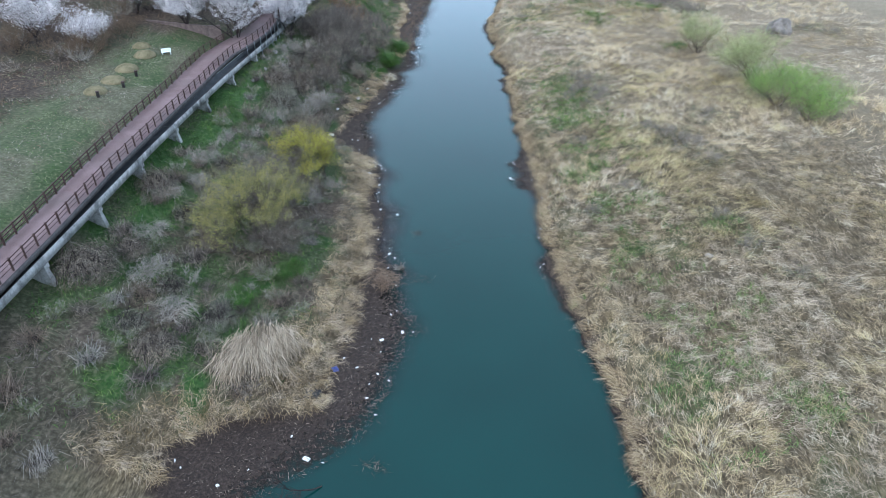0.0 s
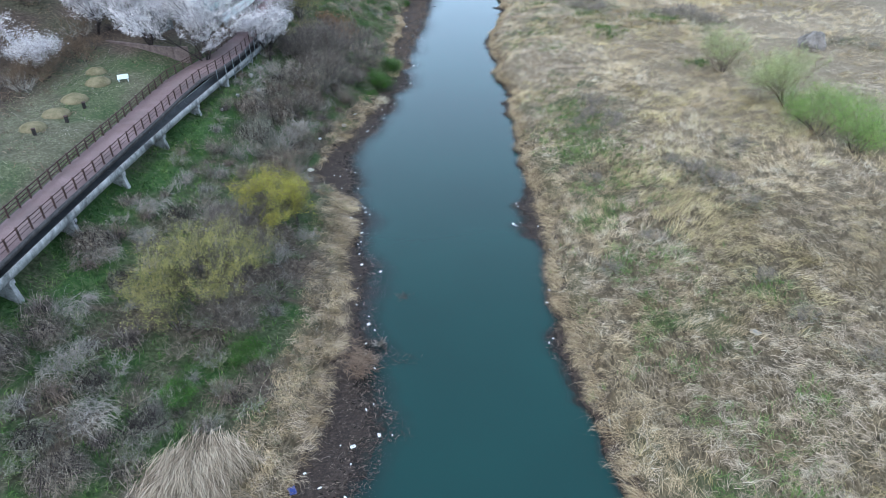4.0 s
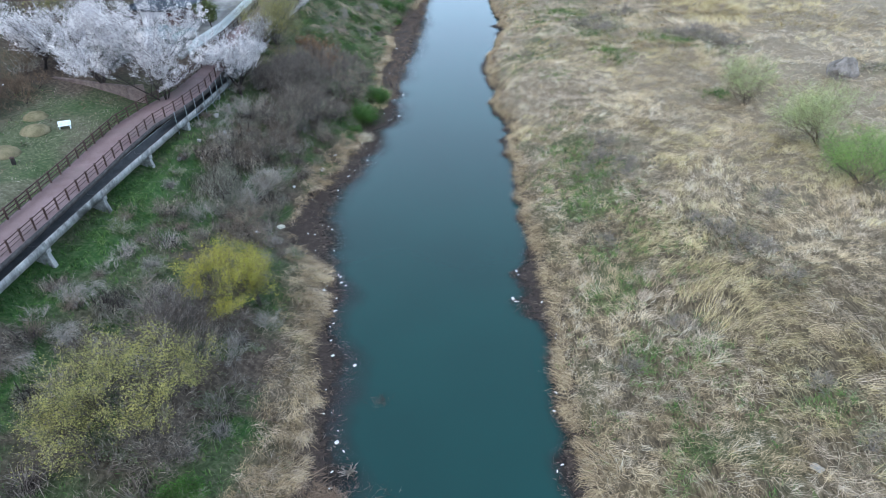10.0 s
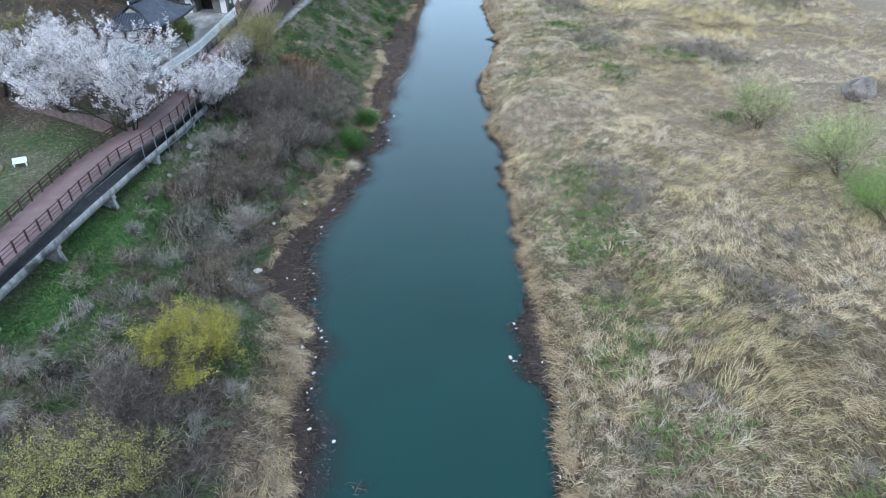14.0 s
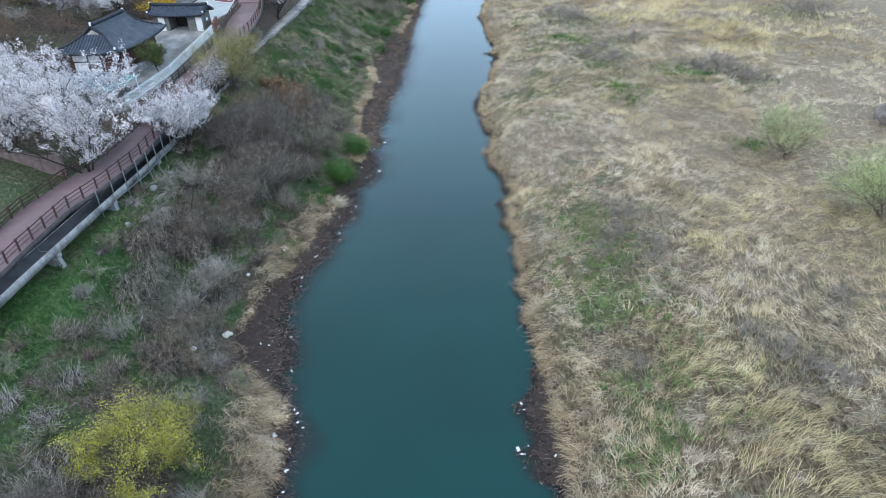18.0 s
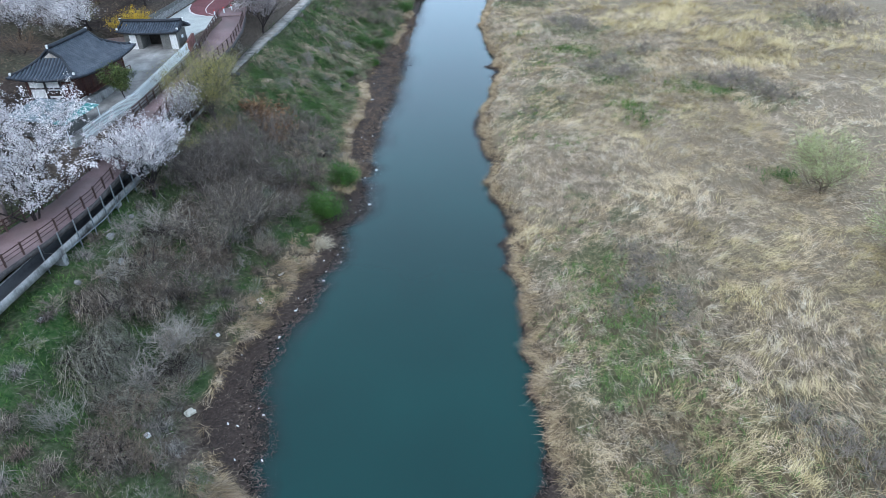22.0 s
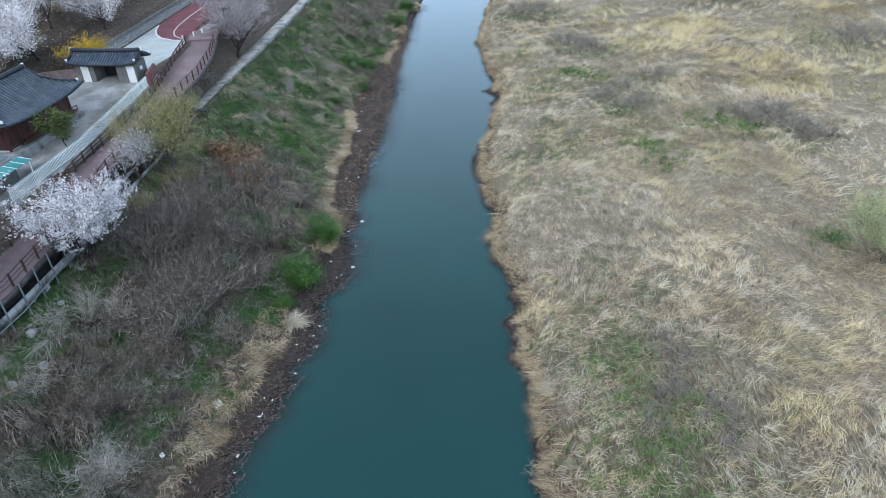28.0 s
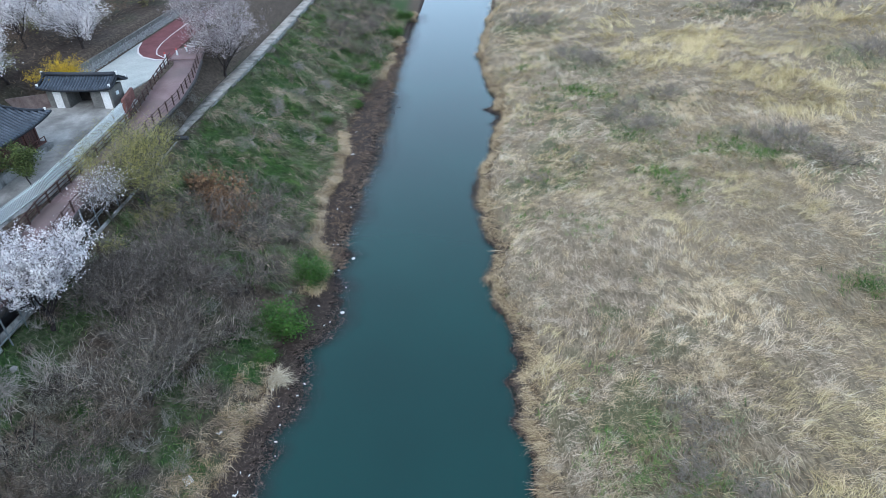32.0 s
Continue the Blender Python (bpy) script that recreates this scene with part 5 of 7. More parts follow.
painted_line(cu, 0.13, 13.937)
painted_line([(-41.2, 161.6), (-43.2, 163.6), (-44.2, 166.0), (-44.8, 169.0), (-45.2, 174.0), (-45.4, 186.0)], 0.07, 13.937)
for i in range(4):
    painted_line([(-40.6, 166.6 + i * 0.9), (-38.9, 166.9 + i * 0.9)], 0.2, 13.937)
red_plastic = worn("red_plastic", (0.35, 0.03, 0.03), (0.45, 0.05, 0.05), 3, 20, 0.5)
for x, y in ((-41.0, 161.3), (-40.1, 163.0), (-39.4, 164.6)):
    bo = empty("bollard", pose(x, y, 13.925), "white bollard with red top at the path entry", "bollard", "entry bollards")
    part("body", tube(bmesh.new(), [(0, 0, 0), (0, 0, 0.62), (0, 0, 0.66)], [0.11, 0.11, 0.09], 12), white_paint, bo)
    part("top", tube(bmesh.new(), [(0, 0, 0.662), (0, 0, 0.84), (0, 0, 0.9)], [0.11, 0.11, 0.05], 12), red_plastic, bo)
sp = empty("sign_pole", pose(-38.8, 166.2, 13.925), "dark slim sign pole beside the red path", "pole")
part("pole", tube(bmesh.new(), [(0, 0, 0), (0, 0, 2.6)], 0.05, 8), timber_black, sp)
part("cap", boxed(-0.07, 0.07, -0.07, 0.07, 2.6, 2.68, 0.01), timber_black, sp)

fence = empty("picket_fence", Matrix.Identity(4), "white metal picket fence between yard and walkway", "fence")
FX, FY = [-39.7, -38.15, -38.12, -38.1], [117.4, 126.7, 135.0, 142.6]
seg_l = np.concatenate([[0], np.cumsum(np.hypot(np.diff(FX), np.diff(FY)))])
pk = bpy.data.meshes.new("picket")
pbm = boxed(-0.03, 0.03, -0.02, 0.02, 0.05, 1.2)
box(pbm, -0.02, 0.02, -0.012, 0.012, 1.2, 1.28)
pbm.to_mesh(pk)
pbm.free()
pk.materials.append(white_paint)
for s in np.arange(0, seg_l[-1], 0.17):
    x, y = np.interp(s, seg_l, FX), np.interp(s, seg_l, FY)
    part("picket", pk, None, fence, m=pose(x, y, deck_z(y) + 0.56, 0, 0, 80))
ss = np.linspace(0, seg_l[-1], 30)
fx_, fy_ = np.interp(ss, seg_l, FX), np.interp(ss, seg_l, FY)
for hz in (0.2, 1.08):
    part("fence_rail", ribbon("fence_rail", [along(fx_, fy_, deck_z(fy_) + 0.56, dx, hz + dz) for dx, dz in ((0.03, -0.03), (0.07, -0.03), (0.07, 0.03), (0.03, 0.03))], True), white_paint, fence)
kx, ky = fx_ + 0.05, fy_
kerb = part("fence_kerb", ribbon("fence_kerb", [along(kx, ky, deck_z(ky), dx, dz) for dx, dz in ((-0.12, -0.5), (0.16, -0.5), (0.16, 0.6), (-0.12, 0.6))], True), concrete)
tagged(kerb, "concrete kerb wall under the picket fence", "kerb", kind="structure")

shed = empty("shed", pose(-44.0, 119.2, 12.2, 0, 0, -6), "low shed with grey metal sheet roof", "shed")
part("wall", boxed(-2.6, 2.4, -2.4, 2.4, 0, 2.2, 0.02), grey_wall, shed)
for i, u in enumerate(np.arange(-2.9, 2.6, 0.46)):
    sh = part("roof_sheet", boxed(u, u + 0.45, -2.9, 2.9, 0, 0.06, 0.01, pose(0, 0, 2.42 - 0.02 * i, 0, 3, 0)), sheet_grey, shed)
    part("seam", boxed(u - 0.02, u + 0.03, -2.9, 2.9, 0.06, 0.11, 0, pose(0, 0, 2.42 - 0.02 * i, 0, 3, 0)), sheet_grey, sh)
for i in range(6):
    y0 = -2.9 + i * 0.97
    pan = part("awning_panel", boxed(2.62, 3.9, y0, y0 + 0.93, 0, 0.05, 0.01, pose(0, 0, 2.45, 0, 8, 0)), teal_sheet, shed, "teal plastic awning panel")
    part("awning_rib", boxed(2.62, 3.95, y0 + 0.93, y0 + 0.97, -0.02, 0.09, 0, pose(0, 0, 2.45, 0, 8, 0)), white_paint, pan)
for v in (-2.7, 2.7):
    part("awning_post", boxed(3.7, 3.78, v - 0.04, v + 0.04, -0.2, 1.85), white_paint, shed)

shed2 = empty("outbuilding", pose(-48.6, 112.0, 12.0, 0, 0, -20), "small outbuilding with pale grey flat roof", "shed")
part("wall", boxed(-2.6, 2.6, -2.0, 2.0, -0.8, 2.3, 0.02), grey_wall, shed2)
part("roof", boxed(-3.0, 3.0, -2.4, 2.4, 2.305, 2.5, 0.03), sheet_grey, shed2)

bw = empty("retaining_wall", Matrix.Identity(4), "low brown brick retaining wall with pale coping", "wall", kind="structure")
pts_ = [(-52.5, 106.6), (-45.1, 104.0), (-41.4, 102.9), (-39.6, 103.2)]
for (x0, y0), (x1, y1) in zip(pts_, pts_[1:]):
    ln_ = math.hypot(x1 - x0, y1 - y0)
    m_ = pose((x0 + x1) / 2, (y0 + y1) / 2, 11.0, 0, 0, math.degrees(math.atan2(y1 - y0, x1 - x0)))
    part("brickwork", boxed(-ln_ / 2, ln_ / 2, -0.2, 0.2, -0.7, 1.45, 0.01, m_), brown_brick, bw)
    for q_ in np.arange(-ln_ / 2, ln_ / 2 - 0.3, 0.9):
        part("coping", boxed(q_ + 0.01, min(q_ + 0.89, ln_ / 2), -0.25, 0.25, 1.455, 1.55, 0.02, m_), brown_brick, bw)

# stone wall at the foot of the hill
stones = empty("stone_wall", Matrix.Identity(4), "dry stone wall of pale grey boulders below the hill", "wall", kind="structure")
rs = np.random.default_rng(77)
st_me = []
for i in range(5):
    bm = bmesh.new()
    bmesh.ops.create_icosphere(bm, subdivisions=1, radius=0.5)
    for v in bm.verts:
        v.co *= rs.uniform(0.8, 1.12)
    me = bpy.data.meshes.new("stone")
    bm.to_mesh(me)
    bm.free()
    me.materials.append(stone_mats[0])
    st_me.append(me)
for r_ in range(4):
    for y in np.arange(149 + 0.25 * (r_ % 2), 189, 0.56):
        part("stone", st_me[rs.integers(5)], None, stones, m=pose(-48.75 - 0.12 * r_ + rs.normal(0, 0.03), y + rs.normal(0, 0.04), 13.95 + 0.36 * r_, rs.uniform(0, 360), rs.uniform(0, 40), rs.uniform(0, 360)) @ Matrix.Diagonal((0.62, 0.64, 0.52, 1)))
part("wall_core", boxed(-49.7, -48.85, 148.8, 189.2, 13.2, 15.3), grey_wall, stones)

# ---- terrace: graves, bench, markers ----
mound_mat = worn("dry_turf", (0.13, 0.115, 0.065), (0.24, 0.205, 0.125), 1.2, 16, 0.95, 0.1, 0.6)
for x, y, r_ in ((-46.2, 91.8, 1.5), (-46.4, 86.7, 1.5), (-46.2, 82.5, 1.5), (-46.5, 78.7, 1.4), (-48.2, 95.3, 1.3)):
    bm = bmesh.new()
    bmesh.ops.create_uvsphere(bm, u_segments=24, v_segments=12, radius=1.0)
    for v in bm.verts:
        v.co *= 1 + 0.06 * (noise.noise(v.co * 3 + Vector((x, y, 0))))
    bmesh.ops.transform(bm, matrix=pose(x, y, z_at(x, y) - 0.15) @ Matrix.Diagonal((r_, r_ * 0.95, 0.8, 1)), verts=bm.verts[:])
    for f in bm.faces:
        f.smooth = True
    tagged(part("grave_mound", bm, mound_mat), "low round grave mound covered with dry turf", "mound", "grave mounds")
black_stone = worn("black_stone", (0.018, 0.016, 0.016), (0.05, 0.045, 0.042), 3, 20, 0.5)
for x, y in ((-44.4, 85.0), (-44.2, 81.0), (-45.4, 77.2)):
    mk = empty("grave_marker", pose(x, y, z_at(x, y) - 0.1, 4, 3, 20), "short dark stone marker before a grave mound", "marker", "grave markers")
    part("stone", boxed(-0.17, 0.17, -0.12, 0.12, 0, 0.75, 0.03), black_stone, mk)
    part("cap", boxed(-0.2, 0.2, -0.15, 0.15, 0.752, 0.84, 0.02), rail_brown, mk)
bench = empty("bench", pose(-43.8, 93.2, z_at(-43.8, 93.2), 0, 0, 25) @ Matrix.Scale(0.85, 4), "white garden bench on the terrace lawn", "bench")
part("seat", boxed(-0.75, 0.75, -0.28, 0.28, 0.4, 0.5, 0.03), white_paint, bench)
part("backrest", boxed(-0.75, 0.75, 0.26, 0.36, 0.505, 0.95, 0.03, pose(0, 0, 0, -8)), white_paint, bench)
for x in (-0.6, 0.6):
    part("leg", boxed(x - 0.06, x + 0.06, -0.24, 0.24, -0.05, 0.398, 0.015), white_paint, bench)

# ---- drift litter on the water ----
litter_mat, n, l, b = material("drift_litter", 0.75, 0, 0.25)
f1 = noise_node(n, l, 5.0, 6, rough=0.75)
l.new(ramp(n, l, f1, [(0.3, (0.009, 0.007, 0.006)), (0.48, (0.030, 0.021, 0.0165)), (0.62, (0.066, 0.047, 0.037)), (0.8, (0.15, 0.115, 0.092))]), b.inputs["Base Color"])
bump(n, l, b, f1, 1.0, 0.08)
ea = n.new("ShaderNodeAttribute")
ea.attribute_name = "outward"
f2 = noise_node(n, l, 1.6, 6, rough=0.7)
cmp_ = n.new("ShaderNodeMath")
cmp_.operation = "SUBTRACT"
l.new(f2, cmp_.inputs[0])
sc_ = n.new("ShaderNodeMath")
sc_.operation = "MULTIPLY_ADD"
sc_.inputs[1].default_value, sc_.inputs[2].default_value = 0.85, -0.17
l.new(ea.outputs["Fac"], sc_.inputs[0])
l.new(sc_.outputs[0], cmp_.inputs[1])
al = n.new("ShaderNodeMapRange")
al.inputs["From Min"].default_value, al.inputs["From Max"].default_value = -0.24, 0.10
l.new(cmp_.outputs[0], al.inputs["Value"])
l.new(al.outputs["Result"], b.inputs["Alpha"])
stick_mat = foliage("drift_sticks", [(0.035, 0.026, 0.022), (0.095, 0.075, 0.062), (0.018, 0.015, 0.014), (0.24, 0.20, 0.17)], 0.8, 0.5)
rd = np.random.default_rng(91)


def litter_edge(y):
    return np.interp(y, MUD_Y, MUD_X) + (vnoise(y, 0 * y, 3.0, 71) - 0.5) * 2.2 + (vnoise(y, 0 * y, 0.9, 72) - 0.5) * 1.0


def litter_right(y):
    w = np.interp(y, [52, 55.5, 58.5, 61, 63, 72, 75, 77.5, 83, 86, 88, 108, 113, 119, 121, 140, 144, 150, 153, 167, 170, 176, 178], [0.2, 1.6, 2.3, 1.2, 0.5, 0.5, 1.0, 2.8, 2.6, 1.0, 0.4, 0.3, 0.9, 0.9, 0.3, 0.3, 0.9, 0.9, 0.3, 0.3, 1.8, 1.8, 0.3])
    return shore_right(y) - w * (0.6 + 0.8 * vnoise(y, 0 * y, 1.6, 73))


def mat_sheet(name, ys, xa, xb, label):
    """A thin mat of litter that floats between two lines, with an uneven skin."""
    cols = 14
    t = np.linspace(0, 1, cols)
    X = xa[:, None] * (1 - t) + xb[:, None] * t
    Y = np.repeat(ys[:, None], cols, 1) + (vnoise(X, ys[:, None] + 0 * X, 0.8, 74) - 0.5) * 0.2
    Z = 0.035 + 0.10 * vnoise(X, Y, 0.5, 75) * (1 - t) + 0.02 * vnoise(X, Y, 0.25, 76)
    Z[:, -1] = -0.02
    k = np.arange(len(ys) * cols).reshape(len(ys), cols)
    q = np.stack([k[:-1, :-1], k[:-1, 1:], k[1:, 1:], k[1:, :-1]], -1).reshape(-1, 4)
    if xb[0] < xa[0]:
        q = q[:, ::-1]
    me = mesh_from(name, np.stack([X, Y, Z], -1).reshape(-1, 3), q, True)
    me.attributes.new("outward", "FLOAT", "POINT").data.foreach_set("value", (t[None, :] * np.interp(ys, [50, 60, 80, 88, 118, 130], [0.95, 1.15, 1.1, 0.9, 0.9, 1.0])[:, None] + 0.04).ravel().astype(np.float32))
    tagged(part(name, me, litter_mat), label, "debris", kind="stuff")


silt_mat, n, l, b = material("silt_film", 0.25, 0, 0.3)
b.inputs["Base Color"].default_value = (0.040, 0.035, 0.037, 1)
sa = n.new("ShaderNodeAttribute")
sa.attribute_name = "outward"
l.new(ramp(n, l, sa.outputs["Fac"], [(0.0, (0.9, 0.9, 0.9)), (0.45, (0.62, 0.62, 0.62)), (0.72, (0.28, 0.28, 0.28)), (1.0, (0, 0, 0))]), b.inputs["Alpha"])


def silt_sheet(ys, xa, xb, label):
    """A film of fine silt under the water skin that thins out from the shore."""
    t = np.linspace(0, 1, 10)
    X = xa[:, None] * (1 - t) + xb[:, None] * t
    k = np.arange(len(ys) * 10).reshape(len(ys), 10)
    q = np.stack([k[:-1, :-1], k[:-1, 1:], k[1:, 1:], k[1:, :-1]], -1).reshape(-1, 4)
    me = mesh_from("silt_film", np.stack([X, np.repeat(ys[:, None], 10, 1), 0 * X + 0.012], -1).reshape(-1, 3), q if xb[0] > xa[0] else q[:, ::-1], True)
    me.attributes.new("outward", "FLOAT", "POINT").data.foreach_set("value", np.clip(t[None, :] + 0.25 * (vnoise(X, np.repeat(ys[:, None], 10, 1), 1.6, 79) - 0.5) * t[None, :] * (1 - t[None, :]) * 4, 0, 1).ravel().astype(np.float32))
    tagged(part("silt_film", me, silt_mat), label, "silt", kind="stuff")


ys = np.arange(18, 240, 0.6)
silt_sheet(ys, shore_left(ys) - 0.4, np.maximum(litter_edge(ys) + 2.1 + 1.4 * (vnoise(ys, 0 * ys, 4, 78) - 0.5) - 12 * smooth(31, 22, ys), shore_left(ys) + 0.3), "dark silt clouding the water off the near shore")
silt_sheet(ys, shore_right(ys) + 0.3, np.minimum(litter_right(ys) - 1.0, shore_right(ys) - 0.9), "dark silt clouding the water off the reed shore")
ys = np.arange(18, 240, 0.3)
mat_sheet("drift_mat", ys, shore_left(ys) - 0.6, np.maximum(litter_edge(ys) + 0.15 - 12 * smooth(30, 20, ys), shore_left(ys) + 0.3), "dark floating mat of twigs and drift litter")
mat_sheet("drift_mat", ys, shore_right(ys) + 0.4, np.minimum(litter_right(ys) - 0.5, shore_right(ys) - 0.15), "dark floating drift litter along the far shore")
# loose sticks over the mats and just beyond their edge
cnt = 15000
y_ = np.where(rd.random(cnt) < 0.35, rd.uniform(84, 125, cnt), np.where(rd.random(cnt) < 0.4, rd.uniform(30, 60, cnt), rd.uniform(20, 230, cnt)))
a_, b2 = shore_left(y_), litter_edge(y_)
x_ = a_ + (np.maximum(b2 - a_, 0.5) + 0.8) * rd.beta(1.6, 1.2, cnt)
y2 = rd.uniform(56, 180, 5000)
x2 = litter_right(y2) - 0.5 + rd.random(5000) * (shore_right(y2) - litter_right(y2) + 0.5)
x_, y_ = np.concatenate([x_, x2]), np.concatenate([y_, y2])
nn = len(x_)
az = rd.uniform(0, 6.28, nn)
ln_ = rd.uniform(0.08, 0.4, nn)
base = np.stack([x_, y_, 0.05 + 0.1 * rd.random(nn)], -1)
dr = np.stack([np.cos(az), np.sin(az), rd.normal(0, 0.12, nn)], -1)
v, f = strips(base, base + dr * ln_[:, None], base + dr * ln_[:, None] * 0.5 + rd.normal(0, 0.02, (nn, 3)), rd.uniform(0.01, 0.03, nn), np.stack([-np.sin(az), np.cos(az), 0 * az], -1))
v[:, 2] = np.maximum(v[:, 2], 0.02)
tagged(part("drift_sticks", mesh_from("drift_sticks", v, f), stick_mat), "scattered twigs and leaf bits on the litter", "debris", kind="stuff")

# small islets of sticks off the near shore
for x, y, r_ in ((-6.6, 57.6, 1.5), (-8.8, 57.0, 1.3), (-7.4, 66.0, 0.8), (-6.0, 49.8, 0.9), (-7.6, 35.2, 1.0)):
    m2 = 120
    a2 = rd.uniform(0, 6.28, m2)
    rr = np.sqrt(rd.random(m2)) * r_
    az = rd.uniform(0, 6.28, m2)
    base = np.stack([x + np.cos(a2) * rr, y + np.sin(a2) * rr * 0.7, -0.06 + 0.16 * (1 - rr / r_) * rd.random(m2)], -1)
    dr = np.stack([np.cos(az), np.sin(az), np.abs(rd.normal(0, 0.15, m2))], -1)
    ln_ = rd.uniform(0.2, 0.9, m2)[:, None]
    v, f = strips(base, base + dr * ln_, base + dr * ln_ * 0.5, rd.uniform(0.008, 0.02, m2), np.stack([-np.sin(az), np.cos(az), 0 * az], -1))
    tagged(part("stick_islet", mesh_from("stick_islet", v, f), stick_mat), "small half sunk heap of drift sticks", "debris", kind="stuff")

# a bleached root stump that sticks out of the water
rng = np.random.default_rng(6)
sg = skeleton(rng, 0.5, 1, 1.0, levels=1, kids=(6, 4), up=0.2, r0=0.12, lean=0.2, stems=5)
tagged(part("root_stump", limb_mesh("root_stump", sg, 5, 0.02), twig_pale, m=pose(-8.65, 59.6, -0.05, 10, 5, 0)), "bleached root stump sticking out of the water", "stump")

# fallen branch with its own boughs in the water
for x, y, az in ((-13.8, 125.6, 0.2), (-13.4, 175.0, -1.2), (-13.0, 178.0, 0.1), (-13.8, 181.0, -0.5), (-11.2, 33.2, 0.9)):
    rng = np.random.default_rng(int(y))
    sg = skeleton(rng, 4.6 if y > 170 else 2.2, 2, 3.4 if y > 170 else 1.6, levels=2, kids=(5, 4), up=0.1, r0=0.07, lean=0.2)
    br = part("fallen_branch", limb_mesh("fallen_branch", sg, 4, 0.015), bark_dark, m=pose(x, y, 0.06, 84, 0, math.degrees(az) - 90))
    tagged(br, "dark fallen branch lying in the water", "branch")

# rubbish
foam = worn("white_foam", (0.72, 0.74, 0.74), (0.85, 0.86, 0.85), 4, 30, 0.8, 0.3, 0.2)
blue_plastic = worn("blue_plastic", (0.02, 0.04, 0.22), (0.04, 0.08, 0.32), 4, 30, 0.4)
black_plastic = worn("black_plastic", (0.006, 0.006, 0.008), (0.02, 0.02, 0.024), 3, 20, 0.35, 0.5)
cream = worn("cream_plastic", (0.55, 0.52, 0.42), (0.68, 0.65, 0.55), 4, 30, 0.6)


def lump(rng, sx, sy, sz, cuts=1):
    bm = bmesh.new()
    bmesh.ops.create_cube(bm, size=1.0)
    bmesh.ops.subdivide_edges(bm, edges=bm.edges[:], cuts=cuts, use_grid_fill=True)
    for v in bm.verts:
        v.co = Vector((v.co.x * sx, v.co.y * sy, v.co.z * sz)) + Vector(rng.normal(0, 0.06, 3)) * min(sx, sy)
    return bm


rt = np.random.default_rng(17)
block_me, bottle_me, sheet_me = [], [], []
for i in range(3):
    me = bpy.data.meshes.new("foam_block")
    bm = lump(rt, 0.42, 0.26, 0.14)
    bm.to_mesh(me)
    bm.free()
    me.materials.append(foam)
    block_me.append(me)
bm = tube(bmesh.new(), [(0, 0, 0.05), (0.02, 0, 0.05), (0.16, 0, 0.05), (0.2, 0, 0.05), (0.24, 0, 0.05)], [0.03, 0.045, 0.045, 0.02, 0.02], 8)
me = bpy.data.meshes.new("bottle")
bm.to_mesh(me)
bm.free()
me.materials.append(foam)
bottle_me.append(me)
spots_ = [(2.9, 79.2, "foam"), (-14.9, 80.2, "box"), (9.2, 54.6, "foam"), (8.0, 59.0, "foam"), (-9.0, 48.5, "foam"), (-7.3, 49.6, "foam"), (-14.0, 42.0, "box"), (-12.6, 35.6, "box"), (5.4, 78.5, "bottle"), (-14.6, 131.6, "foam")]
for i in range(95):
    y = rt.uniform(30, 150)
    a_, b2 = float(shore_left(np.array(y))), float(litter_edge(np.array(y)))
    spots_.append((a_ + (max(b2 - a_, 0.6) + 0.7) * rt.random(), y, rt.choice(["bottle", "bottle", "foam", "scrap", "scrap"])))
for i in range(14):
    y = rt.uniform(60, 84)
    spots_.append((float(litter_right(np.array(y))) + rt.uniform(-0.3, 0.6), y, rt.choice(["bottle", "scrap"])))
for x, y, kd in spots_:
    sc = {"box": 1.1, "foam": rt.uniform(0.45, 0.9), "scrap": rt.uniform(0.2, 0.45), "bottle": rt.uniform(0.8, 1.3)}[kd]
    me = bottle_me[0] if kd == "bottle" else block_me[rt.integers(3)]
    ob = part({"bottle": "bottle", "foam": "foam_piece", "box": "foam_box", "scrap": "plastic_scrap"}[kd], me, None, None, "", pose(x, y, 0.06, 0, 0, rt.uniform(0, 360)) @ Matrix.Scale(sc, 4))
    tagged(ob, {"bottle": "clear white plastic bottle drifting at the shore", "foam": "broken white foam piece drifting at the shore", "box": "white foam box lid lying in the litter", "scrap": "small white plastic scrap in the drift litter"}[kd], "litter", "drifting litter")
rt2 = np.random.default_rng(4)
for x, y, s, mat_, lab in ((-13.4, 41.4, 1.5, black_plastic, "crumpled black plastic sheet on the shore"), (-12.3, 44.6, 0.8, blue_plastic, "blue plastic bag caught in reeds"), (-22.0, 91.2, 1.0, cream, "torn cream plastic sheet hanging on the bank"), (-20.4, 105.0, 0.9, foam, "white plastic sheet on the green bank"),
                           (-22.6, 99.8, 0.5, foam, "white plastic bag on the bank"), (-19.6, 109.5, 0.6, foam, "white plastic bag on the bank"), (-21.6, 80.0, 0.6, cream, "pale plastic bag among dead stalks"), (-23.3, 87.6, 0.6, foam, "white plastic bag on the bank"), (-18.3, 168.0, 0.8, foam, "white foam block on the gravel shore"), (-17.8, 160.2, 0.8, foam, "white foam block on the gravel shore"),
                           (-19.2, 152.0, 0.7, foam, "white foam block on the gravel shore"), (21.0, 58.6, 0.9, twig_pale, "pale grey plastic tub among the reeds")):
    ob = part("plastic_sheet", lump(rt2, 0.75, 0.55, 0.18, 3), mat_, m=pose(x, y, z_at(x, y) + 0.12, 8, 6, rt2.uniform(0, 360)) @ Matrix.Scale(s, 4))
    tagged(ob, lab, "litter")
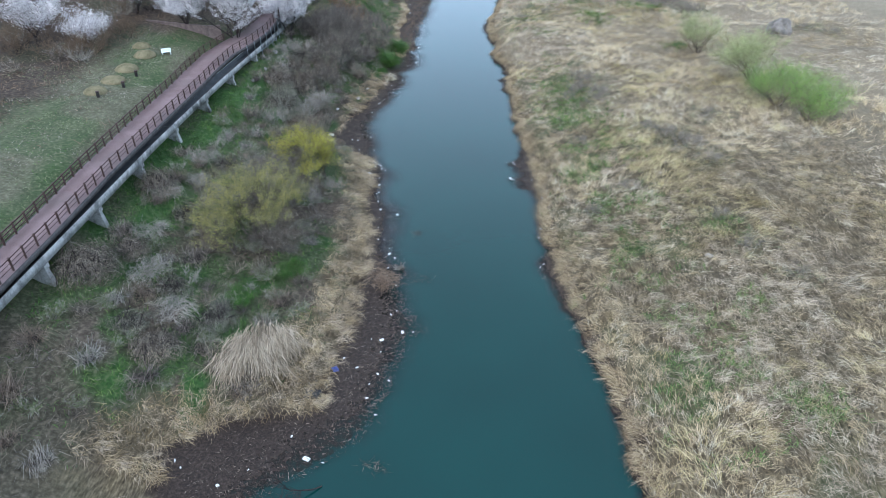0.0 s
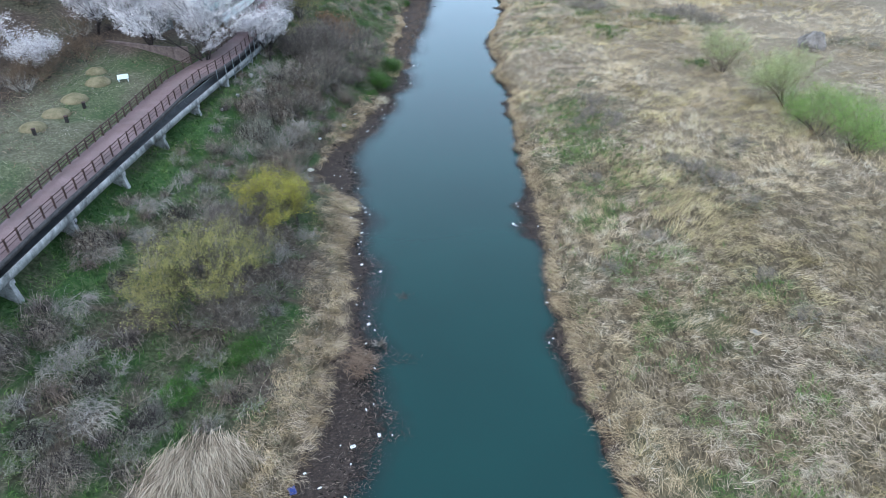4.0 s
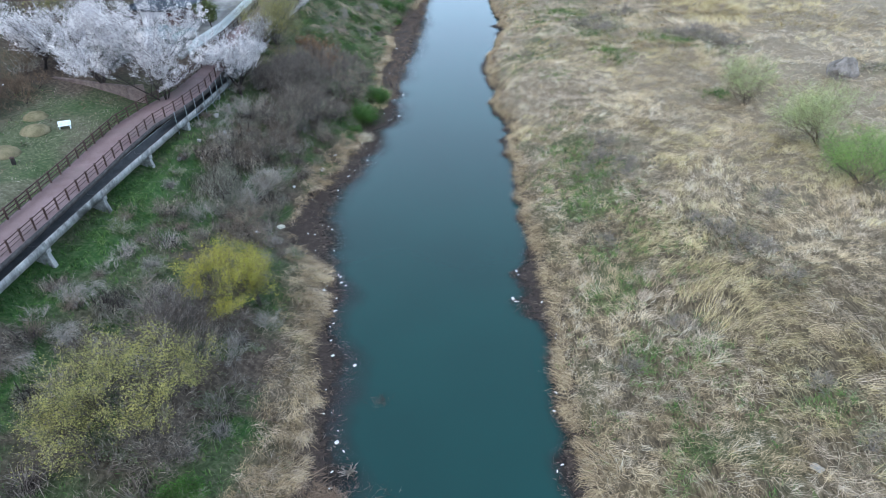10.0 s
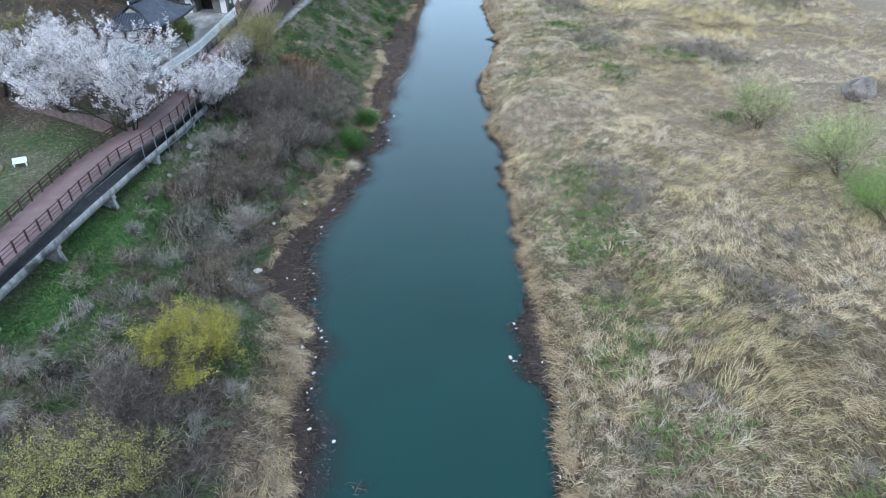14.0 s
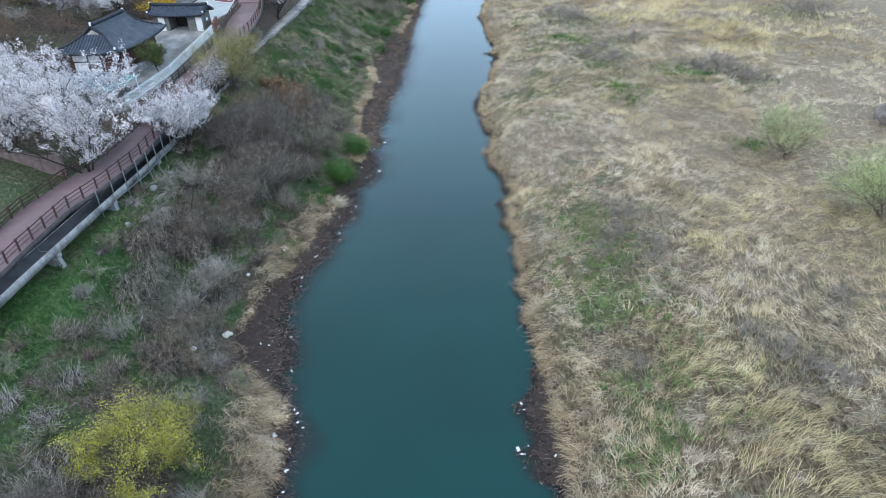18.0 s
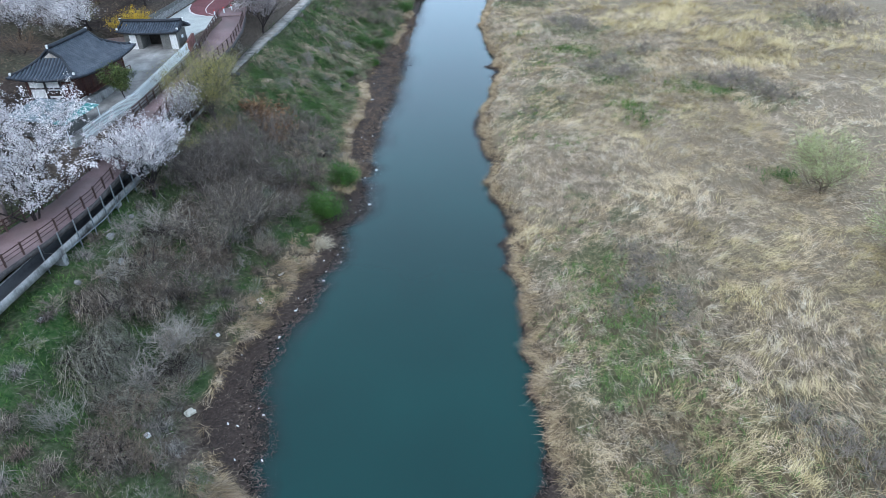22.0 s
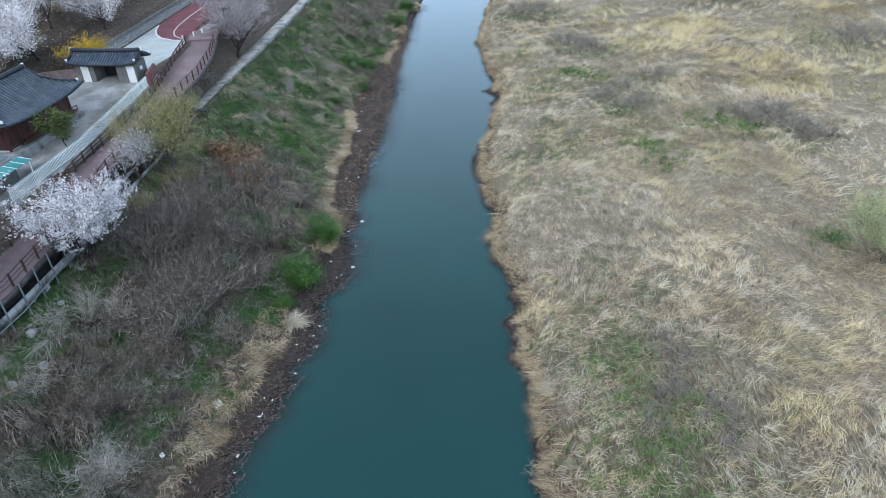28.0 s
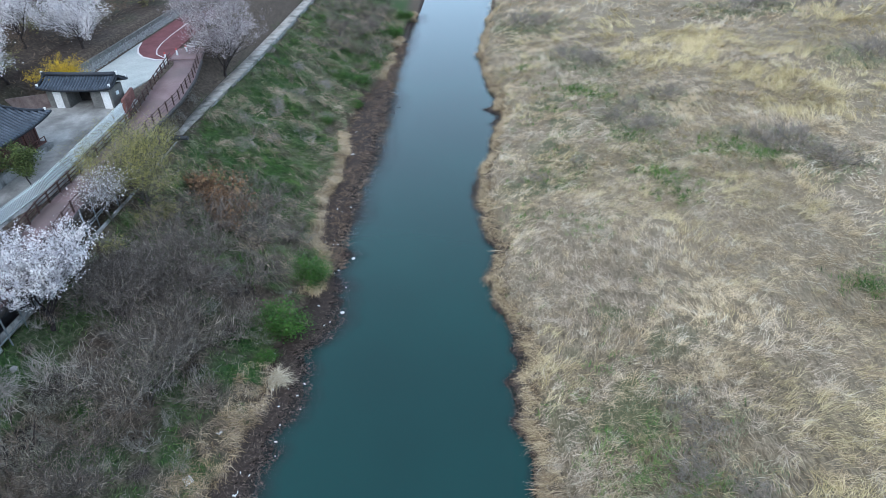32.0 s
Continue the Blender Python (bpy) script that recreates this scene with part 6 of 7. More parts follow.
# boulders: under the walkway bend, on the gravel shore, in the field
for x, y, s in ((-31.6, 100.5, 0.8), (-32.3, 98.6, 0.6), (-31.0, 103.0, 0.6), (-32.4, 104.8, 0.7), (-31.4, 96.2, 0.5), (-32.2, 108.5, 0.6), (-32.8, 94.0, 0.6), (-15.6, 141.0, 0.7), (-17.0, 137.0, 0.5), (-15.2, 137.6, 0.4), (2.2, 170.5, 0.5), (2.9, 171.8, 0.6), (2.0, 172.6, 0.4), (3.1, 173.6, 0.5), (2.4, 174.6, 0.45), (3.0, 169.6, 0.4), (1.7, 171.4, 0.35)):
    ob = part("boulder", st_me[rt.integers(5)], None, m=pose(x, y, z_at(x, y) + 0.1, rt.uniform(0, 360), 20, rt.uniform(0, 360)) @ Matrix.Diagonal((s * 1.4, s, s * 0.8, 1)))
    tagged(ob, "weathered pale boulder on the bank", "boulder", "bank boulders")
bm = bmesh.new()
bmesh.ops.create_icosphere(bm, subdivisions=4, radius=1.0)
for v in bm.verts:
    v.co *= 1 + 0.28 * noise.noise(v.co * 1.4) + 0.12 * noise.noise(v.co * 4.0) + 0.05 * noise.noise(v.co * 11.0)
rk = part("rock_outcrop", bm, worn("dark_rock", (0.13, 0.115, 0.10), (0.30, 0.27, 0.24), 1.5, 8, 0.95, 0.1, 0.8), m=pose(51.6, 128.6, z_at(51.6, 128.6) + 0.5, 0, 0, 20) @ Matrix.Diagonal((2.3, 1.8, 2.2, 1)))
tagged(rk, "grey rock outcrop rising from the reeds", "rock")

# ---- grass and reeds ----
def strand(name, tones, rough=0.85, patch=0.12):
    """Dry stalks or blades: dark to light by the tone of their clump, shifted by large patches."""
    ma, n, l, b = material(name, rough, 0, 0.2)
    a = n.new("ShaderNodeAttribute")
    a.attribute_name = "tone"
    k = len(tones)
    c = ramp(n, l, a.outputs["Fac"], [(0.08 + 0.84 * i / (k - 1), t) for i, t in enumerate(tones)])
    p = ramp(n, l, noise_node(n, l, patch, 3), [(0.3, (0.82, 0.81, 0.80)), (0.7, (1.12, 1.11, 1.08))])
    l.new(mix(n, l, 1.0, c, p, "MULTIPLY"), b.inputs["Base Color"])
    return ma


reed = strand("dry_reed", [(0.11, 0.077, 0.040), (0.305, 0.228, 0.128), (0.50, 0.388, 0.232), (0.685, 0.56, 0.365)])
reed_gold = strand("golden_reed", [(0.14, 0.110, 0.045), (0.34, 0.270, 0.122), (0.51, 0.418, 0.218), (0.66, 0.565, 0.330)])
reed_grey = strand("weathered_reed", [(0.098, 0.077, 0.054), (0.285, 0.225, 0.160), (0.47, 0.383, 0.280), (0.655, 0.55, 0.420)])
reed_brown = strand("brown_reed", [(0.08, 0.055, 0.034), (0.22, 0.160, 0.098), (0.36, 0.275, 0.172), (0.48, 0.385, 0.262)])
reed_pale = strand("pale_reed", [(0.22, 0.185, 0.120), (0.43, 0.372, 0.262), (0.57, 0.505, 0.378), (0.68, 0.620, 0.490)])
fresh = strand("fresh_grass", [(0.022, 0.052, 0.012), (0.052, 0.115, 0.022), (0.090, 0.170, 0.036), (0.165, 0.225, 0.066)], 0.7, 0.3)
weeds = strand("grey_green_weeds", [(0.045, 0.064, 0.028), (0.110, 0.140, 0.066), (0.190, 0.212, 0.115), (0.300, 0.298, 0.190)], 0.8, 0.3)
stalk_grey = strand("dead_stalk_grey", [(0.065, 0.052, 0.042), (0.168, 0.139, 0.113), (0.290, 0.248, 0.205), (0.440, 0.392, 0.335)], 0.85, 0.3)
stalk_pale = strand("dead_stalk_pale", [(0.150, 0.130, 0.100), (0.270, 0.240, 0.195), (0.390, 0.355, 0.300), (0.520, 0.480, 0.415)], 0.85, 0.3)
litter_brown = strand("leaf_litter_brown", [(0.050, 0.034, 0.024), (0.115, 0.078, 0.052), (0.185, 0.130, 0.090), (0.270, 0.205, 0.150)], 0.9, 0.3)

rg = np.random.default_rng(21)


def clumps(x, y, az, per, spread, length, width, rise, fan=0.3, bend=0.35, lift=0.0, tone=0.5, depth=0.2, jitter=0.45):
    """Bent blades in clumps that lean together: per blades at each (x, y), combed along az, piled up to depth over lift."""
    rep = lambda a: np.repeat(np.broadcast_to(np.asarray(a, float), x.shape), per)
    n = len(x) * per
    bx, by = rep(x) + rg.normal(0, 1, n) * rep(spread), rep(y) + rg.normal(0, 1, n) * rep(spread)
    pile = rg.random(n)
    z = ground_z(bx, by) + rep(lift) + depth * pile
    a = rep(az) + rg.normal(0, fan, n)
    r0 = rep(rise) + rg.normal(0, 0.16, n)
    ln = (rep(length) * rg.uniform(0.6, 1.35, n))[:, None]
    base = np.stack([bx, by, z], -1)
    h = np.stack([np.cos(a), np.sin(a), 0 * a], -1)
    up_ = np.array([[0, 0, 1.0]])
    mid = base + (h * np.cos(r0)[:, None] + up_ * np.sin(r0)[:, None]) * ln * 0.5
    a2 = a + rg.normal(0, 0.35, n)
    h2 = np.stack([np.cos(a2), np.sin(a2), 0 * a], -1)
    r1 = r0 - bend * rg.uniform(0.3, 1.7, n)
    tip = mid + (h2 * np.cos(r1)[:, None] + up_ * np.sin(r1)[:, None]) * ln * 0.52
    tip[:, 2] = np.maximum(tip[:, 2], np.maximum(ground_z(tip[:, 0], tip[:, 1]), 0.0) + 0.03)
    side = np.stack([-np.sin(a), np.cos(a), rg.normal(0, 0.4, n)], -1)
    side /= np.linalg.norm(side, axis=1)[:, None]
    v, f = strips(base, tip, mid, rep(width) * rg.uniform(0.55, 1.45, n), side)
    # blades deep in the pile get a darker tone, shade put into their colour
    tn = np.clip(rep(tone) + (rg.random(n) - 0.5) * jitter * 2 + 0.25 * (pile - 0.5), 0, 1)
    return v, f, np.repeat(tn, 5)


def grass_object(name, label, mat_, sets):
    vs, qs, ts, tn, off = [], [], [], [], 0
    for v, (q, t), w in sets:
        vs.append(v)
        qs.append(q + off)
        ts.append(t + off)
        tn.append(w)
        off += len(v)
    me = mesh_from(name, np.concatenate(vs), [np.concatenate(qs), np.concatenate(ts)])
    me.attributes.new("tone", "FLOAT", "POINT").data.foreach_set("value", np.concatenate(tn).astype(np.float32))
    return tagged(part(name, me, mat_), label, "grass", kind="stuff")


def spots_amount(x, y, spots, edge=0.0):
    a = np.zeros_like(np.asarray(x, float))
    for cx, cy, r_ in spots:
        a = np.maximum(a, np.exp(-((x - cx) ** 2 + (y - cy) ** 2) / (r_ * r_)))
    return smooth(0.25, 0.65, a + edge * (vnoise(x, y, 2.0, 43) - 0.5))


def near_line(x, y, x0, y0, x1, y1, w):
    """1 on the stretch from one point to the other, falling off over w."""
    dx, dy = x1 - x0, y1 - y0
    t = np.clip(((x - x0) * dx + (y - y0) * dy) / (dx * dx + dy * dy), 0, 1)
    return np.exp(-((x - x0 - t * dx) ** 2 + (y - y0 - t * dy) ** 2) / (w * w))


GOLD_SPOTS = [(22.7, 72.8, 4.5), (18.2, 82.1, 3.0), (24.3, 64.6, 4.0), (20.6, 78.0, 3.6), (23.6, 68.2, 4.0), (28.8, 140.0, 4.2), (55.2, 160.0, 7.0), (36.5, 103.0, 5.0), (39.5, 98.0, 5.0), (25.0, 207.0, 8.0), (30.5, 187.0, 7.0),
              (48.0, 165.0, 7.5), (43.0, 176.0, 7.0), (55.0, 190.0, 9.0), (70.0, 205.0, 12.0), (38.0, 200.0, 8.0), (22.0, 110.5, 2.6), (26.0, 108.4, 2.6), (21.6, 100.5, 2.2), (4.4, 117.0, 1.6), (5.2, 118.6, 1.4), (15.5, 87.0, 2.0), (60.0, 172.0, 7.0)]
GREEN_SPOTS = [(15.4, 175.4, 1.8), (18.7, 157.3, 1.7), (29.8, 152.7, 2.0), (20.0, 145.4, 1.5), (21.2, 141.5, 1.8), (18.1, 171.7, 1.3), (7.6, 189.4, 1.2), (33.6, 149.5, 1.8), (14.3, 100.7, 1.7), (13.4, 102.8, 1.3), (12.1, 108.1, 1.1), (10.0, 101.6, 1.3), (32.6, 122.5, 1.6),
               (10.7, 77.4, 1.6), (16.9, 69.6, 1.7), (13.0, 79.9, 1.1), (11.2, 82.8, 1.2), (12.5, 67.1, 1.2), (14.3, 62.8, 1.5), (23.8, 63.4, 1.3), (12.0, 96.3, 1.8), (14.3, 60.3, 1.2), (14.1, 40.4, 1.5), (17.8, 45.1, 1.4), (22.1, 50.7, 1.2), (23.3, 39.6, 1.6), (10.8, 92.6, 1.8), (16.3, 68.0, 1.1)]


def fresh_patch(x, y):
    """Where green grass grows through the reeds of the right field."""
    e = x - shore_right(y)
    a = 0.85 * smooth(0.47, 0.68, vnoise(x, y, 2.6, 14)) * np.exp(-((e - 7.0) / 4.5) ** 2) * np.interp(y, [36, 50, 75, 88, 106, 116, 135, 150, 175, 190], [0.5, 0.5, 0.8, 0.8, 0.8, 0.25, 0.2, 0.25, 0.2, 0.0])
    for cx, cy, r_ in GREEN_SPOTS:
        a = np.maximum(a, 1.3 * np.exp(-((x - cx) ** 2 + (y - cy) ** 2) / (r_ * r_ * (1.7 if cy > 140 else 1.0))) * smooth(0.15, 0.5, vnoise(x, y, 0.9, 18)))
    return np.clip(a, 0, 0.7)


def weedy(x, y):
    """Where grey green growth stands between the reeds: round the bare bushes and along a belt across the field."""
    a = spots_amount(x, y, [(p, q, 2.4 * s) for p, q, s in field_grey], 0.6) * 0.75
    belt = near_line(x, y, 17, 186, 22, 156, 3.5) + near_line(x, y, 20, 150, 42, 147, 3.2) + near_line(x, y, 13, 108, 12, 92, 2.6)
    return np.clip(a + 0.7 * belt * smooth(0.25, 0.6, vnoise(x, y, 2.2, 44)), 0, 0.9)


def furrow(x, y):
    """Dark gaps in the reeds: a ditch beside the rock, old tracks."""
    a = near_line(x, y, 37.9, 177.6, 47.2, 153.8, 0.8) + near_line(x, y, 23.7, 125.3, 28.6, 121.4, 0.7) + near_line(x, y, 43, 131.5, 51, 129.5, 1.6) + near_line(x, y, 53, 128.5, 70, 125, 1.6) + near_line(x, y, 33.7, 218, 27.3, 196, 0.9) + near_line(x, y, 28, 80, 36, 58, 0.9)
    return np.clip(a, 0, 1)


def field_tufts(count, e0, e1, y0, y1, per, scale, width):
    """Clumps of the right field in their kinds: tan, weathered, golden, pale. Returns one set of blades for each kind."""
    y = rg.uniform(y0, y1, count)
    e = e0 + (e1 - e0) * rg.random(count)
    x = shore_right(y) + e
    keep = (1 - 0.85 * furrow(x, y)) * (1 - 0.45 * fresh_patch(x, y)) * (1 - 0.5 * weedy(x, y)) * (0.8 + 0.25 * smooth(0.25, 0.55, vnoise(x, y, 1.5, 35)))
    k = rg.random(count) < keep
    x, y, e = x[k], y[k], e[k]
    g = np.maximum(spots_amount(x, y, [(p, q, r_ * 1.2) for p, q, r_ in GOLD_SPOTS], 0.9), 0.25 * smooth(0.55, 0.7, vnoise(x, y, 8, 41)))
    gr = smooth(0.42, 0.6, vnoise(x, y, 7, 42))
    u = rg.random(len(x))
    kind = np.where(u < 0.68 * g, 2, np.where(rg.random(len(x)) < 0.08, 3, np.where(rg.random(len(x)) < 0.22 + 0.55 * gr, 1, 0)))
    comb = vnoise(x, y, 17, 31) * 8.0 + vnoise(x, y, 3.2, 32) * 2.6 + rg.normal(0, 0.55, len(x))
    tone = 0.61 + 0.30 * (vnoise(x, y, 1.2, 36) - 0.5) + 0.35 * (vnoise(x, y, 4.5, 37) - 0.5) + rg.normal(0, 0.07, len(x))
    stand = vnoise(x, y, 5, 33)
    lift = 0.32 * smooth(0.3, 0.8, vnoise(x, y, 2.0, 38)) * scale
    out = []
    for j, (ln, lo, hi, fan) in enumerate(((0.9, 0.08, 0.75, 0.75), (0.85, 0.04, 0.55, 0.85), (1.15, 0.35, 1.0, 0.5), (1.15, 0.12, 0.75, 0.6))):
        s = kind == j
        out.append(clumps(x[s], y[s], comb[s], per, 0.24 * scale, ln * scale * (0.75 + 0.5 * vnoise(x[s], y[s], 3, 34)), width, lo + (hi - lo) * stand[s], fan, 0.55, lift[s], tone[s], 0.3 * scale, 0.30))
    return out


near_ = field_tufts(14500, 0.0, 34, 30, 150, 13, 0.95, 0.0108)
midl_ = field_tufts(7600, 0.0, 46, 146, 205, 8, 1.15, 0.021)
side_ = field_tufts(8600, 33, 70, 42, 205, 8, 1.2, 0.022)
far_ = field_tufts(4800, 0.0, 85, 203, 300, 7, 1.7, 0.045)
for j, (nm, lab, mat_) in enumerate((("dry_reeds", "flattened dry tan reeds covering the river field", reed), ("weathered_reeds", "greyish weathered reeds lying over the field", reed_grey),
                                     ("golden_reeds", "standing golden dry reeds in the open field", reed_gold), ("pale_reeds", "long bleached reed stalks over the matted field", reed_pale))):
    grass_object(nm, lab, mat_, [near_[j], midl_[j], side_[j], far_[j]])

# grey green weeds round the bare bushes and along the belt
x_, y_ = rg.uniform(1, 62, 46000), rg.uniform(34, 225, 46000)
k_ = (rg.random(46000) < weedy(x_, y_)) & (x_ > shore_right(y_) + 1)
x_, y_ = x_[k_], y_[k_]
grass_object("field_weeds", "grey green weeds among the reeds", weeds, [clumps(x_, y_, rg.uniform(0, 6.3, len(x_)), 5, 0.22, np.interp(y_, [100, 200], [0.7, 1.0]), np.interp(y_, [100, 200], [0.014, 0.03]), rg.uniform(0.2, 1.1, len(x_)), 0.8, 0.5, 0.1, 0.35 + 0.5 * vnoise(x_, y_, 1.5, 46))])
# fresh grass on the right
x_, y_ = rg.uniform(2, 36, 46000), rg.uniform(34, 192, 46000)
k_ = rg.random(46000) < fresh_patch(x_, y_)
x_, y_ = x_[k_], y_[k_]
grass_object("fresh_grass", "fresh green grass growing through the reeds", fresh, [clumps(x_, y_, rg.uniform(0, 6.3, len(x_)), 6, 0.18, 0.65, np.interp(y_, [100, 190], [0.017, 0.032]), rg.uniform(0.4, 1.3, len(x_)), 0.9, 0.6, 0.2, 0.4 + 0.55 * vnoise(x_, y_, 1.2, 47))])
# reeds that hang over the right water edge, in uneven bunches
y_ = rg.uniform(30, 235, 5200)
y_ = y_[rg.random(5200) < 0.25 + 0.75 * smooth(0.35, 0.6, vnoise(y_, 0 * y_, 1.6, 48))]
x_ = shore_right(y_) + np.abs(rg.normal(0, 0.55, len(y_))) - 0.1
w_ = np.interp(y_, [120, 200], [0.015, 0.03])
az_ = math.pi + 1.8 * (vnoise(y_, x_, 4, 49) - 0.5) + rg.normal(0, 0.4, len(y_))
b_ = rg.random(len(y_)) < 0.4
for s_, nm, lab, mat_ in ((b_, "edge_reeds", "brown reed fringe hanging over the water edge", reed_brown), (~b_, "overhanging_reeds", "tan reeds bent over the water edge", reed)):
    grass_object(nm, lab, mat_, [clumps(x_[s_], y_[s_], az_[s_], 6, 0.16, rg.uniform(0.6, 1.35, s_.sum()), w_[s_], rg.uniform(0.0, 0.7, s_.sum()), 0.45, 0.9, 0.05, 0.25 + 0.5 * rg.random(s_.sum()), 0.3)])
# single bleached stems that trail in the water
y_ = rg.uniform(40, 135, 170)
grass_object("trailing_stems", "bleached reed stems trailing in the water", reed_pale, [clumps(shore_right(y_) - 0.2, y_, math.pi + rg.normal(0, 1.0, 170), 3, 0.25, rg.uniform(0.8, 1.6, 170), 0.008, rg.uniform(0.0, 0.5, 170), 0.5, 0.4, 0.25, 0.3)])

# left bank: matted straw along the shore, combed down to the water
y_ = rg.uniform(33, 240, 9800)
w_ = np.interp(y_, [34, 45, 58, 66, 80, 84, 88, 96, 104, 112, 122, 140, 240], [4.6, 4.4, 3.0, 3.4, 3.6, 2.6, 0.3, 0.3, 2.7, 2.4, 1.0, 0.9, 0.8])
d_ = w_ * 1.35 * rg.beta(1.1, 1.6, len(y_)) - 0.15
x_ = shore_left(y_) - d_
k_ = ((y_ < 85) | (rg.random(len(y_)) < np.maximum(smooth(0.38, 0.58, vnoise(y_, 0 * y_, 5, 17)), smooth(100, 103, y_) * smooth(114, 111, y_)))) & (rg.random(len(y_)) < (0.25 + 0.8 * smooth(0.3, 0.55, vnoise(x_, y_, 1.7, 53))) * np.interp(y_, [84, 88, 99, 103], [1, 0.12, 0.12, 1]))
x_, y_, d_ = x_[k_], y_[k_], d_[k_]
az_ = -0.5 + 2.6 * (vnoise(x_, y_, 2.8, 51) - 0.5) + rg.normal(0, 0.3, len(x_))
tn_ = 0.5 + 0.5 * (vnoise(x_, y_, 1.1, 54) - 0.5) + rg.normal(0, 0.08, len(x_))
u_ = rg.random(len(x_))
lf_ = 0.4 * smooth(0.35, 0.75, vnoise(x_, y_, 1.5, 55))
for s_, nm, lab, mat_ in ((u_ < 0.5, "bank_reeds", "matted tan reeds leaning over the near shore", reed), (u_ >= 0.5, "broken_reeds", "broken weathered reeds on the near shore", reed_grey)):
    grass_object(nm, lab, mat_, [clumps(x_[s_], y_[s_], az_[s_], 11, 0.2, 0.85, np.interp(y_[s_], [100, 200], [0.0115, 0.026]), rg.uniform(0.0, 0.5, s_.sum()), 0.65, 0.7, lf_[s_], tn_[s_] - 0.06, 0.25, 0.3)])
# a heap of long fallen reed stalks, fanned down from its crest
u_ = rg.random(430)
x_, y_ = -19.9 + 3.5 * u_ + rg.normal(0, 0.25, 430), 44.6 + 2.2 * u_ + rg.normal(0, 0.9, 430) - 2.5 * rg.random(430)
grass_object("reed_heap", "fanned heap of long fallen tan reed stalks", reed_grey, [clumps(x_, y_, -1.75 + 0.85 * u_ + rg.normal(0, 0.1, 430), 10, 0.25, 2.0, 0.015, rg.uniform(-0.3, 0.15, 430), 0.22, 0.45, 0.8, 0.45 + 0.6 * (vnoise(x_, y_, 0.7, 81) - 0.5), 0.5, 0.4)])
# left bank: fresh grass where the ground is green
x_, y_ = rg.uniform(-56, -13, 60000), rg.uniform(32, 235, 60000)
k_ = (rg.random(60000) < green_amount(x_, y_)) & (x_ < shore_left(y_) - 1)
k_ &= ~((x_ < np.interp(y_, DECK_Y, DECK_R)) & (x_ > np.interp(y_, DECK_Y, DECK_L)) & (y_ > 95))
k_ &= ~((x_ < -37.8) & (y_ > 104)) & ((x_ > -40.2) | (rg.random(len(x_)) < 0.35))
x_, y_ = x_[k_], y_[k_]
grass_object("bank_grass", "fresh green grass on the bank below the walkway", fresh, [clumps(x_, y_, rg.uniform(0, 6.3, len(x_)), 4, 0.16, np.where(x_ < -39, 0.2, 0.5), 0.024, rg.uniform(0.3, 1.3, len(x_)), 0.9, 0.6, 0.0, 0.1 + 0.55 * vnoise(x_, y_, 1.6, 57), 0.1)])
# left bank: tangled dead stalks and grey green weeds in matted drifts
for nm, lab, mat_, cnt, per, ln, sd in (("dead_stalks", "tangled dead grey stalks covering the bank", stalk_grey, 6000, 6, 0.8, 61), ("pale_stalks", "bleached fallen stalks on the bank", stalk_pale, 3600, 6, 0.75, 62),
                                        ("bank_weeds", "low grey green weeds on the bank", weeds, 13000, 6, 0.5, 63)):
    x_, y_ = rg.uniform(-34, -13, cnt), rg.uniform(26, 240, cnt)
    k_ = (shore_left(y_) - x_ > 1.0) & (rg.random(cnt) < smooth(0.32, 0.56, vnoise(x_, y_, 3.6, sd)) * (1 - 0.7 * green_amount(x_, y_)) * (1 - mound_amount(x_, y_, 4.6)))
    x_, y_ = x_[k_], y_[k_]
    az_ = 3.5 * vnoise(x_, y_, 4, sd + 20) - 1.7
    grass_object(nm, lab, mat_, [clumps(x_, y_, az_, per, 0.26, ln, np.interp(y_, [90, 200], [0.0095, 0.02]), rg.uniform(0.0, 0.8, len(x_)), 0.9, 0.7, 0.3 * smooth(0.4, 0.8, vnoise(x_, y_, 1.6, sd + 30)), 0.04 + 0.52 * vnoise(x_, y_, 1.0, sd + 40), 0.25, 0.35)])
# tussocks of dry and grey green grass that hang down the far slope
for nm, lab, mat_, cnt, sd in (("slope_grass", "grey green grass hanging down the slope", weeds, 7600, 64), ("slope_fresh", "dark green grass tussocks on the slope", fresh, 5600, 69), ("slope_straw", "bleached dry grass hanging down the slope", reed_grey, 5400, 65)):
    x_, y_ = rg.uniform(-33, -14, cnt), rg.uniform(126, 236, cnt)
    k_ = (shore_left(y_) - x_ > 1.0) & (rg.random(cnt) < smooth(0.36, 0.58, vnoise(x_, y_, 2.4, sd)))
    x_, y_ = x_[k_], y_[k_]
    grass_object(nm, lab, mat_, [clumps(x_, y_, -0.4 + 1.2 * (vnoise(x_, y_, 3, 84) - 0.5), 9, 0.22, 1.15, 0.024, rg.uniform(-0.2, 0.55, len(x_)), 0.35, 1.0, 0.5 * smooth(0.35, 0.7, vnoise(x_, y_, 1.8, 85)), 0.1 + 0.6 * vnoise(x_, y_, 1.3, sd + 20), 0.3, 0.3)])
# a bleached plume of grass leaning over the drift litter
grass_object("plume_grass", "bleached plume of dry grass at the water edge", reed_pale, [clumps(-17.0 + rg.normal(0, 0.35, 40), 115.4 + rg.normal(0, 0.35, 40), rg.normal(-0.2, 0.8, 40), 10, 0.12, 1.5, 0.018, rg.uniform(0.2, 1.1, 40), 0.3, 0.9, 0.1, 0.6)])
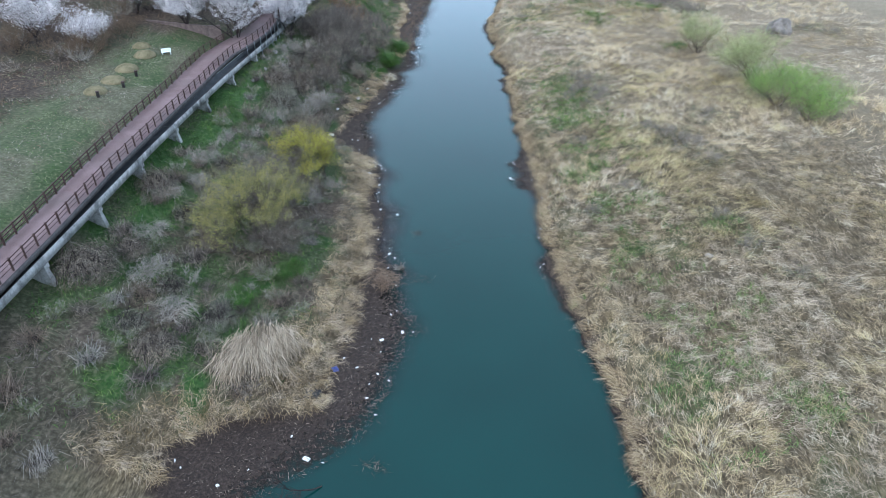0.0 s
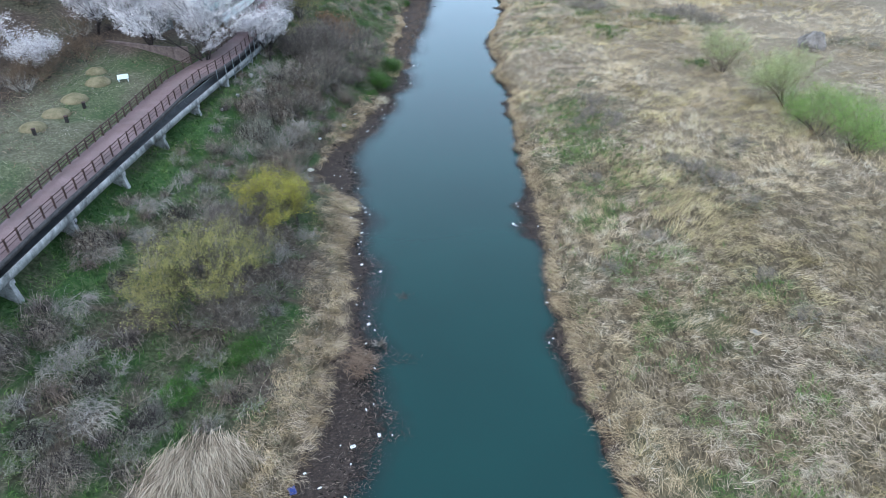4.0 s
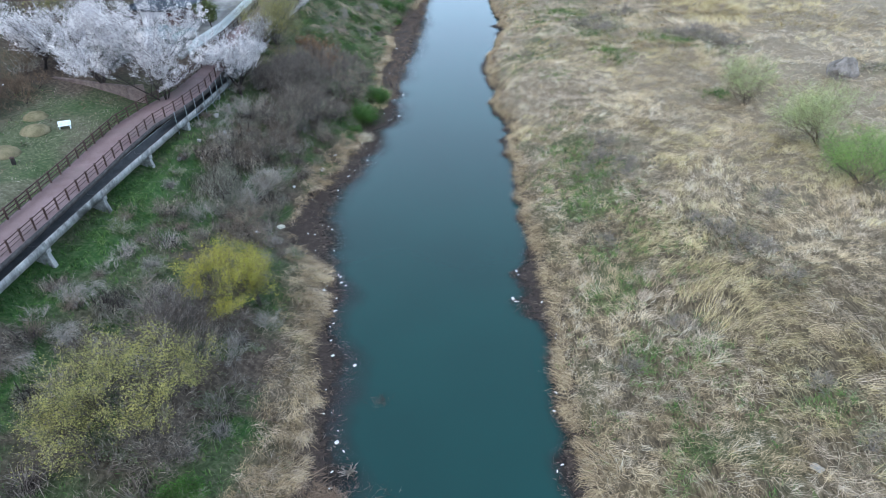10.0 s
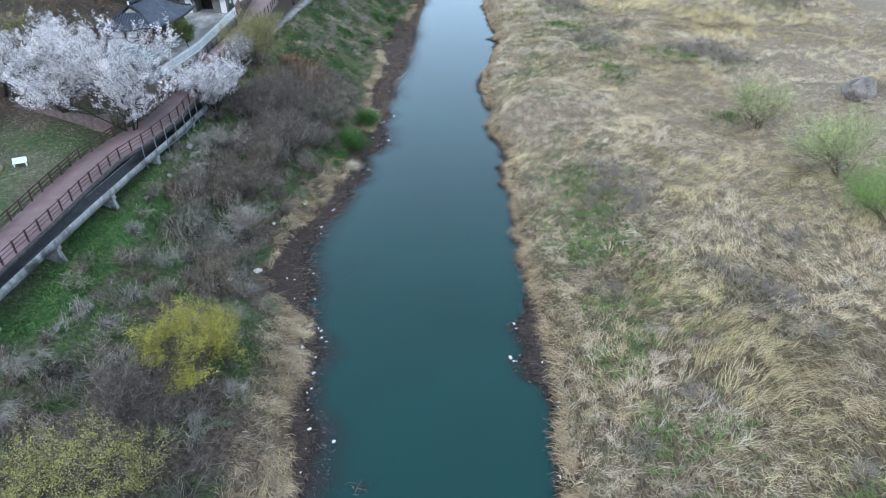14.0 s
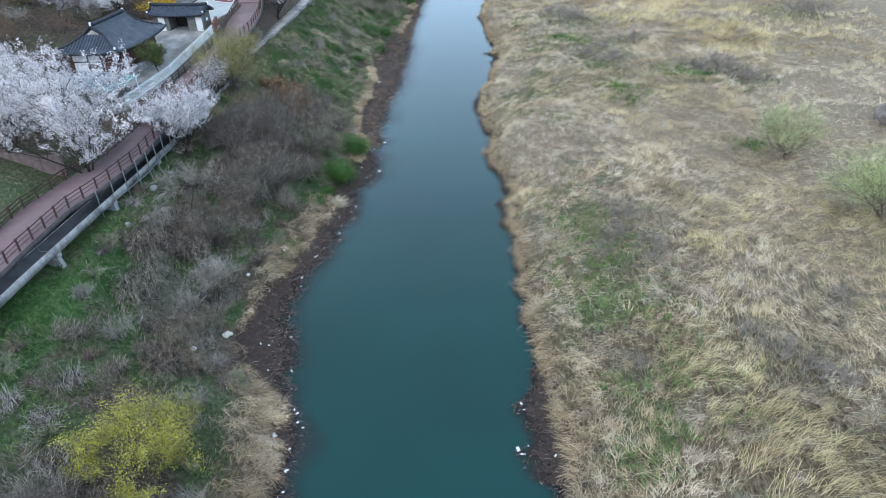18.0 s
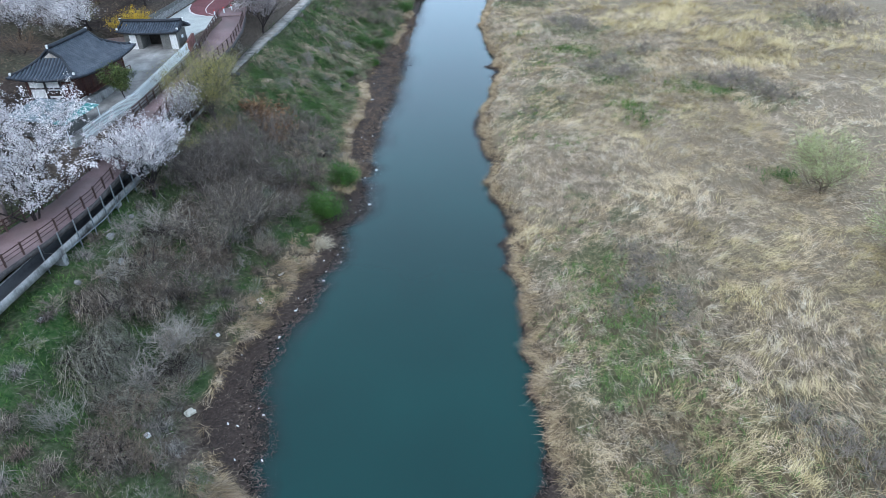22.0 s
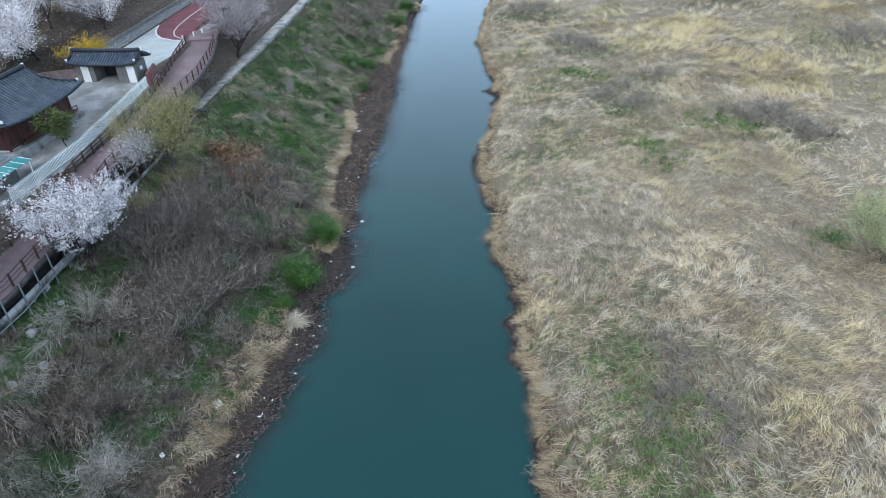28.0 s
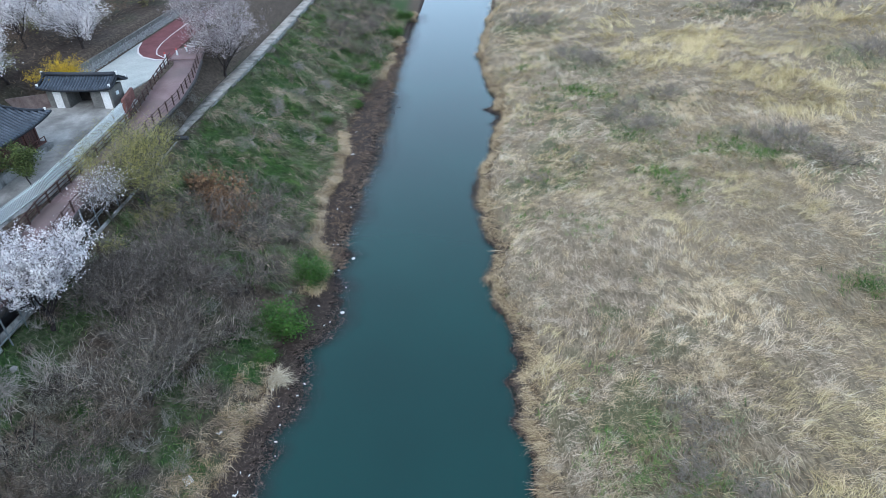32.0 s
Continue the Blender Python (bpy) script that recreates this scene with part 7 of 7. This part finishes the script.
# flattened brown reeds and gravel litter on the shallow far shore
y_ = rg.uniform(132, 215, 2600)
x_ = shore_left(y_) + (rg.random(2600) * 1.1 - 0.15) * np.maximum(np.interp(y_, MUD_Y, MUD_X) - shore_left(y_), 0.6)
grass_object("shore_litter", "flattened dark brown reeds on the shallow shore", litter_brown, [clumps(x_, y_, rg.uniform(0, 6.3, 2600), 4, 0.3, 0.6, 0.03, rg.uniform(0.0, 0.2, 2600), 0.7, 0.3, np.maximum(0.06 - ground_z(x_, y_), 0), 0.45, 0.05)])
# a sodden heap of torn reeds and roots off the near shore
grass_object("root_heap", "sodden brown heap of torn reeds off the shore", litter_brown, [clumps(-10.0 + rg.normal(0, 0.6, 70), 56.2 + rg.normal(0, 0.9, 70), rg.normal(-0.7, 0.7, 70), 9, 0.2, 0.95, 0.016, rg.uniform(0.0, 0.4, 70), 0.5, 0.6, 1.35, 0.6, 0.4, 0.4)])
# thin rough turf on the terrace
for nm, lab, mat_, cnt, sd in (("terrace_grass", "thin grey green turf on the terrace", weeds, 5200, 66), ("terrace_straw", "dry bleached turf patches on the terrace", stalk_grey, 2600, 67)):
    x_, y_ = rg.uniform(-60, -40.3, cnt), rg.uniform(40, 103, cnt)
    k_ = rg.random(cnt) < smooth(0.35, 0.6, vnoise(x_, y_, 3.5, sd))
    x_, y_ = x_[k_], y_[k_]
    grass_object(nm, lab, mat_, [clumps(x_, y_, rg.uniform(0, 6.3, len(x_)), 4, 0.22, 0.28, 0.017, rg.uniform(0.1, 0.9, len(x_)), 1.2, 0.5, 0.0, 0.4 + 0.3 * vnoise(x_, y_, 1.5, sd), 0.04)])
# weeds and vines along the land side of the walkway rail
y_ = rg.uniform(42, 99, 700)
k_ = rg.random(700) < smooth(0.35, 0.6, vnoise(y_, 0 * y_, 3, 68))
y_ = y_[k_]
grass_object("rail_weeds", "grey green weeds along the walkway edge", weeds, [clumps(np.interp(y_, DECK_Y, DECK_L) - 0.55 + rg.normal(0, 0.2, len(y_)), y_, rg.uniform(0, 6.3, len(y_)), 9, 0.2, 0.6, 0.017, rg.uniform(0.3, 1.2, len(y_)), 0.9, 0.6, 0.0, 0.4)])
# hillside scrub behind the houses
x_, y_ = rg.uniform(-80, -41, 6500), rg.uniform(60, 225, 6500)
k_ = (rg.random(6500) < np.where(x_ < -50, 0.9, 0.12)) & ~((y_ > 110) & (y_ < 190) & (x_ > -51.5))
x_, y_ = x_[k_], y_[k_]
grass_object("hill_scrub", "brown leaf litter and dry scrub on the hillside", litter_brown, [clumps(x_, y_, rg.uniform(0, 6.3, len(x_)), 4, 0.4, 0.7, 0.03, rg.uniform(0.0, 0.8, len(x_)), 0.9, 0.5, 0.0, 0.2 + 0.5 * vnoise(x_, y_, 3, 70))])
